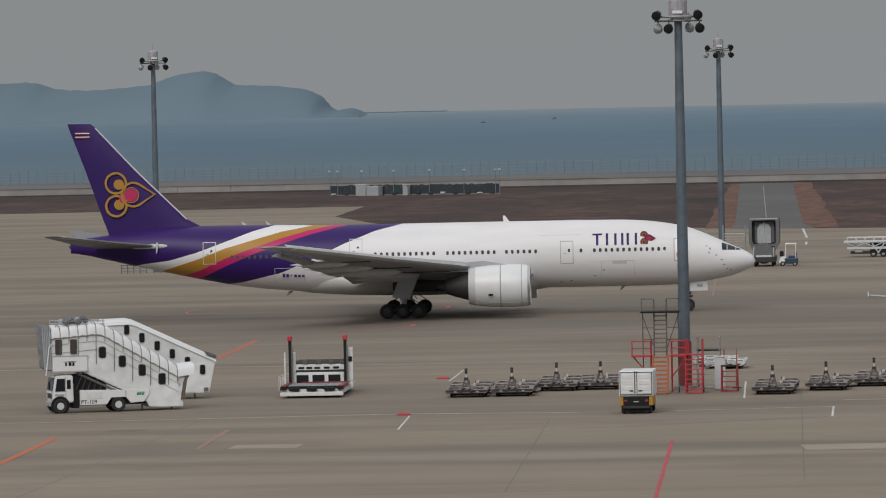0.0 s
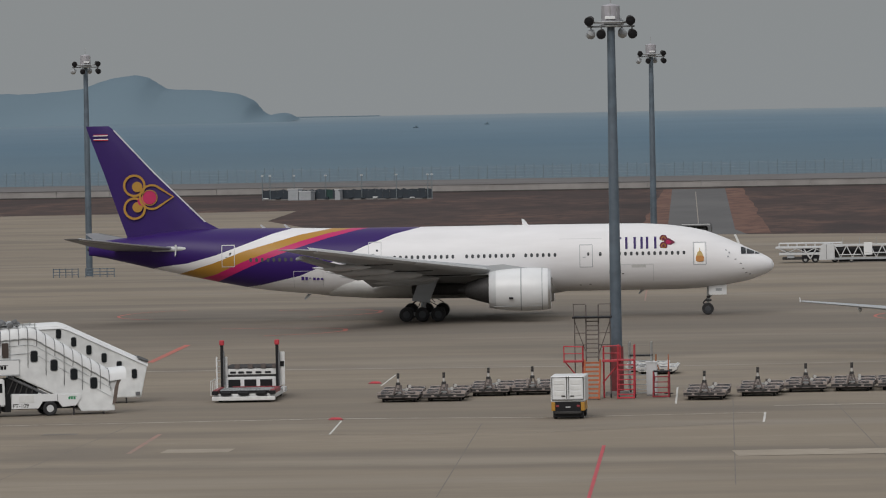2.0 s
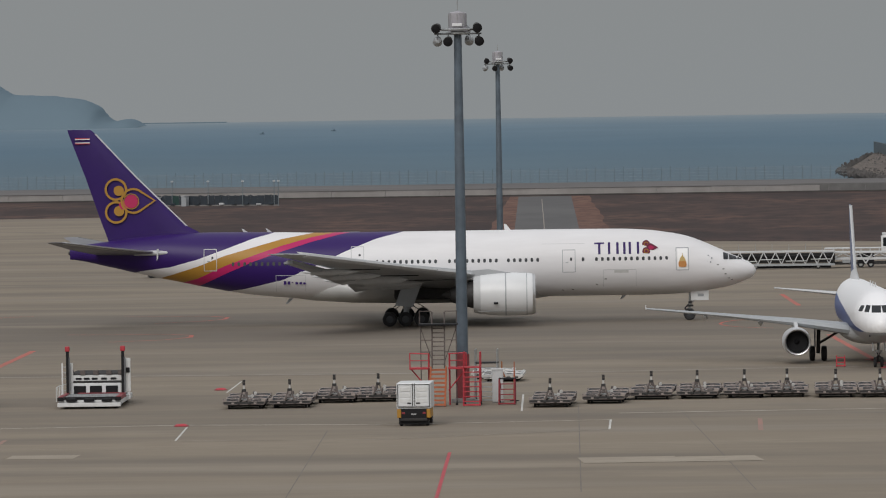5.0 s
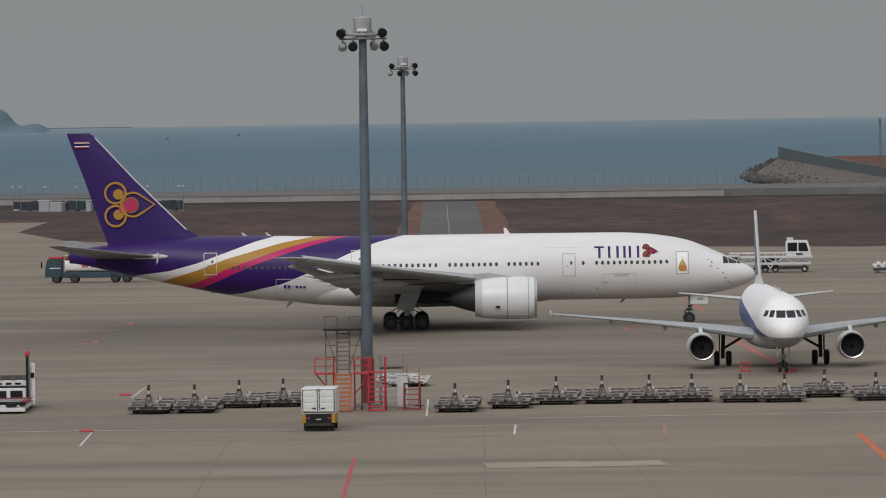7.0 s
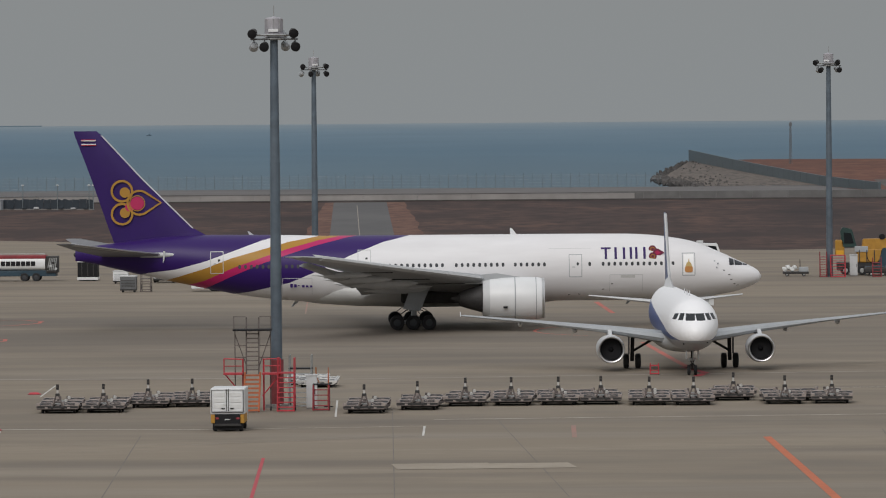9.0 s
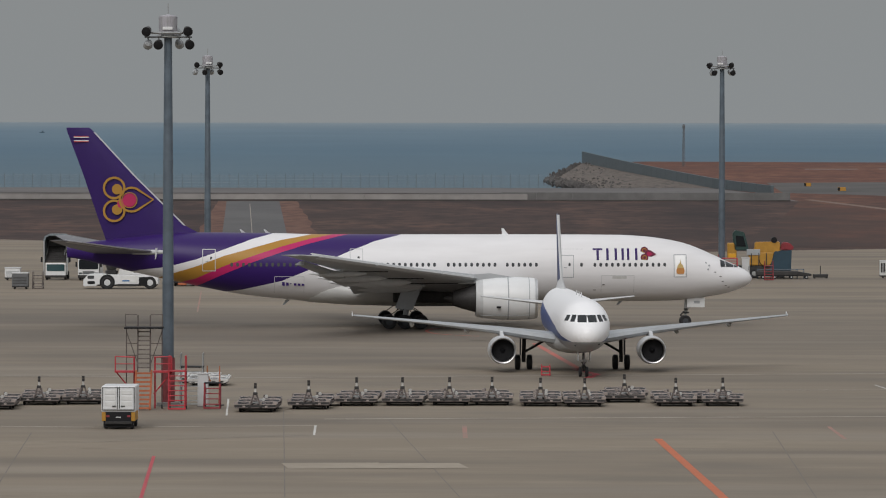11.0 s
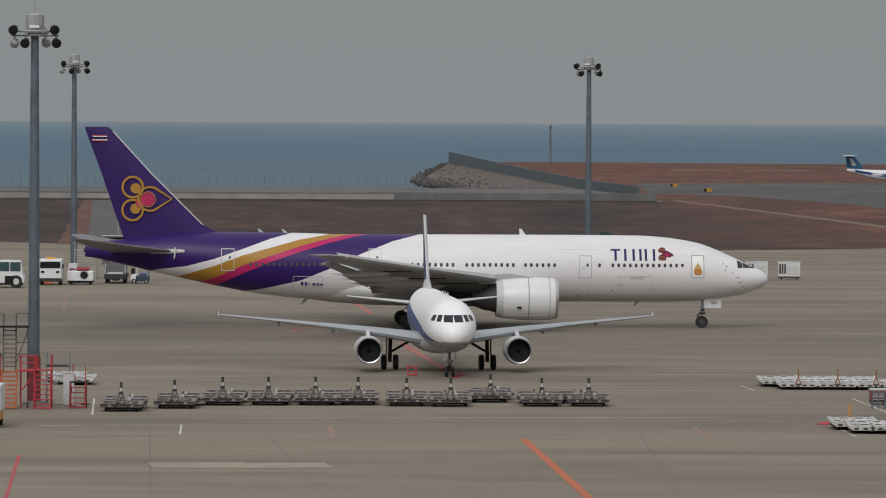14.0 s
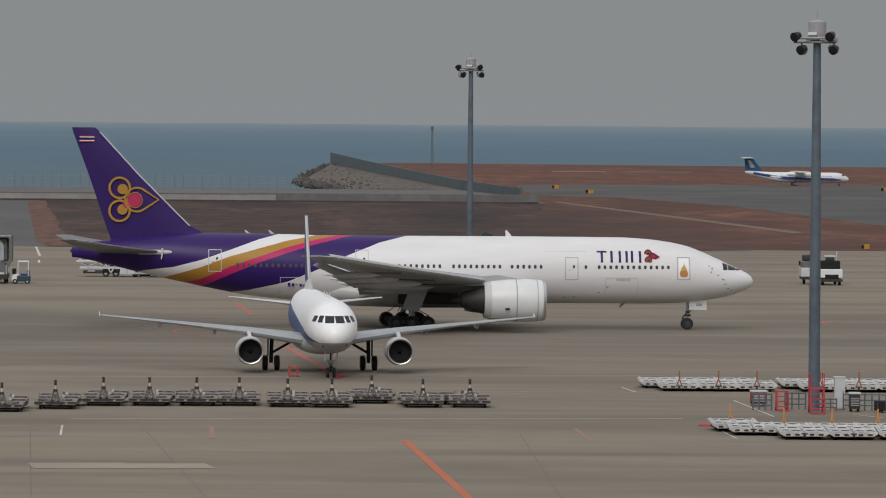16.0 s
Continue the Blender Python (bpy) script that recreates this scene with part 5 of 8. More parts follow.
prop_plane = turboprop()


# ---- apron flood-light masts ----
def flood_mast():
    m = thing("flood_mast", pose(0, 0, 0), "tall blue-grey steel apron mast with round floodlights", "light mast", "apron masts")
    part("pole", lathe([(0, 0.40), (8, 0.38), (16.5, 0.33), (25.2, 0.26)], "z", 20, True), pole_blue, m, smooth=True)
    for z in (8.4, 16.6):
        part("joint_collar", lathe([(z - 0.12, 0.43 - z * 0.005), (z + 0.12, 0.43 - z * 0.005)], "z", 20, True), pole_blue, m)
    part("platform", lathe([(25.0, 0.35), (25.05, 0.8), (25.15, 0.8), (25.2, 0.35)], "z", 20, True), steel, m)
    part("drum", lathe([(25.2, 0.66), (25.42, 0.66), (25.45, 0.60), (26.45, 0.60), (26.5, 0.55), (26.58, 0.12), (26.62, 0.05)], "z", 24, True), mat("drum_grey", (0.37, 0.36, 0.39), 0.5, grain=0.25, scale=2), m, "grey ribbed drum on top")
    part("drum_label", bx(-0.34, 0.34, -0.70, -0.6, 25.55, 25.75, 0.02), white, m, "white box on the drum")
    part("drum_gear", bx(-0.45, 0.45, -0.72, -0.5, 25.2, 25.42, 0.03), shade_grey, m)
    for k in range(8):
        a = math.pi * k / 4
        part("drum_stay", tb((0.61 * math.cos(a), 0.61 * math.sin(a), 25.4), (0.61 * math.cos(a), 0.61 * math.sin(a), 26.42), 0.02), steel, m)
    part("lightning_rod", tb((0, 0, 26.5), (0, 0, 27.35), 0.03), steel, m)
    part("ring_rail", lathe([(25.28, 1.15), (25.34, 1.2), (25.40, 1.15), (25.34, 1.10)], "z", 24), steel, m)
    lamps = [(-1.4, -0.4, 25.48), (1.35, -0.5, 25.5), (-0.58, -1.0, 24.58), (1.45, -0.2, 24.6), (0.7, 0.95, 24.65), (-1.38, 0.3, 24.6), (0.5, 1.2, 25.4)]
    for x, y, z in lamps:
        part("bracket", tb((x * 0.2, y * 0.2, 25.06), (x * 1.12, y * 1.12, 25.06), 0.055), shade_grey, m)
        part("lamp_stem", tb((x, y, 25.06), (x, y, z), 0.05), shade_grey, m)
        d = Vector((x * 0.12, -1.0 if y < 0 else 1.0, -0.3)).normalized()
        q = d.to_track_quat("X", "Z").to_matrix().to_4x4()
        f = part("floodlight", lathe([(-0.36, 0.12), (-0.28, 0.24), (0.1, 0.31), (0.28, 0.33)], "x", 18, True), grey_paint if y > 0 else dark_steel, m, at=Matrix.Translation((x, y, z)) @ q, smooth=True)
        part("lens", lathe([(0.282, 0.30), (0.31, 0.18), (0.32, 0.02)], "x", 18, True), black, f, smooth=True)
    return m


base_mast = flood_mast()
base_mast.matrix_basis = pose(-24.4, 402.4, 0.02)
for x, y, rz in ((36.7, 402.6, -35), (-105.9, 705, 20), (-38.05, 705, 15), (23.1, 706, -20)):
    copy_thing(base_mast, pose(x, y, 0.02, 0, 0, rz))


def red_sleeve(x, y, r=0.47):
    s = thing("mast_sleeve", pose(x, y, 0.02), "dull red painted guard sleeve round a mast foot", "guard")
    part("sleeve", lathe([(0, r), (3.3, r)], "z", 20), mat("dull_red_sleeve", (0.23, 0.045, 0.05), 0.6, grain=0.3, scale=2), s, smooth=True)
    part("foot", lathe([(0, r + 0.35), (0.25, r + 0.3), (0.3, r)], "z", 16, True), wall_conc, s)


red_sleeve(-24.4, 402.4)


# ---- boarding-stair trucks ----
def text_mesh(body, size, material, parent, m, name="lettering"):
    cu = bpy.data.curves.new(name, "FONT")
    cu.body, cu.size, cu.extrude = body, size, 0.006
    ob = bpy.data.objects.new(name, cu)
    scene.collection.objects.link(ob)
    bpy.context.view_layer.update()
    me = bpy.data.meshes.new_from_object(ob.evaluated_get(bpy.context.evaluated_depsgraph_get()))
    bpy.data.objects.remove(ob)
    me.materials.clear()
    me.materials.append(material)
    o = new(name, me)
    o.parent = parent
    o.matrix_basis = m
    return o


def stair_truck(m, label, ribs):
    """A boarding-stair truck; the ribbed one wears a strapped tarpaulin over its stairway."""
    t = thing("stair_truck", m, label, "stair truck", "stair trucks")
    W = 2.4
    if ribs:
        roof = [(-0.1, 5.5), (3.0, 5.72), (3.5, 5.6), (8.45, 2.72)]
        base = [(8.75, 0.2), (6.5, 0.22), (6.2, 0.7), (1.9, 2.74), (-0.05, 2.74)]
        panes = [(3.37 + k * 1.32, 3.93 - k * 0.62) for k in range(4)]
        size = (0.42, 0.68)
    else:
        roof = [(-0.1, 5.36), (3.45, 5.44), (3.9, 5.32), (9.5, 2.68)]
        base = [(9.0, 0.36), (6.6, 0.42), (6.3, 0.9), (1.9, 2.9), (-0.05, 2.9)]
        panes = [(3.28 + k * 1.05, 4.86 - k * 0.575) for k in range(6)]
        size = (0.36, 0.64)

    def top(x):
        for (x0, z0), (x1, z1) in zip(roof, roof[1:]):
            if x <= x1:
                break
        return z0 + (z1 - z0) * (x - x0) / (x1 - x0)

    shell = part("stair_shell", prism(roof + base, 0.1, W, 0.05), truck_white, t, "dirty white covered stairway")
    sect = ((-0.03, -0.62), (0.0, -0.22), (0.16, 0.02), (0.5, 0.14), (1.25, 0.2), (2.0, 0.14), (2.34, 0.02), (2.5, -0.22), (2.53, -0.62))
    if not ribs:
        sect = sect[1:-1]
    xs = [-0.12 + (roof[-1][0] + 0.1) * i / 100 for i in range(101)] if ribs else [r[0] for r in roof]
    cover = part("roof_cover", loft([[(x, y, top(x) + dz + (0.07 * abs(math.sin(math.pi * (x + 0.05) / 0.6)) if ribs else 0)) for y, dz in sect] for i, x in enumerate(xs)], closed=False, caps=False), white, t,
                 "white quilted roof cover" if ribs else "smooth white roof", smooth=True)
    if ribs:
        for k in range(15):
            x = -0.05 + k * 0.6
            z0 = top(x)
            part("cover_strap", loft([[(x + dx, y - 0.03 if y < 1.25 else y + 0.03, z0 + dz + 0.05) for y, dz in ((0.1, -min(2.6, z0 - 1.6) if k % 2 else -1.0),) + sect] for dx in (-0.022, 0.022)], closed=False, caps=False), shade_grey, cover)
        for d in (0.62, 1.0, 1.55):
            part("cover_seam", prism([(x, z - d) for x, z in roof] + [(x, z - d - 0.03) for x, z in reversed(roof)], 0.06, 0.12), grey_paint, shell)
        part("entrance_hood", loft([[(x, y, z + dz) for y, dz in sect] for x, z in ((8.3, 2.78), (9.0, 2.86), (9.5, 2.9))], closed=False, caps=False), white, t, "white canvas hood over the foot of the stairs", smooth=True)
        part("torn_curtain", prism([(8.55, 0.62), (8.8, 0.75), (9.02, 2.0), (9.35, 2.55), (9.0, 2.5), (8.72, 1.7)], 0.02, 0.09), mat("brown_canvas", (0.13, 0.10, 0.085), 0.9, grain=0.4, scale=3), t, "brown torn canvas curtain")
        part("curtain", prism([(8.4, 1.5), (8.9, 1.7), (9.3, 2.5), (8.5, 2.6)], 0.1, 0.16), light_grey, t)
    else:
        part("entrance_lip", prism([(8.8, 3.0), (8.8, 3.22), (9.5, 2.95), (9.55, 2.75)], 0.0, 2.5, 0.03), shade_grey, t)
        part("foot_hatch", bx(8.6, 8.9, 0.02, 0.12, 0.5, 0.75), shade_grey, shell)
    for x, z in panes:
        part("window", rounded(x, z, size[0], size[1], 0.12, 0.04, 0.11), glass, shell)
        part("window_frame", rounded(x, z, size[0] + 0.09, size[1] + 0.10, 0.15, 0.07, 0.105), shade_grey if ribs else light_grey, shell)
    for x in (0.45, 1.45):
        part("window", rounded(x, 4.36, 0.44, 0.98, 0.07, 0.04, 0.1), mat("brown_window_blind", (0.06, 0.045, 0.04), 0.4, grain=0.3, scale=3), shell, "brown blind behind a window")
        part("window_frame", rounded(x, 4.36, 0.54, 1.08, 0.1, 0.07, 0.105), light_grey, shell)
    panel = part("door_panel", bx(0.02, 2.35, -0.02, 0.09, 2.76, 3.72, 0.04), white, shell)
    for k, w in enumerate((0.16, 0.26, 0.2)):
        part("name_bar", bx(0.85 + k * 0.24, 0.85 + k * 0.24 + w * 0.7, -0.04, -0.015, 3.12, 3.34), black, panel)
    part("name_bar", bx(0.75, 1.6, -0.04, -0.015, 3.36, 3.4), black, panel)
    for z in (2.74, 3.74):
        part("edge_trim", bx(-0.02, 2.4, -0.03, 0.06, z - 0.03, z + 0.03), grey_paint, shell)
    bel = part("end_bellows", loft([[(x + 0.08 * math.sin(i * 2.6), y, z) for x, z in ((-0.1, 2.8), (-0.4, 3.0), (-0.52, 4.5), (-0.68, 5.8), (-0.1, 5.75))] for i, y in enumerate([0.0 + 0.22 * j for j in range(12)])], closed=True),
               mat("grey_bellows", (0.24, 0.25, 0.26), 0.8, grain=0.45, scale=3, bump=0.5), t, "grey folded bellows")
    for k in range(5):
        x = -0.14 - k * 0.09
        part("fold", tb((x, -0.03, 2.9), (x - 0.03 * k, -0.03, 5.75), 0.045), grey_paint, bel)
    part("hand_rail", tb((-0.45, -0.1, 2.5), (-0.2, -0.1, 4.4), 0.04), white, t)
    part("hand_rail", tb((-0.2, -0.1, 4.4), (0.0, -0.1, 4.6), 0.04), white, t)
    for y in ((0.3, 2.2) if ribs else ()):
        for z in (5.85, 6.05):
            part("top_rail", tb((0.3, y, z), (3.6, y, z - 0.06), 0.03), steel, t)
        for x in (0.3, 1.1, 1.9, 2.7, 3.5):
            part("rail_post", tb((x, y, 5.6), (x, y, 6.1), 0.03), steel, t)
    if ribs:
        lump = random.Random(8)
        for k in range(9):
            bm = bmesh.new()
            bmesh.ops.create_icosphere(bm, subdivisions=2, radius=0.2)
            f = lump.uniform(0.8, 1.35)
            for v in bm.verts:
                v.co = v.co * (f + 0.35 * noise.noise(v.co * 5 + Vector((k, 0, 0))))
                v.co.x *= 1.25
            part("folded_canvas", bm, shade_grey if k % 3 else grey_paint, t, "grey folded canvas", at=(0.9 + k * 0.19, lump.uniform(0.3, 1.4), 5.95 + lump.uniform(0, 0.28)))
    # truck
    cab = part("cab", prism([(0.0, 0.7), (0.0, 1.4), (0.16, 2.35), (0.34, 2.5), (1.36, 2.5), (1.4, 0.7)], 0.05, W - 0.1, 0.07), white, t, "white truck cab")
    part("side_window", prism([(0.16, 1.45), (0.3, 2.28), (0.82, 2.28), (0.82, 1.45)], 0.01, 0.1, 0.01), glass, cab)
    part("rear_side_window", prism([(0.95, 1.6), (0.95, 2.2), (1.2, 2.2), (1.2, 1.6)], 0.01, 0.1, 0.01), glass, cab)
    part("windscreen", prism([(-0.02, 1.5), (0.13, 2.33), (0.2, 2.33), (0.05, 1.5)], 0.2, W - 0.25), glass, cab)
    part("grille", bx(-0.025, 0.02, 0.45, W - 0.5, 0.98, 1.3, 0.01), dark_steel, cab, "dark grille")
    part("bumper", bx(-0.1, 0.35, 0.05, W - 0.1, 0.45, 0.75, 0.05), grey_paint, cab)
    part("door_seam", bx(0.86, 0.88, 0.03, 0.06, 0.8, 2.4), shade_grey, cab)
    part("mirror", bx(-0.3, -0.18, -0.12, 0.05, 1.6, 2.1, 0.03), black, cab)
    part("mirror_arm", tb((-0.22, -0.03, 2.1), (0.1, 0.1, 2.35), 0.025), black, cab)
    for y in (0.22, W - 0.6):
        part("headlight", bx(-0.03, 0.02, y, y + 0.35, 0.8, 0.98, 0.02), bare, cab)
    part("wheel_arch", lathe([(-0.02, 0.62), (0.06, 0.62)], "y", 24, True), black, cab, at=(0.49, 0.06, 0.52))
    part("name_bar", bx(0.15, 0.75, 0.02, 0.06, 1.15, 1.27), grey_paint, cab)
    part("chassis", bx(1.4, 6.5, 0.4, 2.0, 0.45, 0.9), black, t, "black chassis")
    part("step_gap", bx(1.4, 1.8, 0.3, 2.1, 0.3, 1.9), black, t)
    skirt = part("skirt", prism([(1.82, 0.5), (1.82, 1.5), (6.45, 1.38), (6.45, 1.1), (6.1, 0.62), (5.2, 0.55), (4.9, 0.95), (3.9, 0.95), (3.6, 0.5)], 0.02, 0.3, 0.02), white, t, "white side skirt")
    part("locker_door", bx(2.3, 3.3, 0.0, 0.03, 0.9, 1.36, 0.01), dirty_white, skirt)
    part("skirt_seam", bx(4.85, 4.88, 0.0, 0.03, 1.0, 1.38), shade_grey, skirt)
    if ribs:
        green = mat("green_badge_paint", (0.03, 0.26, 0.11), 0.5)
        for k in range(3):
            part("green_badge", bx(5.6 + k * 0.17, 5.73 + k * 0.17, 0.0, 0.03, 1.05, 1.2, 0.01), green, skirt)
        part("green_badge", bx(5.65, 6.15, 0.0, 0.03, 1.22, 1.25), green, skirt)
        text_mesh("PT-109", 0.37, black, skirt, pose(1.86, 0.012, 0.58, 90, 0, 0), "fleet_number")
    part("machinery", bx(1.5, 3.6, 0.4, 2.0, 1.4, 2.5, 0.1), black, t)
    for k in range(5):
        part("hose", tb((1.6 + k * 0.4, 0.3, 1.5), (2.1 + k * 0.35, 0.35, 2.6), 0.05), dark_steel, t)
    part("lift_arm", tb((1.7, 0.35, 2.6), (4.4, 0.35, 1.3), 0.09), shade_grey, t)
    for x in (0.49, 4.37):
        for y in (0.1, W - 0.2):
            wheel(t, (x, y, 0.48), 0.48, 0.3, hub=light_grey)
    for x in (6.0, 8.0):
        part("stabiliser", tb((x, 0.3, 0.0), (x, 0.3, 0.8), 0.06), dark_steel, t)
    return t


stair_truck(pose(-64.83, 384.24, 0.02, 0, 0, 20), "white boarding-stair truck with a tarpaulin-covered stairway", True)
stair_truck(pose(-65.19, 397.86, 0.02, 0, 0, 22), "white boarding-stair truck with a smooth covered stairway", False)


# ---- the pallet lifter ----
def cargo_loader():
    c = thing("cargo_loader", pose(-49.6, 399.2, 0.02, 0, 0, 2), "white cargo loader with red-tipped uprights and roller decks", "cargo loader")
    part("chassis", bx(-2.1, 2.1, 0.4, 10.6, 0.25, 0.6, 0.05), dirty_white, c, "white chassis")
    part("front_beam", bx(-2.15, 2.15, 0, 0.35, 0.15, 0.42, 0.04), dirty_white, c)
    for x in (-1.2, 0.0, 1.2):
        part("pad", bx(x - 0.35, x + 0.35, 0.02, 0.5, 0.5, 0.72, 0.05), black, c)
    part("front_deck", bx(-1.75, 1.75, 0.4, 5.2, 0.6, 0.68, 0.01), dark_steel, c)
    for k in range(16):
        part("roller", tb((-1.7, 0.6 + k * 0.29, 0.74), (1.7, 0.6 + k * 0.29, 0.74), 0.07), steel if k % 3 else black, c)
    for sx in (-1, 1):
        part("side_rail", bx(sx * 1.95 - 0.15, sx * 1.95 + 0.15, 0.4, 5.3, 0.55, 0.85, 0.03), red, c, "dark red side rail")
        part("guide", bx(sx * 1.95 - 0.2, sx * 1.95 + 0.2, 0.1, 0.6, 0.55, 0.8, 0.03), black, c)
        up = part("upright", bx(sx * 1.9 - 0.10, sx * 1.9 + 0.10, 5.2, 5.5, 0.5, 3.72, 0.03), black, c, "dark upright")
        part("red_tip", bx(sx * 1.9 - 0.16, sx * 1.9 + 0.16, 5.15, 5.55, 3.7, 4.05, 0.06), bright_red, up, "red tip")
        part("white_band", bx(sx * 1.9 + 0.09, sx * 1.9 + 0.16, 5.18, 5.52, 0.9, 3.3), shade_grey, up)
        part("ladder_side", bx(sx * 2.3 - 0.05, sx * 2.3 + 0.05, 5.6, 5.7, 0.4, 2.9), white, c)
        for k in range(6):
            part("rung", bx(min(sx * 1.95, sx * 2.3), max(sx * 1.95, sx * 2.3), 5.62, 5.68, 0.6 + k * 0.4, 0.66 + k * 0.4), steel, c)
        part("rear_leg", bx(sx * 1.6 - 0.12, sx * 1.6 + 0.12, 9.8, 10.1, 0.5, 2.0), white, c)
        for y in (1.6, 4.0, 9.0):
            wheel(c, (sx * 1.75, y, 0.34), 0.34, 0.26, axis="x")
    part("rear_wall", bx(-1.75, 1.75, 5.6, 5.8, 0.6, 1.5, 0.03), white, c, "white engine housing wall")
    for x in (-1.1, 0.0, 1.1):
        part("opening", bx(x - 0.42, x + 0.42, 5.56, 5.62, 0.7, 1.32, 0.03), black, c)
    part("rear_deck", bx(-1.8, 1.8, 5.8, 10.6, 1.9, 2.05, 0.02), dirty_white, c, "white rear deck")
    part("deck_front", bx(-1.8, 1.8, 5.72, 5.8, 1.45, 1.92, 0.02), dark_steel, c)
    band = part("deck_band", bx(-1.85, 1.85, 5.66, 5.72, 1.66, 2.0, 0.02), dirty_white, c, "scuffed white deck edge")
    for x in (-1.3, -0.75, -0.2, 0.45, 1.1):
        part("slot", rounded(x + 0.12, 1.80, 0.42, 0.15, 0.06, 5.64, 5.68), black, band)
    part("red_beam", bx(-1.2, 1.75, 5.3, 5.5, 0.72, 0.86, 0.02), red, c, "dark red cross beam")
    part("side_panel", bx(2.0, 2.4, 5.55, 5.65, 0.9, 3.2, 0.03), dirty_white, c, "scuffed white side panel")
    part("meter_box", bx(2.1, 2.35, 5.48, 5.56, 2.2, 2.55, 0.02), black, c)
    part("side_panel", bx(-1.78, -1.55, 5.55, 5.65, 1.5, 2.9, 0.03), dirty_white, c, "scuffed white side panel")
    for k in range(4):
        part("rail_post", tb((-2.25, 0.5 + k * 1.2, 0.5), (-2.25, 0.5 + k * 1.2, 1.45), 0.03), dirty_white, c)
    part("side_handrail", tb((-2.25, 0.5, 1.45), (-2.25, 4.1, 1.45), 0.03), dirty_white, c)
    for k in range(12):
        part("roller", tb((-1.7, 6.0 + k * 0.38, 2.12), (1.7, 6.0 + k * 0.38, 2.12), 0.07), dark_steel, c)
    for x in (-1.7, -0.9, 0.0, 0.9, 1.7):
        part("deck_stop", bx(x - 0.18, x + 0.18, 5.7, 5.95, 2.05, 2.4, 0.04), worn_frame, c)
    part("control_box", bx(2.1, 2.35, 5.6, 6.0, 2.1, 2.9, 0.03), dark_steel, c)


cargo_loader()


# ---- pallet dollies ----
def soft_ring(cx, cy, rx, ry, n=16, power=0.55):
    """Points round a soft-cornered rectangle."""
    c = lambda v: math.copysign(abs(v) ** power, v)
    return [(cx + rx * c(math.cos(2 * math.pi * i / n)), cy + ry * c(math.sin(2 * math.pi * i / n))) for i in range(n)]


def dish(cx, cy, rx, ry, z, tilt=0.0):
    """A shallow pressed tray with a sunken floor."""
    rings = []
    for k, dz in ((1.0, -0.02), (1.0, 0.025), (0.93, 0.025), (0.85, -0.01), (0.3, -0.015)):
        rings.append([(x, y, z + dz + tilt * (y - cy)) for x, y in soft_ring(cx, cy, rx * k, ry * k)])
    return loft(rings)


def tray_rim(cx, cy, rx, ry, z, r=0.04, tilt=0.0):
    pts = soft_ring(cx, cy, rx, ry)
    rings = []
    for x, y in pts:
        d = Vector((x - cx, y - cy)).normalized()
        rings.append([(x + d.x * a, y + d.y * a, z + b + tilt * (y - cy)) for a, b in ((r, 0), (0, r), (-r, 0), (0, -r))])
    return loft(rings + rings[:1], caps=False)


tray_dark = mat("dark_oily_tray", (0.022, 0.022, 0.025), 0.6, grain=0.5, scale=5)


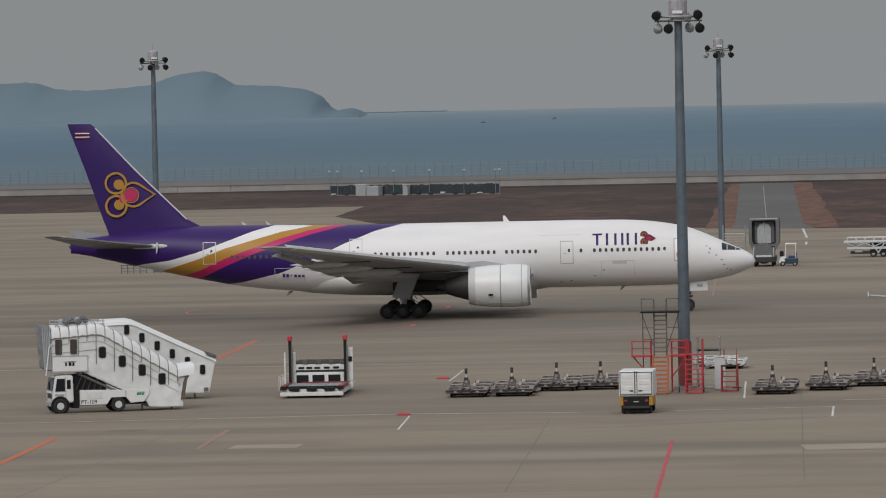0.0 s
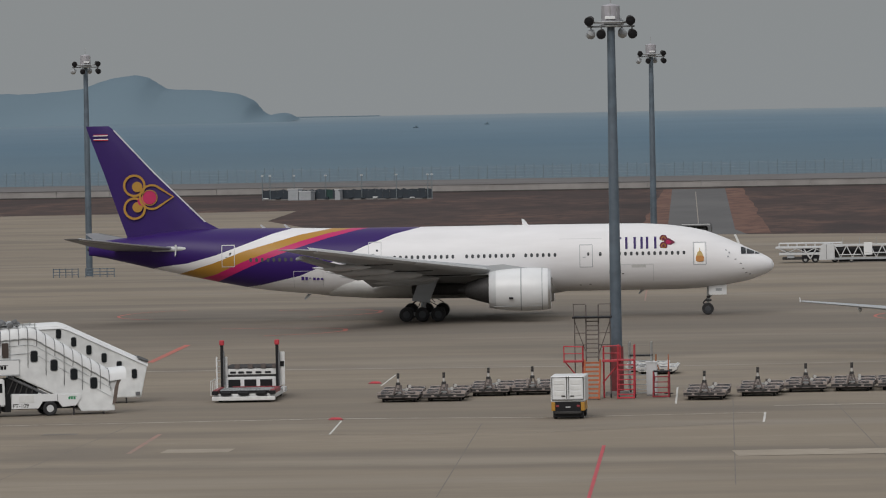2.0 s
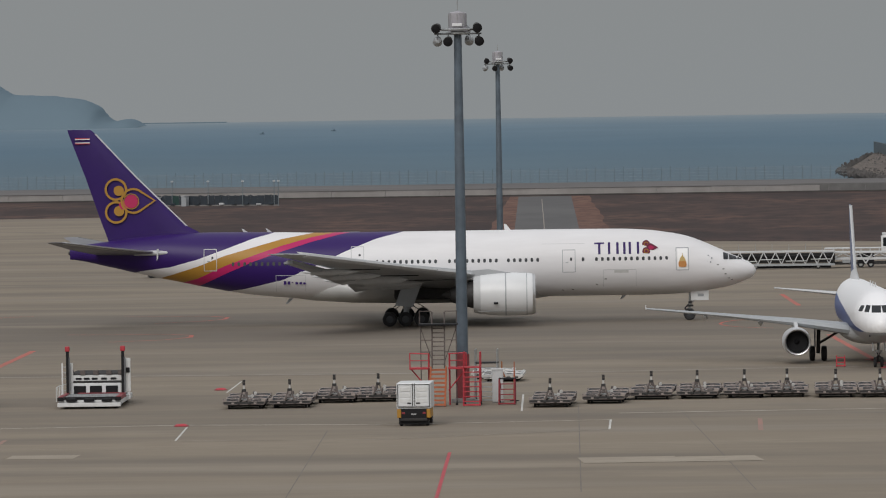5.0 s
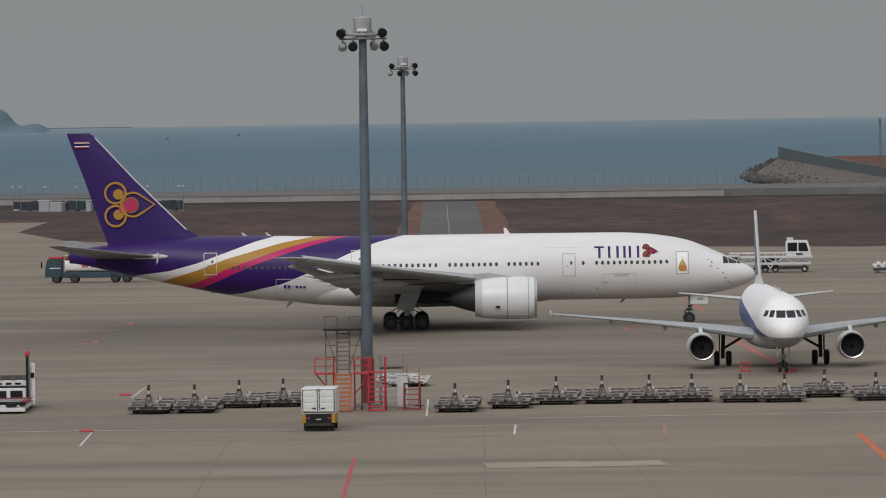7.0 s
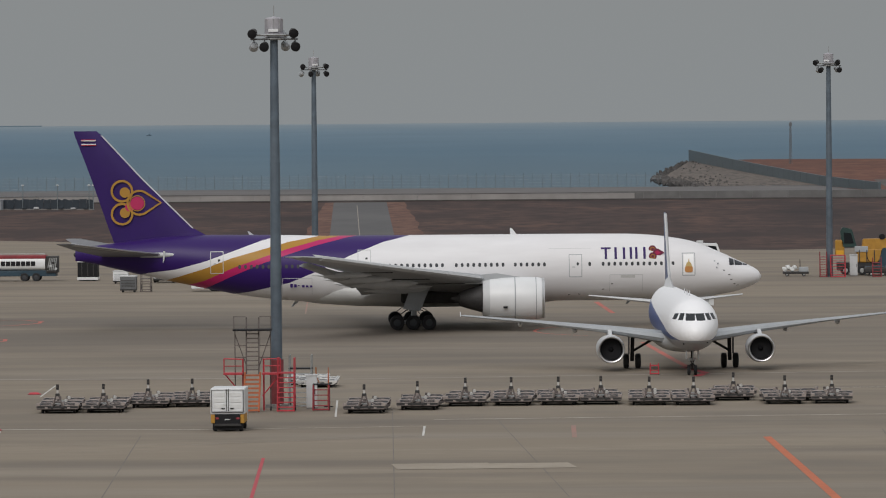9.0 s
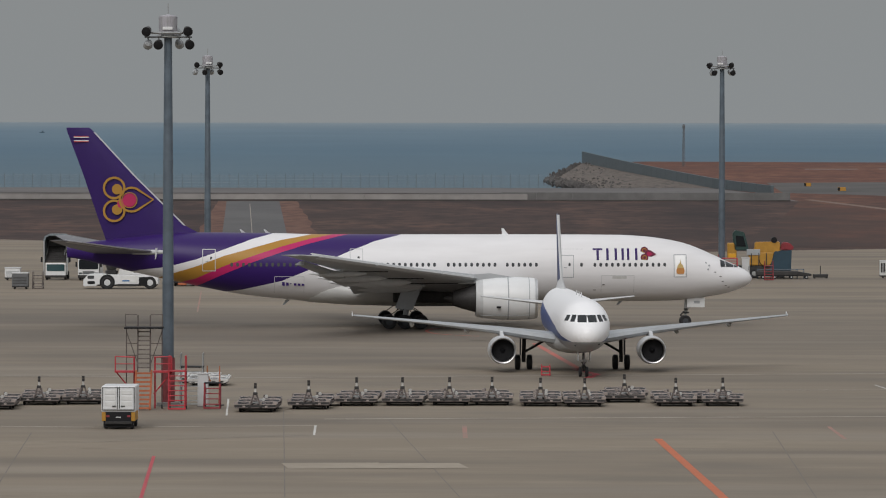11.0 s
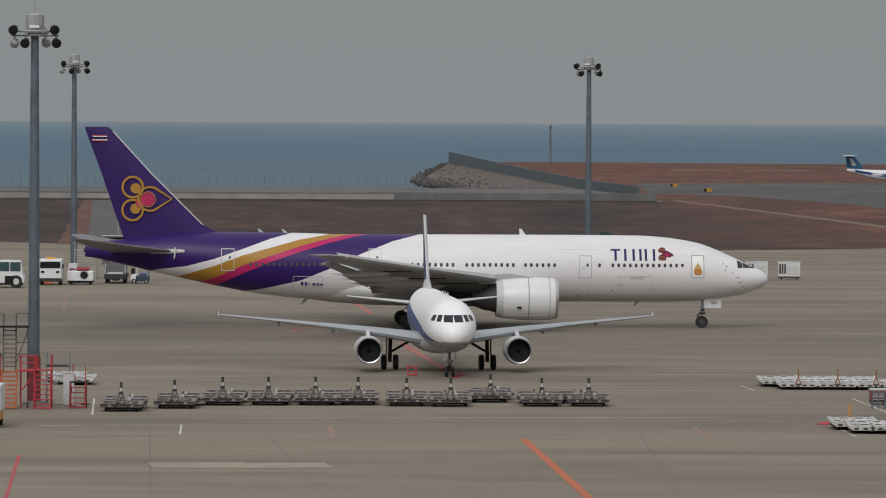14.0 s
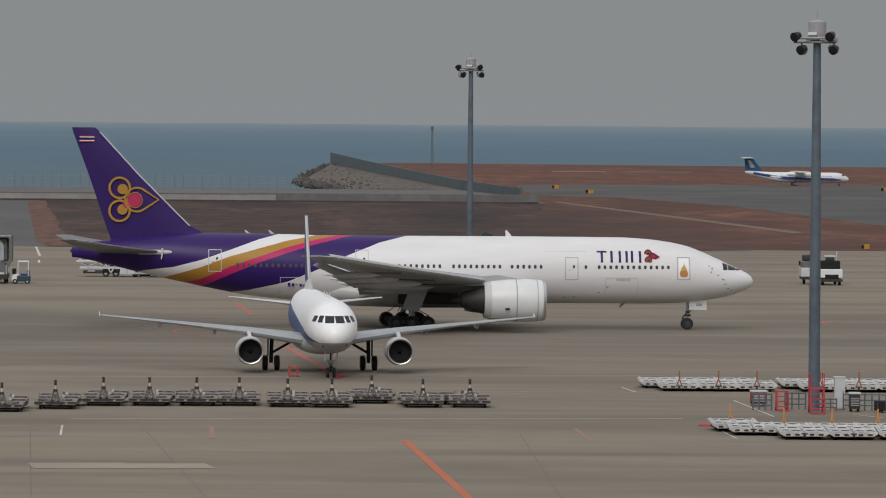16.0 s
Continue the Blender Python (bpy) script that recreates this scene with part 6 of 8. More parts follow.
def dolly(name="pallet_dolly"):
    d = thing(name, pose(0, 0, 0), "worn dark steel pallet dolly with its towbar raised", "dolly", "row of pallet dollies")
    for sx in (-1, 1):
        part("side_beam", bx(sx * 1.36 - 0.06, sx * 1.36 + 0.06, 0, 3.2, 0.34, 0.50), worn_frame, d)
        part("corner_stop", bx(sx * 1.3 - 0.14, sx * 1.3 + 0.14, 0.0, 0.14, 0.50, 0.70, 0.02), pale_worn, d)
        part("corner_stop", bx(sx * 1.3 - 0.14, sx * 1.3 + 0.14, 3.06, 3.2, 0.50, 0.74, 0.02), worn_frame, d)
        part("diagonal", tb((sx * 1.3, 0.05, 0.45), (sx * 0.2, 1.6, 0.60), 0.05), pale_worn, d)
        part("diagonal", tb((sx * 1.3, 3.1, 0.45), (sx * 0.2, 1.6, 0.62), 0.05), dark_steel, d)
        for y, z, k in ((0.80, 0.55, 0.09), (2.42, 0.63, 0.09)):
            tray = part("tray", dish(sx * 0.84, y, 0.56, 0.70, z, k), tray_dark, d, "dark pressed steel tray")
            part("rim", tray_rim(sx * 0.84, y, 0.57, 0.71, z + 0.035, 0.032, k), pale_worn, tray, "pale worn rim")
            part("tray_boss", lathe([(0, 0.2), (0.07, 0.17), (0.08, 0.02)], "z", 12, True), worn_frame, tray, at=(sx * 0.84, y, z + 0.01))
            part("tray_slot", bx(-0.30, 0.30, -0.06, 0.06, 0.0, 0.05, 0.01), black, tray, at=(sx * 0.84, y - 0.35, z - 0.02))
        part("hinge_lug", bx(sx * 0.32 - 0.1, sx * 0.32 + 0.1, 0.2, 0.5, 0.55, 0.72, 0.03), pale_worn, d)
        part("hinge_lug", bx(sx * 0.26 - 0.08, sx * 0.26 + 0.08, 2.7, 2.95, 0.6, 0.86, 0.03), worn_frame, d)
        part("cheek_plate", lathe([(0, 0.12), (0.05, 0.10), (0.06, 0.02)], "y", 12, True), scuffed if sx > 0 else pale_worn, d, "pale round plate", at=pose(sx * 0.40, 1.62, 0.80, 0, 0, 180))
        part("plate_stalk", tb((sx * 0.40, 1.62, 0.5), (sx * 0.40, 1.62, 0.80), 0.03), dark_steel, d)
        part("lug", bx(sx * 0.75 - 0.09, sx * 0.75 + 0.09, -0.06, 0.02, 0.3, 0.46, 0.01), pale_worn, d)
        for y in (0.55, 2.65):
            wheel(d, (sx * 1.05, y, 0.2), 0.2, 0.16, axis="x", hub=dark_steel)
    part("deck_pan", bx(-1.33, 1.33, 0.1, 3.1, 0.28, 0.36), black, d, "dark pan under the trays")
    for y in (0.04, 1.6, 3.1):
        part("cross_beam", bx(-1.36, 1.36, y - 0.05, y + 0.05, 0.36, 0.50), dark_steel, d)
    part("spine", bx(-0.14, 0.14, 0.0, 3.2, 0.36, 0.56, 0.02), worn_frame, d)
    part("front_rim", tb((-1.36, -0.03, 0.32), (1.36, -0.03, 0.32), 0.04), worn_frame, d)
    part("turntable", lathe([(0.55, 0.34), (0.64, 0.34), (0.64, 0.24), (0.55, 0.24)], "z", 20), steel, d, at=(0, 1.6, 0))
    part("axle", tb((-1.05, 0.55, 0.2), (1.05, 0.55, 0.2), 0.05), dark_steel, d)
    part("axle", tb((-1.05, 2.65, 0.2), (1.05, 2.65, 0.2), 0.05), dark_steel, d)
    return d


def raise_towbar(d, lean=0.0):
    for sx in (-1, 1):
        part("towbar_arm", tb((sx * 0.36, -0.05, 0.4), (sx * 0.08 + lean * 0.4, 0.08, 1.28), 0.055), worn_frame, d, "worn towbar arm")
        part("arm_foot", bx(sx * 0.36 - 0.09, sx * 0.36 + 0.09, -0.12, 0.04, 0.34, 0.5, 0.02), dark_steel, d)
    part("towbar_tie", tb((-0.24, 0.0, 0.78), (0.24, 0.0, 0.78), 0.045), worn_frame, d)
    part("towbar_yoke", bx(lean * 0.4 - 0.15, lean * 0.4 + 0.15, 0.0, 0.18, 1.16, 1.36, 0.05), dark_steel, d, "dark towbar yoke")
    part("towbar_hook", tb((lean * 0.4, 0.1, 1.34), (lean * 0.8, 0.12, 1.62), 0.07), scuffed, d, "white banded towbar end")
    eye = part("towbar_eye", tb((lean * 0.8, 0.12, 1.6), (lean, 0.13, 1.96), 0.095), dark_steel, d)
    part("eye_band", tb((lean * 0.9, 0.125, 1.76), (lean * 0.95, 0.127, 1.80), 0.102), worn_frame, eye)


rear_dolly = dolly()
front_dolly = dolly()
raise_towbar(front_dolly)
spots = [(-38.8, 398.4), (-35.75, 398.8), (-33.25, 405.0), (-30.3, 405.9), (-18.1, 395.9), (-14.7, 400.0), (-11.6, 404.6), (-8.5, 405.0), (-5.3, 405.4), (-2.4, 405.8), (0.9, 404.6), (3.9, 404.2),
         (6.7, 410.2), (10.1, 405.0), (13.3, 405.4)]
rng = random.Random(11)
for i, (x, y) in enumerate(spots):
    y -= 1.8
    a, b = pose(x, y, 0.02, 0, 0, rng.uniform(-4, 4)), pose(x + rng.uniform(-0.5, 0.3), y + 4.0, 0.02, 0, 0, rng.uniform(-4, 4))
    if i == 0:
        front_dolly.matrix_basis, rear_dolly.matrix_basis = a, b
        rear_dolly["label"] = "worn dark steel pallet dolly coupled behind another"
    else:
        copy_thing(front_dolly, a), copy_thing(rear_dolly, b)


def oval_plate(cx, cy, rx, ry, z0, z1, n=14):
    bm = bmesh.new()
    a = [bm.verts.new((cx + rx * math.cos(2 * math.pi * i / n), cy + ry * math.sin(2 * math.pi * i / n), z0)) for i in range(n)]
    b = [bm.verts.new((v.co.x, v.co.y, z1)) for v in a]
    bm.faces.new(a[::-1]), bm.faces.new(b)
    for i in range(n):
        bm.faces.new((a[i], a[(i + 1) % n], b[(i + 1) % n], b[i]))
    return bm


def white_dolly():
    """Its deck rises a little towards the back; dark hand holes pierce it."""
    d = thing("white_pallet_dolly", pose(0, 0, 0), "white painted pallet dolly with slotted deck and low wheels", "dolly", "white pallet dollies")
    w, dp, rise = 1.5, 3.9, pose(0, 0, 0, 2.6)
    edge = [(-w + 0.25, 0.22), (w - 0.25, 0.22), (w, 0.36), (w - 0.1, 0.45), (-w + 0.1, 0.45), (-w, 0.36)]
    part("front_plate", prism(edge, 0, 0.08, 0.015), scuffed, d)
    part("back_plate", prism([(x, z + (0.17 if z > 0.3 else 0.05)) for x, z in edge], dp - 0.06, dp + 0.02, 0.015), scuffed, d)
    for sx in (-1, 1):
        part("side_plate", bx(sx * (w - 0.05) - 0.06, sx * (w - 0.05) + 0.06, 0.08, dp - 0.08, 0.34, 0.50, 0.02), scuffed, d, at=rise)
        part("deck_plate", bx(sx * 0.74 - 0.70, sx * 0.74 + 0.70, 0.1, dp - 0.1, 0.40, 0.48, 0.01), scuffed, d, at=rise)
        for x, y, rx, ry in ((0.44, 0.95, 0.30, 0.55), (1.08, 1.15, 0.22, 0.5), (0.50, 2.80, 0.32, 0.6), (1.12, 2.65, 0.2, 0.55)):
            hole = part("deck_hole", oval_plate(sx * x, y, rx, ry, 0.478, 0.487), dark_steel, d, "dark deck hole", at=rise)
            part("hole_rim", tray_rim(sx * x, y, rx + 0.04, ry + 0.05, 0.50, 0.03), light_grey, hole)
        part("cross_rib", bx(sx * 0.74 - 0.68, sx * 0.74 + 0.68, 1.80, 2.0, 0.48, 0.56, 0.03), scuffed, d, at=rise)
        for x, rx in ((0.45, 0.30), (1.02, 0.32)):
            part("front_hole", rounded(sx * x, 0.33, rx, 0.13, 0.06, -0.006, 0.02), dark_steel, d)
        part("scuff", bx(sx * 0.74 - 0.4, sx * 0.74 - 0.05, 0.12, 0.3, 0.45, 0.492), pale_worn, d, "rusty worn patch", at=rise)
        part("edge_roller", tb((sx * 1.36, 0.4, 0.53), (sx * 1.36, 3.5, 0.53), 0.05), light_grey, d, at=rise)
        for y in (0.6, 3.2):
            wheel(d, (sx * 1.05, y, 0.18), 0.18, 0.16, axis="x", hub=dark_steel)
            part("wheel_fork", bx(sx * 1.05 - 0.12, sx * 1.05 + 0.12, y - 0.06, y + 0.06, 0.18, 0.42 + y * 0.045), black, d)
    part("coupling", bx(-0.08, 0.08, -0.05, 0, 0.15, 0.43), dark_steel, d)
    part("coupling_arm", bx(-0.2, 0.2, -0.03, 0, 0.36, 0.43), dark_steel, d)
    part("under_pan", bx(-1.3, 1.3, 0.2, dp - 0.2, 0.16, 0.34), black, d, "dark under-frame")
    return d


def orange_bar(d, y, z, colour):
    for sx in (-1, 1):
        part("towbar", tb((sx * 0.24, y, z), (0, y, z + 0.55), 0.045), colour, d, "orange towbar folded up")
    part("towbar_eye", tb((0, y, z + 0.5), (0, y, z + 1.15), 0.055), colour, d, "orange towbar eye")


plain_one, back_bar, front_bar = white_dolly(), white_dolly(), white_dolly()
orange_bar(back_bar, 3.9, 0.4, tow_orange)
orange_bar(front_bar, -0.06, 0.35, mat("rusty_orange_paint", (0.30, 0.12, 0.05), 0.6, grain=0.3, scale=4))
row_a = [(29.35, 429.5), (32.2, 429.5), (35.0, 429.6), (39.6, 429.5), (42.4, 429.4), (45.3, 429.4), (48.2, 429.4), (-23.3, 431.5)]
row_b = [(30.05, 371.0), (32.85, 366.4), (35.9, 366.4), (39.0, 366.4), (42.1, 366.4), (45.2, 366.4)]
unused = [plain_one, back_bar, front_bar]
for (x, y), fore, aft, dx in [(q, front_bar, plain_one, -1.0) for q in row_a] + [(q, plain_one, back_bar, -0.7) for q in row_b]:
    for one, m in ((fore, pose(x, y, 0.02, 0, 0, rng.uniform(-2, 2))), (aft, pose(x + dx, y + 4.3, 0.02, 0, 0, rng.uniform(-2, 2)))):
        if one in unused:
            one.matrix_basis = m
            unused.remove(one)
        else:
            copy_thing(one, m)


# ---- steps and frames round the mast feet ----
def ladder_stand(m, label, w, d, h, colour, rails=1.0, deck=black, bracing=True, step=0.3):
    s = thing("step_stand", m, label, "step stand", "maintenance stands")
    for sx in (-1, 1):
        for y in (0.0, d):
            part("post", tb((sx * w / 2, y, 0), (sx * w / 2, y, h + rails), 0.035), colour, s)
        part("stringer", tb((sx * w / 2, -0.6 * min(1, h / 2), 0.05), (sx * w / 2, 0.05, h), 0.05), colour, s)
        if rails:
            part("guard_rail", tb((sx * w / 2, 0, h + rails), (sx * w / 2, d, h + rails), 0.03), colour, s)
        if bracing:
            part("brace", tb((sx * w / 2, 0, 0.2), (sx * w / 2, d, h * 0.6), 0.03), colour, s)
            part("brace", tb((sx * w / 2, d, 0.2), (sx * w / 2, 0, h * 0.6), 0.03), colour, s)
    n = int(h / step)
    for k in range(1, n):
        f = k / n
        part("step", bx(-w / 2, w / 2, -0.6 * min(1, h / 2) * (1 - f) - 0.12, -0.6 * min(1, h / 2) * (1 - f) + 0.12, h * f - 0.03, h * f + 0.03), colour, s)
    part("deck", bx(-w / 2 - 0.05, w / 2 + 0.05, 0, d, h - 0.05, h + 0.03, 0.01), deck, s)
    part("base_rail", bx(-w / 2 - 0.05, w / 2 + 0.05, -0.65 * min(1, h / 2), -0.55 * min(1, h / 2), 0.05, 0.15), colour, s)
    for sx in (-1, 1):
        wheel(s, (sx * w / 2, d, 0.12), 0.12, 0.08, axis="x", hub=dark_steel)
    return s


def tall_tower():
    s = thing("access_tower", pose(-25.8, 397.0, 0.02), "tall access tower with red lower stairs and grey upper ladder", "access tower")
    for sx in (-1, 1):
        part("stair_side", tb((sx * 0.52, -0.3, 0.05), (sx * 0.52, 1.6, 2.6), 0.07), orange, s, "orange-red stair side")
        part("tower_post", tb((sx * 0.42, 1.6, 2.5), (sx * 0.42, 2.0, 6.3), 0.05), worn_frame, s, "grey upper post")
        part("outer_post", tb((sx * 1.2, 2.0, 0.05), (sx * 1.2, 2.0, 5.4), 0.035), worn_frame, s)
        part("red_post", tb((sx * 0.7, 2.4, 0.0), (sx * 0.7, 2.4, 3.5), 0.06), bright_red, s)
        part("side_platform", bx(min(sx * 0.65, sx * 1.95), max(sx * 0.65, sx * 1.95), 1.2, 2.6, 2.45, 2.58, 0.02), bright_red, s, "red side platform")
        part("platform_rail", tb((sx * 1.9, 1.25, 2.55), (sx * 1.9, 1.25, 3.55), 0.04), bright_red, s)
        part("platform_rail", tb((sx * 0.7, 1.25, 3.5), (sx * 1.9, 1.25, 3.55), 0.04), bright_red, s)
        part("platform_rail", tb((sx * 0.7, 1.25, 3.05), (sx * 1.9, 1.25, 3.05), 0.03), bright_red, s)
        part("strut", tb((sx * 0.65, 1.8, 1.0), (sx * 1.85, 1.8, 2.45), 0.045), bright_red, s)
        part("upper_rail", tb((sx * 1.25, 1.8, 5.5), (sx * 1.25, 1.8, 6.4), 0.03), worn_frame, s)
        part("upper_rail", tb((sx * 0.45, 1.8, 6.35), (sx * 1.25, 1.8, 6.35), 0.03), worn_frame, s)
        part("cross_brace", tb((sx * 0.42, 2.0, 3.0), (sx * 1.2, 2.0, 5.2), 0.03), worn_frame, s)
        for z in (3.6, 4.4):
            part("girt", tb((sx * 0.42, 1.9, z), (sx * 1.2, 2.0, z), 0.03), worn_frame, s)
    for k in range(9):
        f = (k + 0.5) / 9
        part("tread", bx(-0.52, 0.52, -0.3 + 1.9 * f - 0.14, -0.3 + 1.9 * f + 0.14, 2.55 * f - 0.06, 2.55 * f + 0.06), orange, s, "orange-red stair tread")
    for k in range(9):
        part("rung", bx(-0.42, 0.42, 1.62 + 0.04 * k, 1.70 + 0.04 * k, 2.75 + 0.3 * k, 2.82 + 0.3 * k), worn_frame, s)
    part("top_deck", bx(-1.3, 1.3, 1.2, 2.6, 5.40, 5.52, 0.02), black, s, "black top deck")
    for sx in (-1, 1):
        wheel(s, (sx * 1.2, 2.0, 0.15), 0.15, 0.1, axis="x", hub=dark_steel)


tall_tower()
ladder_stand(pose(-23.5, 397.6, 0.02), "red tubular step stand beside a mast foot", 1.1, 1.3, 2.6, bright_red, 1.0, bright_red)
ladder_stand(pose(-22.9, 404.0, 0.02), "grey steel step stand with a black deck", 1.5, 1.5, 2.6, steel, 0.9, black)
ladder_stand(pose(-21.2, 398.7, 0.02), "low dark red step stand with a black top", 1.05, 1.0, 1.75, red, 0.0, black)
ladder_stand(pose(34.5, 402.0, 0.02), "low bright red step stand on the apron", 0.75, 0.8, 1.35, bright_red, 0.0, bright_red)
ladder_stand(pose(36.55, 398.5, 0.02), "tall red A-frame stand before a mast foot", 0.9, 1.2, 1.7, bright_red, 1.0, bright_red)
ladder_stand(pose(24.0, 703.0, 0.02), "red steel step stand at a mast foot", 1.7, 2.0, 2.6, bright_red, 0.0, bright_red, step=0.3)
ladder_stand(pose(22.3, 704.0, 0.02), "slender red step stand behind a mast foot", 0.8, 1.4, 2.4, red, 0.6, red)
ladder_stand(pose(28.6, 703.0, 0.02), "small red step stand on the apron", 1.0, 1.2, 1.7, red, 0.6, red)
ladder_stand(pose(1.4, 449.2, 0.02), "small red step stand by a parked airliner", 0.62, 0.6, 0.7, bright_red, 0.15, bright_red)
ladder_stand(pose(-54.9, 664.0, 0.02), "rusty steel step stand on the far apron", 1.1, 1.6, 1.5, worn_frame, 0.4, worn_frame)
ladder_stand(pose(-36.4, 700.0, 0.02), "tall grey lattice work stand by a mast", 2.6, 2.0, 3.4, steel, 1.0, steel)


def pylon_marker(x, y, h=1.6):
    c = thing("orange_pylon", pose(x, y, 0.02), "thin orange upright marker on the apron", "marker")
    part("stem", tb((0, 0, 0.05), (0, 0, h), 0.09, 0.03), orange, c)
    part("base", bx(-0.3, 0.3, -0.3, 0.3, 0, 0.06, 0.02), black, c)


pylon_marker(-20.95, 403.5, 2.7)


def cabinet(x, y, w, d, h, label, material=light_grey):
    c = thing("power_cabinet", pose(x, y, 0.02), label, "cabinet")
    part("body", bx(-w / 2, w / 2, 0, d, 0.1, h, 0.03), material, c)
    part("roof", bx(-w / 2 - 0.05, w / 2 + 0.05, -0.05, d + 0.05, h, h + 0.08, 0.01), light_grey, c)
    part("plinth", bx(-w / 2, w / 2, 0, d, 0, 0.1), wall_conc, c)
    part("door", bx(-w / 2 + 0.06, w / 2 - 0.06, -0.02, 0, 0.2, h - 0.1, 0.01), material, c)
    part("handle", bx(w / 2 - 0.16, w / 2 - 0.12, -0.05, -0.02, h * 0.45, h * 0.6), dark_steel, c)


cabinet(-21.95, 400.8, 0.72, 0.6, 2.25, "tall pale grey power cabinet by a mast")
cabinet(38.6, 404.0, 0.72, 0.6, 2.2, "tall pale grey power cabinet by a mast")
cabinet(26.0, 707, 0.9, 0.8, 2.5, "tall pale grey power cabinet by a far mast")


def rail_fence(x, y, w, h, label, rz=0, n=5):
    f = thing("guard_railing", pose(x, y, 0.02, 0, 0, rz), label, "railing")
    for k in range(n):
        part("post", bx(w * k / (n - 1) - 0.05, w * k / (n - 1) + 0.05, -0.05, 0.05, 0, h, 0.01), pole_blue, f)
    for z in (h * 0.3, h * 0.6, h * 0.92):
        part("rail", tb((0, 0, z), (w, 0, z), 0.045), pole_blue, f)


rail_fence(32.6, 403.2, 1.3, 1.2, "short grey steel guard railing", -20, 4)
rail_fence(34.9, 404.5, 1.4, 1.2, "short grey steel guard railing", 0, 4)
rail_fence(38.8, 403.5, 3.4, 1.2, "long grey steel guard railing by a mast", -8, 8)
rail_fence(37.0, 402.2, 1.2, 0.9, "low grey steel guard railing", 0, 4)
rail_fence(-109.5, 700, 3.0, 1.1, "grey steel barrier on the far apron", 0, 5)
rail_fence(-105.6, 700, 3.4, 1.1, "grey steel barrier on the far apron", 3, 5)
rail_fence(27.5, 709, 5.5, 1.2, "grey steel barrier beside a yellow machine", 0, 8)


def cart_box(x, y, w, d, h, label, body, name="equipment_box"):
    c = thing(name, pose(x, y, 0.02), label, "equipment")
    part("body", bx(-w / 2, w / 2, 0, d, 0.35, h, 0.05), body, c)
    part("top", bx(-w / 2 - 0.04, w / 2 + 0.04, -0.04, d + 0.04, h, h + 0.12, 0.02), light_grey, c)
    part("base", bx(-w / 2, w / 2, 0.0, d, 0.2, 0.35), dark_steel, c)
    for k in range(5):
        part("louvre", bx(-w * 0.42, w * 0.42, -0.03, 0, h * 0.35 + k * h * 0.1, h * 0.35 + k * h * 0.1 + 0.05), dark_steel if body is shade_grey else grey_paint, c)
    for sx in (-1, 1):
        for yy in (0.3, d - 0.3):
            wheel(c, (sx * w * 0.36, yy, 0.2), 0.2, 0.14, axis="x", hub=dark_steel)
    return c


for x in (43.6, 47.5):
    gp = cart_box(x, 712, 2.6, 1.6, 2.0, "white ground power box on wheels with dark louvres", dirty_white)
    for k in range(3):
        part("dark_louvre", bx(-1.22 + k * 0.3, -1.02 + k * 0.3, -0.05, 0, 0.7, 1.85, 0.01), dark_steel, gp)
cart_box(33.4, 408.0, 1.1, 1.0, 1.0, "low red and black equipment cart", red)
cart_box(39.4, 401.5, 0.7, 0.9, 1.2, "small dark equipment cart by a railing", dark_steel)
g_ = thing("gear_pallet", pose(17.6, 708, 0.02), "low dark pallet trailer with a white bundled cover", "trailer")
part("bed", bx(0, 3.1, 0, 1.8, 0.28, 0.55, 0.06), dark_steel, g_)
part("side_box", bx(1.9, 3.05, 0.1, 1.5, 0.55, 1.1, 0.08), grey_paint, g_)
part("post", tb((2.05, 0.4, 0.5), (2.05, 0.4, 2.0), 0.05), dark_steel, g_)
lump = random.Random(2)
for k in range(4):
    bm = bmesh.new()
    bmesh.ops.create_icosphere(bm, subdivisions=2, radius=0.36)
    for v in bm.verts:
        v.co *= 0.8 + 0.5 * noise.noise(v.co * 3 + Vector((k * 3, 1, 0)))
    part("white_bundle", bm, dirty_white, g_, "crumpled white cover", at=(0.25 + k * 0.4, 0.7, 0.85 + 0.22 * (k % 2)), smooth=True)
for x in (0.5, 2.5):
    for y in (0.1, 1.7):
        wheel(g_, (x, y, 0.2), 0.2, 0.16)
cart_box(-60.6, 697, 1.8, 1.6, 1.4, "small white equipment cart on the far apron", white)
cart_box(-56.8, 663, 1.8, 1.6, 1.75, "grey covered equipment cart on the far apron", shade_grey)
c_ = thing("black_container", pose(-65.6, 709, 0.02), "black cargo container between white frames", "container")
part("body", bx(-1.2, 1.2, 0, 2.2, 0.45, 2.25, 0.04), black, c_)
part("base", bx(-1.25, 1.25, -0.05, 2.25, 0.12, 0.45, 0.03), white, c_)
part("top", bx(-1.25, 1.25, -0.05, 2.25, 2.25, 2.6, 0.03), white, c_)
part("skid", bx(-1.0, 1.0, 0.1, 2.1, 0, 0.12), black, c_)
for k in range(3):
    part("rib", bx(-0.75 + k * 0.7, -0.65 + k * 0.7, -0.03, 0, 0.5, 2.2), dark_steel, c_)
b_ = thing("black_trough", pose(40.6, 400.6, 0.02, 0, 0, -14), "long black equipment trough on low feet", "equipment")
part("body", bx(0, 4.5, 0, 1.0, 0.15, 0.8, 0.05), black, b_)
for k in range(8):
    part("rib", bx(0.2 + k * 0.55, 0.3 + k * 0.55, -0.05, 1.05, 0.2, 0.84), dark_steel, b_)
for x in (0.4, 4.1):
    part("foot", bx(x - 0.1, x + 0.1, 0.1, 0.9, 0, 0.15), dark_steel, b_)


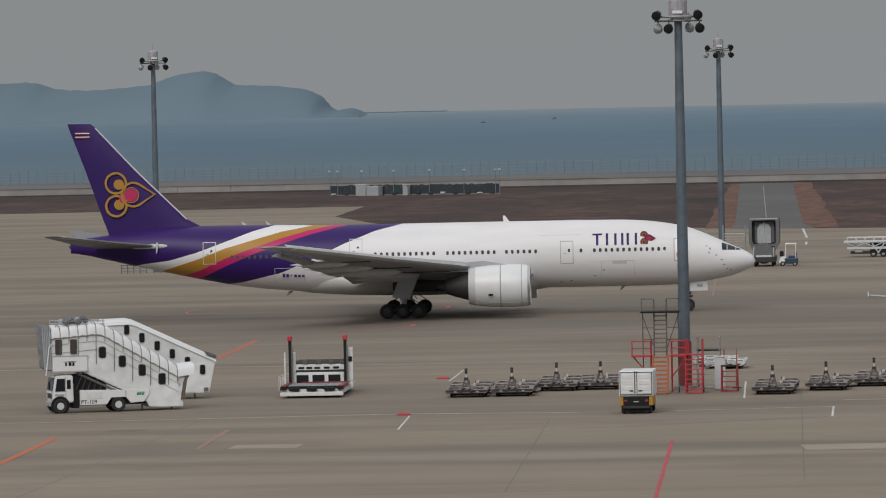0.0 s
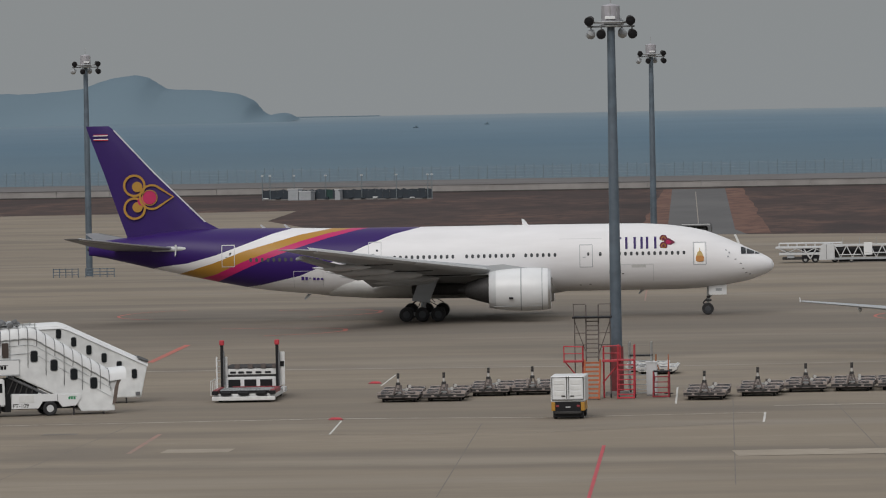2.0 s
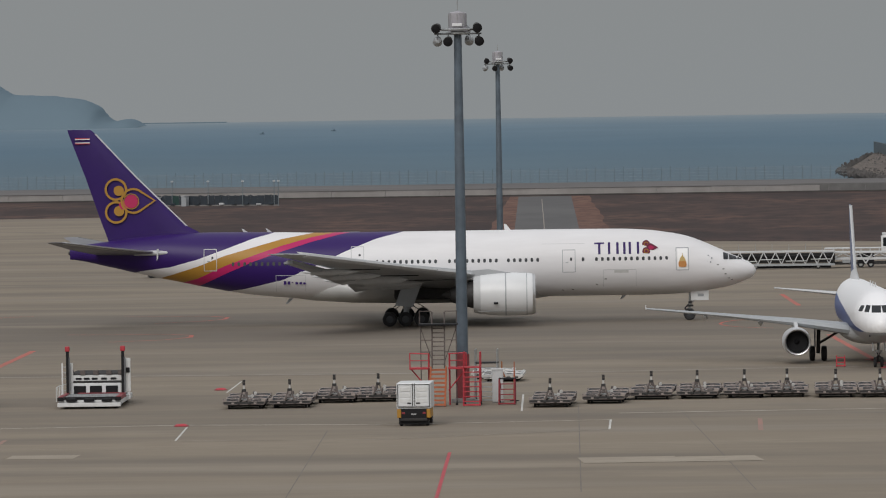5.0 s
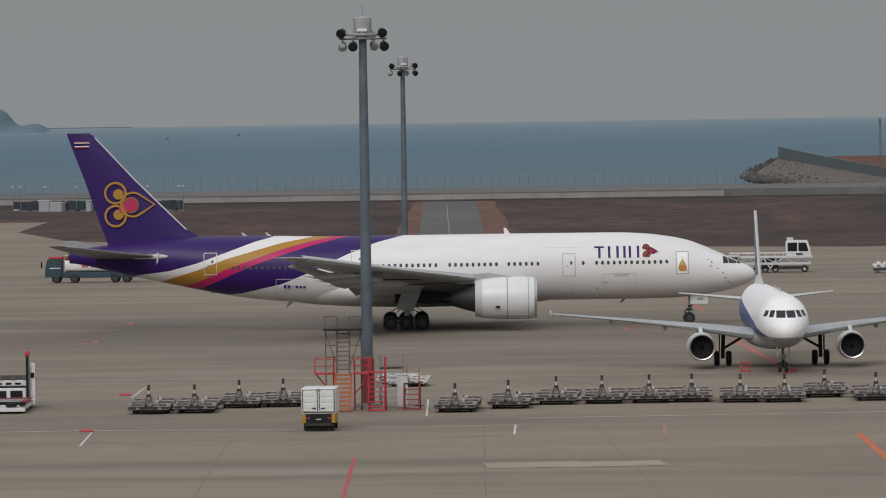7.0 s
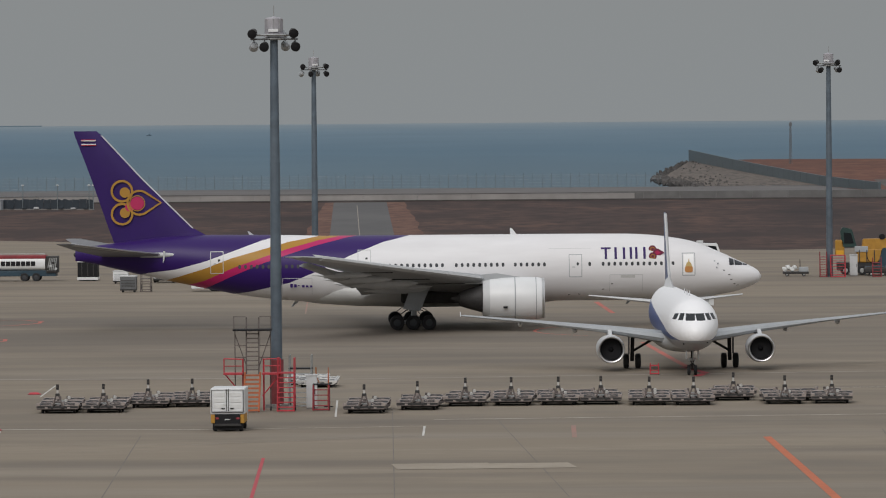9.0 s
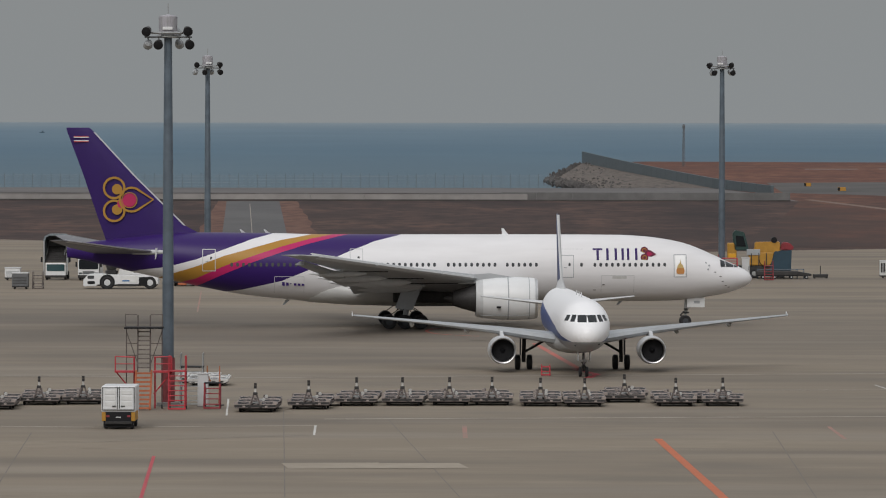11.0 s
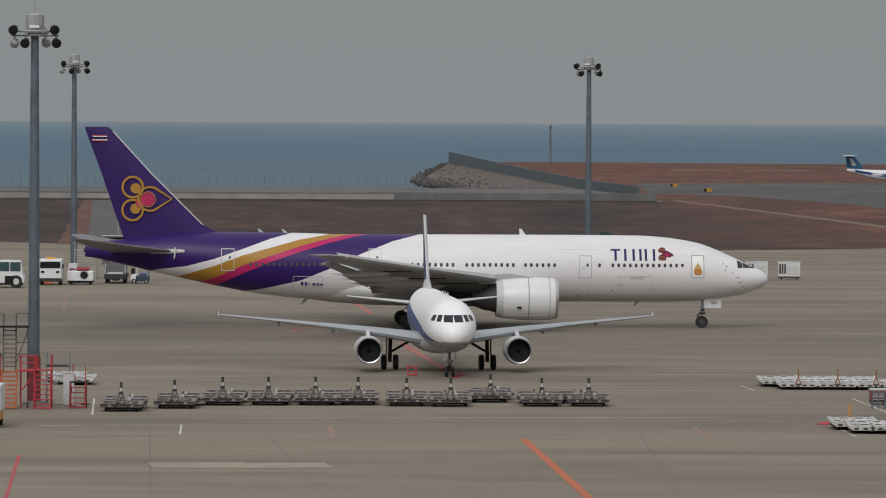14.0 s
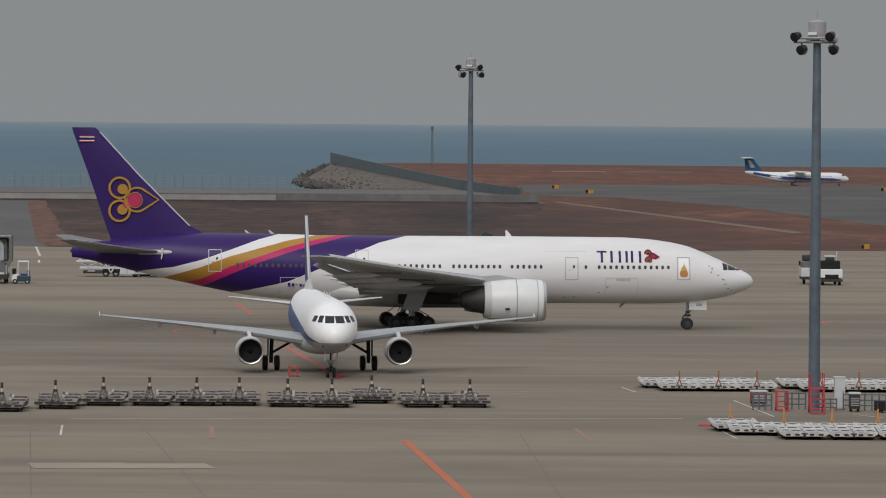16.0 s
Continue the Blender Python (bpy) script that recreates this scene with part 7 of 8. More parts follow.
# ---- vehicles ----
def box_truck():
    v = thing("box_truck", pose(-25.75, 373.0, 0.02), "small truck with a white box body and yellow tail", "truck")
    body = part("box_body", bx(-1.08, 1.08, 0.1, 3.6, 1.1, 2.72, 0.07), white, v, "white box body")
    for sx in (-1, 1):
        part("rear_door", bx(sx * 0.5 - 0.45, sx * 0.5 + 0.45, 0.06, 0.1, 1.28, 2.6, 0.02), white, body)
        for z in (1.48, 1.84, 2.20):
            part("door_panel", bx(sx * 0.52 - 0.34, sx * 0.52 + 0.34, 0.035, 0.06, z, z + 0.26, 0.015), dirty_white, body)
        part("lock_bar", tb((sx * 0.07, 0.03, 1.3), (sx * 0.07, 0.03, 2.7), 0.022), dark_steel, body)
        part("latch", bx(sx * 0.28 - 0.12, sx * 0.28 + 0.12, 0.01, 0.04, 1.42, 1.50), dark_steel, body)
        part("tail_panel", bx(sx * 0.93 - 0.13, sx * 0.93 + 0.13, 0.10, 2.8, 0.52, 1.08, 0.05), yellow, v, "yellow tail corner")
        for y in (0.7, 3.9):
            wheel(v, (sx * 0.82, y, 0.32), 0.32, 0.24, axis="x")
        part("tail_lamp", bx(sx * 0.66 - 0.1, sx * 0.66 + 0.1, 0.04, 0.12, 0.78, 0.9, 0.01), red, v)
    for a in ((-1.0, 1.0, 1.2, 1.24), (-1.0, 1.0, 2.61, 2.65)):
        part("door_frame", bx(a[0], a[1], 0.04, 0.08, a[2], a[3]), dark_steel, body)
    for sx in (-1, 1):
        part("door_frame", bx(sx * 1.0 - 0.02, sx * 1.0 + 0.02, 0.04, 0.08, 1.22, 2.65), dark_steel, body)
    part("under_frame", bx(-0.80, 0.80, 0.06, 4.8, 0.28, 1.1, 0.03), black, v, "black under-frame")
    part("mud_flap", bx(-0.95, 0.95, 0.2, 0.26, 0.12, 0.55), black, v)
    part("bumper", bx(-0.85, 0.85, 0.0, 0.12, 0.35, 0.5, 0.02), dark_steel, v)
    part("plate_bar", bx(-0.16, 0.16, 0.02, 0.06, 0.74, 0.8), light_grey, v)
    part("cab", bx(-0.95, 0.95, 3.7, 5.1, 0.5, 2.2, 0.12), white, v)


box_truck()


def tanker():
    v = thing("fuel_tanker", pose(-81.6, 709, 0.02), "long fuel tanker with white and red tank and dark cab", "truck")
    cab = part("cab", prism([(0, 0.7), (0, 1.7), (0.3, 2.9), (2.0, 2.9), (2.0, 0.7)], 0, 2.5, 0.08), dark_blue, v, "dark blue cab")
    part("roof", bx(0.5, 2.1, 0, 2.5, 2.9, 3.15, 0.06), bright_red, cab, "red cab roof")
    part("side_window", prism([(0.5, 1.85), (0.65, 2.7), (1.1, 2.7), (1.1, 1.85)], -0.03, 0.05), teal_glass, cab)
    part("side_window", prism([(1.25, 1.85), (1.25, 2.7), (1.75, 2.7), (1.75, 1.85)], -0.03, 0.05), teal_glass, cab)
    part("door_band", bx(0.6, 1.9, -0.03, 0, 1.75, 1.85), white, cab)
    part("mirror", bx(-0.45, -0.3, -0.3, 0, 1.8, 2.6, 0.05), black, cab)
    part("chassis", bx(1.8, 12.2, 0.3, 2.2, 0.6, 1.3, 0.03), dark_blue, v, "dark blue chassis")
    tank = part("tank", loft([[(x, 1.25 + 1.2 * math.copysign(abs(math.cos(a)) ** 0.6, math.cos(a)), 2.15 + 0.85 * math.copysign(abs(math.sin(a)) ** 0.6, math.sin(a))) for a in [2 * math.pi * i / 24 for i in range(24)]] for x in (2.4, 10.9)]), white, v, "white tank side", smooth=True)
    part("tank_top", bx(2.4, 11.0, 0.1, 2.4, 2.7, 3.15, 0.12), red, tank, "red tank top")
    for k in range(7):
        part("name_bar", bx(5.6 + k * 0.6, 6.12 + k * 0.6, 0.02, 0.06, 1.85, 2.4), black, tank)
    for k in range(3):
        part("name_mark", bx(4.45 + k * 0.27, 4.65 + k * 0.27, 0.02, 0.06, 1.85, 2.45), bright_red, tank)
    part("rear_pump", bx(11.0, 12.4, 0.1, 2.4, 1.0, 3.0, 0.08), dark_steel, v, "dark hose and pump unit")
    for k in range(4):
        part("valve", lathe([(0, 0.16), (0.12, 0.16), (0.14, 0.03)], "y", 12, True), light_grey if k % 2 else dark_steel, v, at=pose(11.25 + k * 0.32, 0.06, 1.5 + 0.35 * (k % 3), 0, 0, 180))
    part("side_locker", bx(5.0, 8.0, 0.05, 0.3, 0.65, 1.2, 0.03), dark_blue, v)
    part("step_rail", tb((2.4, 0.1, 3.3), (10.9, 0.1, 3.3), 0.04), steel, v)
    for k in range(5):
        part("hose", tb((11.2 + 0.22 * k, 0.02, 1.3), (11.5 + 0.2 * k, 0.02, 2.8), 0.08), steel, v)
    for x in (1.3, 3.5, 8.4, 9.8):
        for y in (0.2, 2.3):
            wheel(v, (x, y, 0.5), 0.5, 0.3, hub=hub_grey)


tanker()


def tow_tractor(m, label, cab_glass=teal_glass):
    v = thing("tow_tractor", m, label, "tow tractor")
    part("body", prism([(0, 0.3), (0, 1.0), (0.5, 1.62), (1.4, 1.7), (3.8, 1.6), (5.5, 1.6), (8.3, 1.6), (8.4, 0.55), (1.6, 0.5), (1.5, 0.3)], 0, 2.8, 0.06), white, v, "white low body")
    part("nose_lamp", rounded(0.85, 1.32, 0.75, 0.36, 0.12, -0.03, 0.03), lens_glass, v)
    part("grille", rounded(0.9, 0.72, 0.85, 0.34, 0.1, -0.03, 0.03), black, v, "black grille")
    part("nose_slot", bx(-0.04, 0.02, 0.4, 2.4, 0.5, 0.9), black, v)
    part("under_frame", bx(1.5, 8.2, 0.2, 2.6, 0.35, 0.9), black, v, "black under-frame")
    part("wheel_arch", disc_plate(2.7, 0.78, 0.86), black, v, "black wheel arch", at=(0, -0.005, 0))
    part("side_box", bx(6.25, 7.2, -0.12, 0.1, 0.35, 1.35, 0.04), black, v, "black side box")
    part("step", bx(3.9, 6.0, -0.1, 0.1, 0.3, 0.55, 0.03), dark_steel, v)
    part("side_panel", bx(4.2, 6.1, -0.02, 0.02, 0.7, 1.5, 0.02), dirty_white, v)
    part("blue_mark", bx(4.4, 5.2, -0.03, -0.015, 0.85, 1.0), mid_blue, v)
    rear = part("cab", prism([(5.5, 1.6), (5.5, 3.0), (5.8, 3.1), (8.0, 3.05), (8.25, 1.6)], 0.1, 2.6, 0.07), white, v, "white glazed cab")
    for x0, x1 in ((5.65, 6.75), (6.85, 8.0)):
        part("side_window", bx(x0, x1, 0.05, 0.12, 1.85, 2.9, 0.04), cab_glass, rear)
    part("cab_back", prism([(3.9, 1.6), (4.3, 3.05), (4.9, 3.25), (5.5, 3.05), (5.5, 1.6)], 0.15, 2.5, 0.06), dirty_white, v)
    part("machine_head", lathe([(1.5, 0.6), (2.0, 0.75), (2.1, 0.5), (2.6, 0.68), (2.7, 0.36), (3.1, 0.42), (3.2, 0.1)], "z", 14, True), dark_steel, v, "dark machine head", at=(3.1, 1.3, 0), smooth=True)
    part("head_lamp", bx(2.75, 3.5, 0.7, 1.0, 3.1, 3.55, 0.1), light_grey, v)
    part("head_lamp", bx(2.7, 2.95, 0.6, 0.9, 3.45, 3.75, 0.05), grey_paint, v)
    for x in (2.7, 7.5):
        for y in (0.15, 2.65):
            wheel(v, (x, y, 0.72), 0.72, 0.45, hub=light_grey)


tow_tractor(pose(-49.80, 664.24, 0.02), "white aircraft tow tractor with a glazed cab")


def forward_truck():
    v = thing("service_truck", pose(-51.63, 697.05, 0.02), "white service truck facing forward with a dark windscreen", "truck")
    part("body", bx(-1.25, 1.25, 0.3, 6.5, 0.55, 2.75, 0.08), dirty_white, v)
    cab = part("cab", bx(-1.25, 1.25, 0, 1.9, 0.5, 2.75, 0.15), white, v, "white cab")
    part("windscreen", rounded(0, 1.9, 2.25, 1.15, 0.15, -0.04, 0.03), glass, cab)
    part("bumper", bx(-1.25, 1.25, -0.12, 0.1, 0.3, 0.65, 0.05), dark_steel, cab)
    part("grille", bx(-0.7, 0.7, -0.03, 0.02, 0.75, 1.1), shade_grey, cab)
    roof = part("roof_equipment", bx(-1.15, 1.15, 0.3, 3.0, 2.8, 3.75, 0.12), dirty_white, v, "white roof equipment")
    for x in (-0.75, -0.3, 0.15, 0.6):
        part("slot", rounded(x, 3.05, 0.22, 0.36, 0.06, 0.26, 0.32), black, roof)
    part("roof_lip", bx(-1.2, 1.2, 0.1, 0.4, 2.72, 2.82, 0.02), shade_grey, roof)
    for sx in (-1, 1):
        part("mirror", bx(sx * 1.45 - 0.1, sx * 1.45 + 0.1, 0, 0.15, 1.6, 2.2, 0.03), black, cab)
        part("headlight", bx(sx * 0.95 - 0.18, sx * 0.95 + 0.18, -0.03, 0.03, 0.75, 0.95, 0.03), lens_glass, cab)
        for y in (1.0, 5.2):
            wheel(v, (sx * 1.05, y, 0.46), 0.46, 0.3, axis="x")


forward_truck()


def covered_stairs():
    """A boarding-stair truck seen end-on, its high canopy open and dark inside."""
    v = thing("stair_truck", pose(-55.68, 699.18, 0.02), "grey boarding-stair truck with an open arched canopy", "stair truck")
    bm = bmesh.new()
    outer = [(-1.45, 2.0), (-1.45, 4.7), (-1.3, 5.15), (-0.9, 5.38), (0.9, 5.38), (1.3, 5.15), (1.45, 4.7), (1.45, 2.0)]
    inner = [(x * 0.88, z if z < 2.1 else z - 0.16) for x, z in outer]
    rows = [[bm.verts.new((x, y, z)) for x, z in pts] for pts, y in ((outer, 0), (outer, 4.5), (inner, 4.5), (inner, 0))]
    for a, b in zip(rows, rows[1:] + rows[:1]):
        for i in range(len(a) - 1):
            bm.faces.new((a[i], a[i + 1], b[i + 1], b[i]))
    bmesh.ops.recalc_face_normals(bm, faces=bm.faces)
    part("canopy", bm, fence_grey, v, "grey arched canopy")
    part("back_wall", bx(-1.27, 1.27, 4.2, 4.3, 2.1, 5.2), shade_grey, v)
    for k in range(9):
        part("step", bx(-1.2, 1.2, 0.3 + k * 0.4, 0.75 + k * 0.4, 2.1 + k * 0.2, 2.3 + k * 0.2), dark_steel, v)
    for sx in (-1, 1):
        part("handrail", tb((sx * 1.05, 0.1, 3.0), (sx * 1.05, 3.8, 4.5), 0.05), steel, v)
        part("post", bx(sx * 1.38 - 0.08, sx * 1.38 + 0.08, -0.05, 0.1, 0.6, 4.6, 0.02), steel, v)
        part("mirror", bx(sx * 1.65 - 0.1, sx * 1.65 + 0.1, 0, 0.15, 2.1, 2.7, 0.03), black, v)
        for y in (0.9, 4.6):
            wheel(v, (sx * 1.1, y, 0.46), 0.46, 0.3, axis="x")
    cab = part("cab", bx(-1.2, 1.2, 0.0, 1.8, 0.45, 2.0, 0.1), white, v, "white cab")
    part("windscreen", rounded(0, 1.45, 2.1, 0.8, 0.12, -0.04, 0.03), teal_glass, cab)
    part("bumper", bx(-1.25, 1.25, -0.12, 0.1, 0.28, 0.55, 0.05), dark_steel, cab)


covered_stairs()


def front_van():
    v = thing("service_van", pose(-39.1, 675, 0.02), "white service van facing forward with a dark windscreen", "van")
    part("body", bx(-1.3, 1.3, 0, 4.5, 0.5, 2.95, 0.15), white, v)
    part("windscreen", rounded(0, 2.3, 2.3, 0.75, 0.12, -0.03, 0.05), glass, v)
    part("roof_lamp", bx(-0.5, 0.5, 0.5, 0.9, 2.95, 3.15, 0.05), amber, v)
    part("bumper", bx(-1.3, 1.3, -0.15, 0.1, 0.4, 0.8, 0.05), dark_steel, v)
    part("hitch", bx(-0.7, 0.3, -0.4, -0.1, 0.15, 0.4, 0.04), orange, v, "orange tow hitch")
    for sx in (-1, 1):
        part("headlight", rounded(sx * 0.85, 1.5, 0.4, 0.25, 0.08, -0.03, 0.03), glass, v)
        part("mirror", bx(sx * 1.45 - 0.08, sx * 1.45 + 0.08, 0, 0.15, 1.9, 2.4, 0.03), black, v)
        for y in (0.7, 3.7):
            wheel(v, (sx * 1.05, y, 0.4), 0.4, 0.26, axis="x")


def air_unit():
    v = thing("air_start_unit", pose(-35.8, 677, 0.02), "low white ground unit with round dark intake", "ground unit")
    part("body", bx(-1.5, 1.5, 0, 3.2, 0.45, 1.55, 0.1), white, v)
    part("intake", disc_plate(0.45, 1.1, 0.42), black, v, at=(0, -0.005, 0))
    part("intake_ring", ring_plate(0.45, 1.1, 0.42, 0.52), grey_paint, v, at=(0, 0, 0))
    part("red_roll", tb((-1.2, 0.8, 1.75), (1.0, 0.9, 1.8), 0.26), red, v, "dark red rolled hose")
    part("top_box", bx(-1.4, -0.4, 0.6, 2.4, 1.55, 2.4, 0.08), light_grey, v)
    part("under_frame", bx(-1.4, 1.4, 0.1, 3.0, 0.2, 0.45), black, v)
    for sx in (-1, 1):
        for y in (0.6, 2.6):
            wheel(v, (sx * 1.1, y, 0.25), 0.25, 0.2, axis="x")


front_van()
air_unit()


def front_truck():
    v = thing("service_truck", pose(65.6, 698, 0.02), "white service truck with black grille and roof equipment", "truck")
    part("hood", bx(-1.3, 1.3, 0, 1.8, 0.9, 1.9, 0.1), white, v)
    part("grille", bx(-0.8, 0.8, -0.04, 0, 0.75, 1.3, 0.03), black, v)
    part("bumper", bx(-1.3, 1.3, -0.15, 0.2, 0.45, 0.75, 0.04), dark_steel, v)
    part("cab", bx(-1.15, 1.15, 1.6, 3.4, 1.9, 2.9, 0.15), black, v, "dark glazed cab")
    part("roof_frame", bx(-0.5, 0.5, 2.0, 3.0, 2.9, 3.3, 0.1), dark_steel, v)
    part("roof_lamp", bx(-0.7, 0.7, 2.2, 2.6, 3.3, 3.5, 0.06), light_grey, v)
    part("load_body", bx(-3.3, -1.35, 3.5, 7.0, 0.9, 2.0, 0.1), light_grey, v, "pale side body")
    part("load_cover", bx(-3.2, -1.4, 3.6, 6.8, 2.0, 2.75, 0.1), shade_grey, v)
    part("load_gear", bx(-3.0, -1.5, 3.8, 6.5, 2.75, 3.5, 0.2), dark_steel, v)
    part("mirror", bx(-3.6, -3.4, 3.5, 3.7, 2.3, 2.8, 0.04), black, v)
    part("antenna", tb((0.8, 2.4, 2.9), (0.8, 2.4, 4.0), 0.05), light_grey, v)
    part("bed", bx(-3.2, 1.2, 3.4, 7.0, 0.6, 0.95, 0.04), dark_steel, v)
    for x in (-1.0, 1.0):
        wheel(v, (x, 0.9, 0.42), 0.42, 0.3, axis="x")
    for x in (-2.8, 0.9):
        wheel(v, (x, 5.4, 0.42), 0.42, 0.3, axis="x")


front_truck()


def grey_lift():
    v = thing("high_lift", pose(-32.05, 682, 0.02), "dark grey high-lift loader with a raised hooded body", "lift truck")
    part("chassis", bx(-1.25, 1.25, 0, 7, 0.5, 1.1, 0.05), dark_steel, v)
    part("cab_hood", lathe([(0.0, 1.1), (0.4, 1.2), (3.5, 1.2)], "y", 20, True), shade_grey, v, "rounded grey hood", at=(0, 0.3, 1.5), smooth=True)
    part("mouth", bx(-0.9, 0.9, 0.2, 0.4, 0.9, 1.3, 0.03), light_grey, v)
    shape = [(-1.55, 2.3), (-1.75, 2.7), (-1.75, 5.25), (-1.6, 5.5), (1.6, 5.5), (1.75, 5.25), (1.75, 2.7), (1.55, 2.3)]
    part("box_back", prism([(x * 0.96, z) for x, z in shape], 2.7, 6.4, 0.05), dark_steel, v, "dark raised body")
    rings = []
    for k, y in ((1.0, 1.6), (1.0, 2.72), (0.80, 2.72), (0.80, 1.6)):
        rings.append([(x * k, y, 3.95 + (z - 3.95) * (0.86 if k < 1 else 1.0)) for x, z in shape])
    part("hood_frame", loft(rings + rings[:1], caps=False), shade_grey, v, "grey hooded frame")
    part("back_panel", bx(-1.1, 1.1, 2.6, 2.69, 2.7, 5.1, 0.03), shade_grey, v)
    part("arch_panel", prism([(-0.8, 2.6), (-0.8, 4.3), (-0.55, 4.8), (0, 5.0), (0.55, 4.8), (0.8, 4.3), (0.8, 2.6)], 2.3, 2.58, 0.04), grey_paint, v, "grey arched panel")
    part("centre_bar", tb((0, 2.2, 2.6), (0, 2.2, 5.1), 0.06), light_grey, v)
    part("top_edge", bx(-1.6, 1.6, 1.55, 1.62, 5.42, 5.52, 0.02), light_grey, v)
    for sx in (-1, 1):
        for y in (0.9, 5.6):
            wheel(v, (sx * 1.0, y, 0.48), 0.48, 0.3, axis="x")
        part("lift_arm", tb((sx * 1.0, 2.0, 1.0), (sx * 1.0, 5.0, 2.8), 0.12), dark_steel, v)
        part("side_post", tb((sx * 1.5, 1.8, 2.4), (sx * 0.9, 1.2, 1.2), 0.1), shade_grey, v)
        part("hand_rail", tb((sx * 1.15, 0.25, 0.5), (sx * 1.15, 0.25, 2.2), 0.05), light_grey, v)


grey_lift()


def canopy_tug():
    v = thing("baggage_tug", pose(-30.2, 682.4, 0.02), "small open baggage tug with a white canopy", "baggage tug")
    part("body", bx(0.5, 2.05, 0, 1.5, 0.28, 0.95, 0.1), dark_blue, v, "dark body")
    part("nose", prism([(-0.1, 0.3), (-0.05, 0.85), (0.2, 1.1), (0.75, 1.15), (0.75, 0.3)], 0.05, 1.45, 0.06), white, v, "white nose")
    part("seat", bx(0.95, 1.85, 0.2, 1.3, 0.9, 1.25, 0.12), navy, v)
    part("seat_back", bx(1.7, 1.95, 0.2, 1.3, 1.0, 1.6, 0.1), navy, v)
    part("canopy", bx(0.6, 1.9, 0, 1.5, 2.5, 2.64, 0.05), white, v, "white canopy")
    for x in (0.65, 1.82):
        for y in (0.06, 1.44):
            part("canopy_post", tb((x, y, 0.9), (x, y, 2.52), 0.05), white, v)
    part("head_lamp", bx(-0.05, 0.4, 0.3, 1.2, 1.12, 1.75, 0.1), black, v, "dark lamp box on the nose")
    for x in (0.3, 1.7):
        for y in (0.1, 1.4):
            wheel(v, (x, y, 0.28), 0.28, 0.2)


canopy_tug()


def deck_loader(x, y, L, cab, label):
    v = thing("deck_loader", pose(x, y, 0.02), label, "cargo loader", "deck loaders")
    part("frame", bx(0, L, 0, 3.2, 0.95, 1.25, 0.05), light_grey, v)
    part("top_deck", bx(-0.4, L + 0.2, -0.1, 3.3, 1.75, 1.95, 0.03), light_grey, v)
    part("lower_frame", bx(0.4, L - 0.3, 0.2, 3.0, 0.4, 0.7, 0.04), dark_steel, v)
    for y0 in (0.0, 3.2):
        part("rail", tb((0, y0, 2.35), (L, y0, 2.35), 0.05), light_grey, v)
        n = int(L / 1.0)
        for k in range(n):
            a = (L * k / n, y0, 1.25 if k % 2 else 1.75)
            b = (L * (k + 1) / n, y0, 1.75 if k % 2 else 1.25)
            part("lattice", tb(a, b, 0.05), light_grey, v)
        for k in range(n + 1):
            part("rail_post", tb((L * k / n, y0, 1.9), (L * k / n, y0, 2.35), 0.035), light_grey, v)
    xm = L * 0.5
    for sx in (-0.75, 0.75):
        part("scissor", tb((xm, 0, 0.5), (xm + sx, 0, 1.7), 0.08), light_grey, v)
    part("dark_bay", bx(xm - 1.0, xm + 1.0, 0.1, 3.0, 0.5, 1.7), black, v)
    part("tank", bx(xm - 2.8, xm - 1.9, 0.1, 1.0, 0.6, 1.3, 0.05), grey_paint, v)
    for xx in (xm - 0.6, xm + 0.6, L - 0.8):
        for y0 in (0.3, 2.9):
            wheel(v, (xx, y0, 0.4), 0.4, 0.28)
    if cab:
        c = part("cab", prism([(L - 3.0, 1.95), (L - 3.05, 3.75), (L - 2.7, 3.9), (L - 0.4, 3.85), (L - 0.1, 2.9), (L, 1.95)], 0, 1.9, 0.08), white, v, "white operator cab")
        part("side_window", prism([(L - 2.8, 2.55), (L - 2.8, 3.6), (L - 1.65, 3.6), (L - 1.65, 2.55)], -0.03, 0.05), glass, c)
        part("side_window", prism([(L - 1.5, 2.55), (L - 1.5, 3.6), (L - 0.55, 3.55), (L - 0.3, 2.55)], -0.03, 0.05), glass, c)
        part("roof_lamp", bx(L - 2.9, L - 2.1, 0.4, 1.2, 3.9, 4.2, 0.08), light_grey, c)
        part("number_bar", bx(L - 1.8, L - 1.0, -0.03, 0.02, 2.1, 2.4), dark_steel, c)


deck_loader(-23.5, 713, 7.5, False, "white scissor deck loader with lattice sides")
deck_loader(0.5, 714, 9.8, True, "white scissor deck loader with an operator cab")


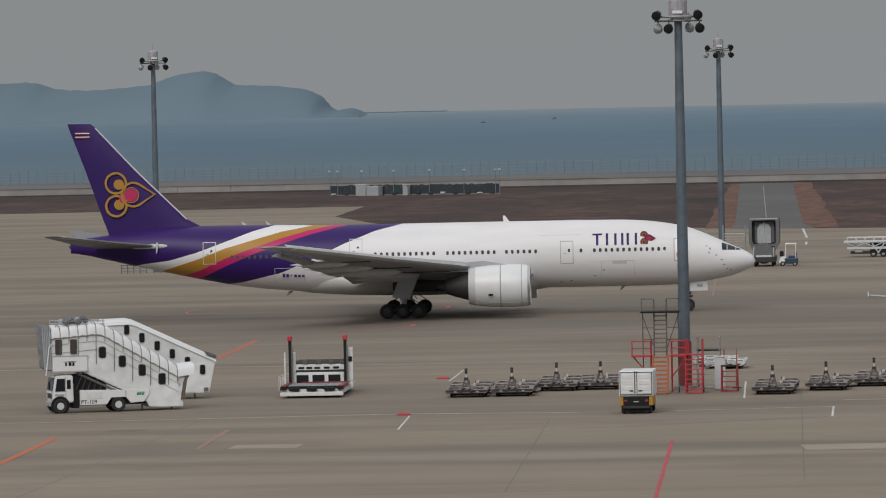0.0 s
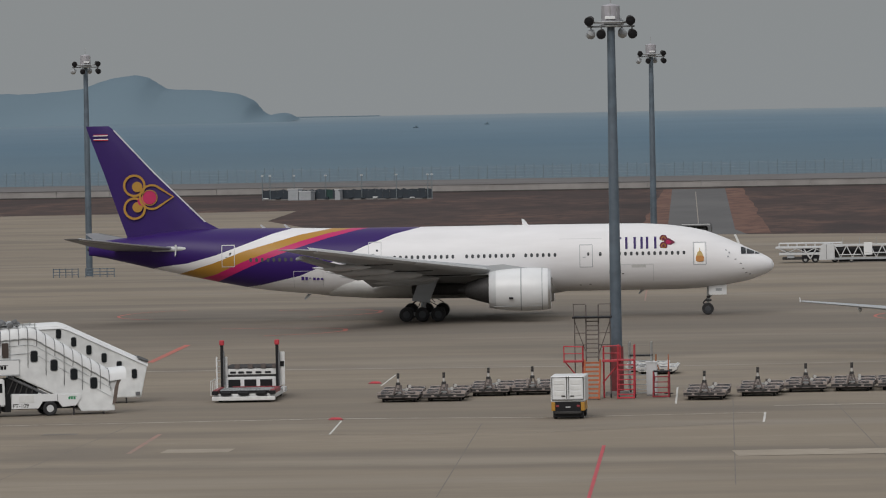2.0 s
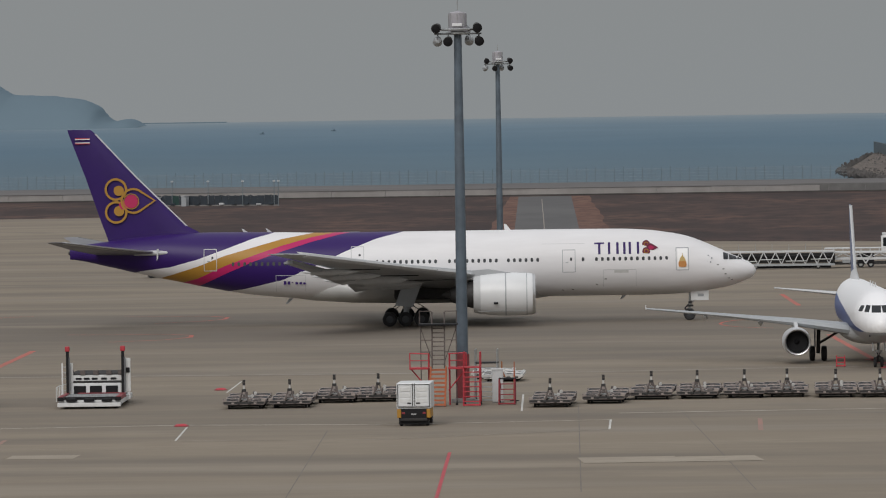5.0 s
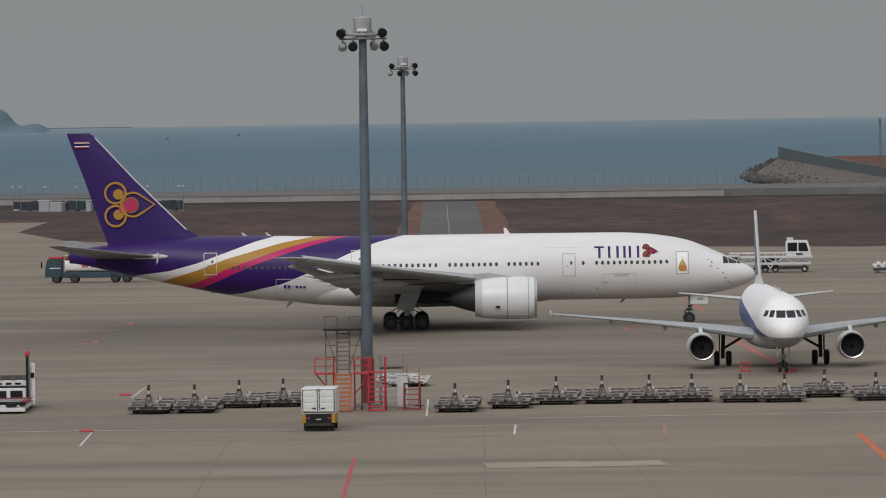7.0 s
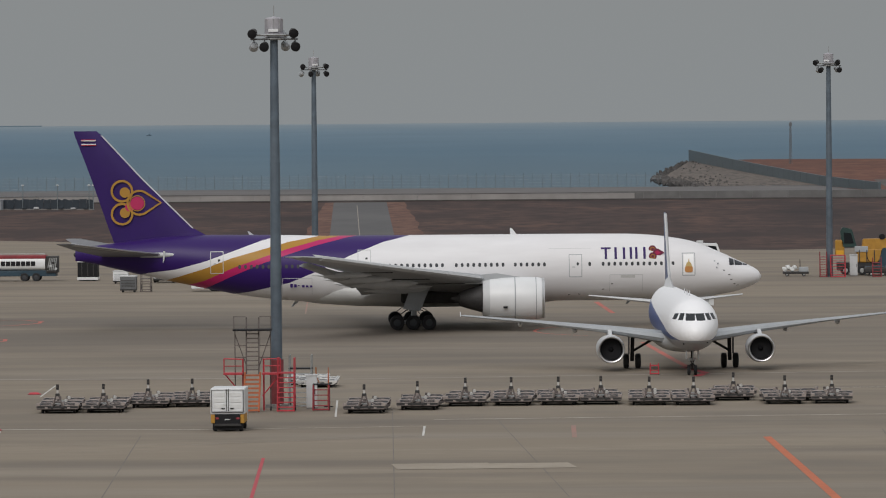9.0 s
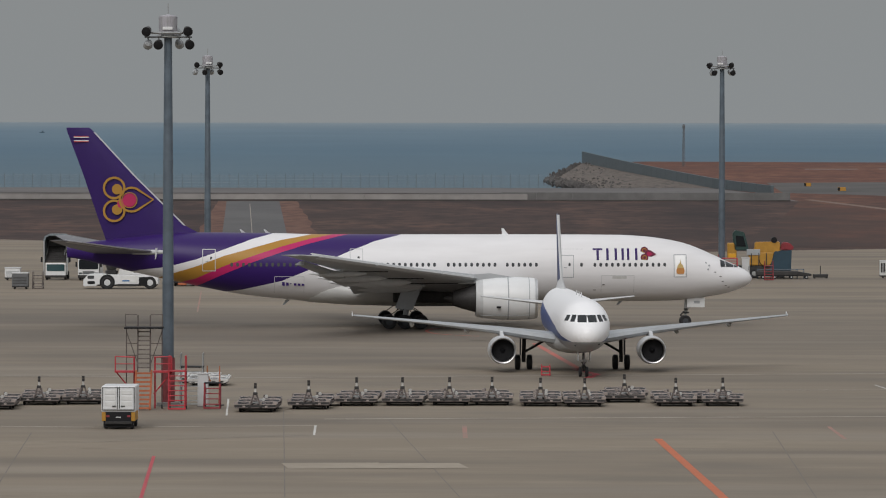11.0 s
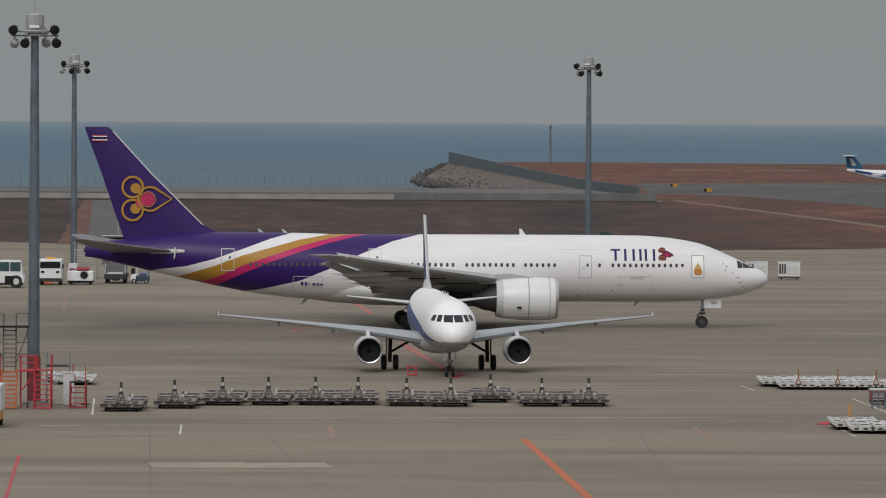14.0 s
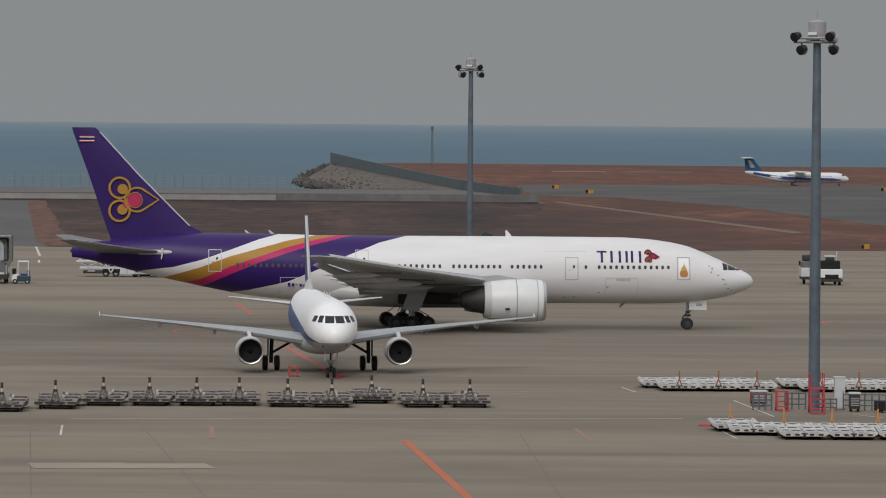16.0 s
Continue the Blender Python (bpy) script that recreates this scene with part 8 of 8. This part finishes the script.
def lattice_bridge():
    v = thing("lattice_conveyor", pose(-16.8, 712, 0.02), "long white lattice conveyor trailer standing low", "conveyor")
    L = 18.5
    for y in (0, 1.6):
        part("lower_chord", bx(0, L, y - 0.1, y + 0.1, 0.38, 0.62, 0.02), grey_paint, v)
        part("upper_chord", bx(0, L, y - 0.08, y + 0.08, 2.0, 2.2, 0.02), light_grey, v)
        n = 26
        for k in range(n):
            a = (L * k / n, y, 0.6 if k % 2 else 2.05)
            b = (L * (k + 1) / n, y, 2.05 if k % 2 else 0.6)
            part("lattice_bar", tb(a, b, 0.06), light_grey, v)
    part("end_hopper", prism([(-1.9, 0.35), (-1.6, 2.1), (-1.2, 2.35), (0, 2.2), (0, 0.35)], 0.0, 1.6, 0.05), light_grey, v, "pale grey end hopper")
    part("hopper_seam", bx(-1.0, -0.95, -0.03, 0, 0.5, 2.2), shade_grey, v)
    for k in range(6):
        part("side_pipe", tb((0.6 + k * 3.0, -0.15, 0.95 + 0.2 * (k % 2)), (3.2 + k * 3.0, -0.15, 0.95 + 0.2 * (k % 2)), 0.07), steel, v)
    part("belt", bx(0, L, 0.1, 1.5, 1.35, 1.6, 0.02), black, v, "black conveyor belt")
    # dark panel and black strip added to fill the lattice and its underside
    part("lattice_fill", bx(0, L, 0.7, 1.4, 0.7, 1.9), dark_steel, v, "dark panel filling the lattice")
    part("skirt", bx(0.5, L - 0.5, 0.3, 1.3, 0.1, 0.38), black, v)
    part("drive_box", bx(3.5, 4.5, -0.2, 0.1, 0.9, 2.4, 0.06), white, v, "white drive box")
    for k in range(9):
        part("rail_post", tb((1 + k * 2, 0, 2.2), (1 + k * 2, 0, 3.0), 0.03), steel, v)
    for x in (2, 9, 16.5):
        for y in (0.1, 1.5):
            wheel(v, (x, y, 0.3), 0.3, 0.2)


lattice_bridge()


def yellow_machine():
    v = thing("construction_machine", pose(24.0, 712, 0.02), "yellow construction machine with dark cab and red cover", "construction machine")
    part("body", bx(2.6, 6.4, 0.1, 2.9, 1.5, 3.1, 0.15), yellow, v, "yellow body")
    part("upper_body", prism([(3.2, 3.0), (3.3, 4.3), (6.3, 4.35), (6.3, 3.0)], 0.2, 2.6, 0.1), yellow, v, "yellow upper housing")
    part("housing", bx(0.0, 1.1, 0.2, 2.4, 2.3, 4.2, 0.15), yellow, v, "yellow front housing")
    part("pale_panel", bx(0.1, 1.0, 0.14, 0.2, 2.4, 2.95, 0.02), amber, v)
    part("base_frame", bx(0.2, 7.6, 0.2, 2.8, 0.55, 1.5, 0.08), dark_steel, v, "dark base frame")
    part("cab", prism([(0.8, 3.3), (0.6, 5.3), (0.9, 5.75), (2.0, 5.5), (2.6, 3.3)], 0.2, 1.8, 0.08), dark_green, v, "dark green cab")
    part("cab_window", prism([(1.05, 3.8), (1.0, 5.1), (1.9, 5.0), (2.2, 3.8)], 0.14, 0.22), glass, v)
    part("side_box", bx(2.3, 3.9, 0.0, 0.3, 2.75, 3.45, 0.05), grey_paint, v)
    part("hopper", prism([(5.0, 0.9), (5.6, 3.2), (7.7, 3.4), (7.6, 0.9)], -0.1, 2.6, 0.08), dark_blue, v, "dark hopper")
    part("red_cover", prism([(6.3, 3.4), (6.6, 4.3), (7.4, 4.25), (8.0, 3.7), (7.7, 3.3)], 0.0, 2.6, 0.1), red, v, "red cover")
    part("dark_roll", lathe([(0.2, 0.36), (2.4, 0.36)], "y", 16, True), black, v, at=(5.6, 0, 4.55), smooth=True)
    part("handrail", ring_plate(4.6, 2.2, 0.75, 0.82, 180, 360), black, v, at=(0, 0.05, 0))
    for k in range(4):
        part("rib", bx(2.8 + k * 0.9, 2.9 + k * 0.9, -0.02, 0.1, 1.5, 3.0), dark_steel, v)
    for x in (1.2, 3.2, 6.4):
        for y in (0.3, 2.7):
            wheel(v, (x, y, 0.55), 0.55, 0.4)
    t = thing("low_trailer", pose(27.3, 708, 0.02), "low dark flatbed trailer standing on the apron", "trailer")
    part("bed", bx(0, 5.0, 0, 2.6, 0.4, 0.95, 0.1), dark_steel, t)
    part("nose", prism([(5.0, 0.4), (5.0, 0.9), (6.6, 0.6), (6.6, 0.35)], 0.2, 2.4, 0.04), dark_steel, t)
    for x in (0.8, 2.2, 4.2, 6.0):
        for y in (0.2, 2.4):
            wheel(t, (x, y, 0.22), 0.22, 0.2)
    s = thing("post_stand", pose(35.1, 711, 0.02), "small dark stand with a thin upright post", "stand")
    part("base", bx(-0.9, 0.9, 0, 0.8, 0.1, 0.5, 0.05), dark_steel, s)
    part("post", tb((0, 0.4, 0.5), (0, 0.4, 1.5), 0.05), dark_steel, s)
    for x in (-0.7, 0.7):
        part("foot", bx(x - 0.1, x + 0.1, 0.05, 0.75, 0, 0.1), dark_steel, s)


yellow_machine()


# ---- small far things ----
def taxi_sign(x, y, w, h, label="small yellow airfield sign in dry grass"):
    s = thing("airfield_sign", pose(x, y, 0.06), label, "sign", "airfield signs")
    part("panel", bx(-w / 2, w / 2, 0, 0.25, 0.2, h, 0.03), yellow, s)
    part("black_panel", bx(-w / 2, -w / 2 + w * 0.3, -0.03, 0, 0.25, h - 0.05), black, s)
    for sx in (-1, 1):
        part("leg", bx(sx * w * 0.4 - 0.04, sx * w * 0.4 + 0.04, 0.05, 0.15, 0, 0.25), dark_steel, s)


for p in ((73.1, 1550, 1.8, 1.1), (77.4, 1463, 2.0, 1.1), (87.6, 879, 1.2, 0.9), (159, 1545, 2.2, 1.1)):
    taxi_sign(*p)


def small_boat(x, y):
    b = thing("fishing_boat", pose(x, y, sea_height(y) + 0.05) @ Matrix.Scale(0.6, 4), "small grey fishing boat far out at sea", "boat")
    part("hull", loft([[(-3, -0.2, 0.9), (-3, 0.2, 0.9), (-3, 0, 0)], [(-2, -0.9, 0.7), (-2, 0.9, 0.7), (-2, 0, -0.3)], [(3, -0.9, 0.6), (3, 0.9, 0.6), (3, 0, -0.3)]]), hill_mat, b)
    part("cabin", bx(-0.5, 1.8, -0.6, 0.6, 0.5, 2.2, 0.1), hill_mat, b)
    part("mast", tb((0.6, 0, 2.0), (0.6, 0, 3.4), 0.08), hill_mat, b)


small_boat(-376, 4000)
small_boat(-340, 4150)


# ---- what moves ----
def steps(path, r):
    """The path in steps so short that a wheel of radius r turns under a quarter each."""
    out = []
    for (t0, x0), (t1, x1) in zip(path, path[1:]):
        n = max(1, math.ceil(abs(x1 - x0) / (1.35 * r)))
        out += [(t0 + (t1 - t0) * k / n, x0 + (x1 - x0) * k / n) for k in range(n)]
    return out + [path[-1]]


def motions():
    nose = [(0, -32.79), (0.5, -30.86), (1, -28.82), (1.5, -26.83), (2, -24.77), (2.5, -22.68), (3, -20.64), (3.5, -18.58), (4, -16.5), (6.5, -5.6), (7, -3.42), (7.5, -1.2),
            (8, 1.02), (8.5, 3.22), (9, 5.48), (11.5, 17.0), (12, 19.35), (12.5, 21.68), (13, 23.97), (13.5, 26.33), (14, 28.7), (14.5, 31.12), (15, 33.56), (15.5, 36.0), (16, 38.45)]
    walk(airliner, [(t, pose(x, 551 + 0.056 * (x - 3), 0.02, 0, 0, 3.2)) for t, x in nose])
    for w in airliner_wheels:
        p, r = w.location.copy(), max(w.dimensions) / 2
        walk(w, [(t, pose(p.x, p.y, p.z, 0, math.degrees((x - nose[0][1]) / r), 0)) for t, x in steps(nose, r)])
    walk(prop_plane, [(t, pose(131.6 + 2.42 * (t - 16), 1672, 0.06)) for t in (0, 4, 8, 12, 16)])


motions()
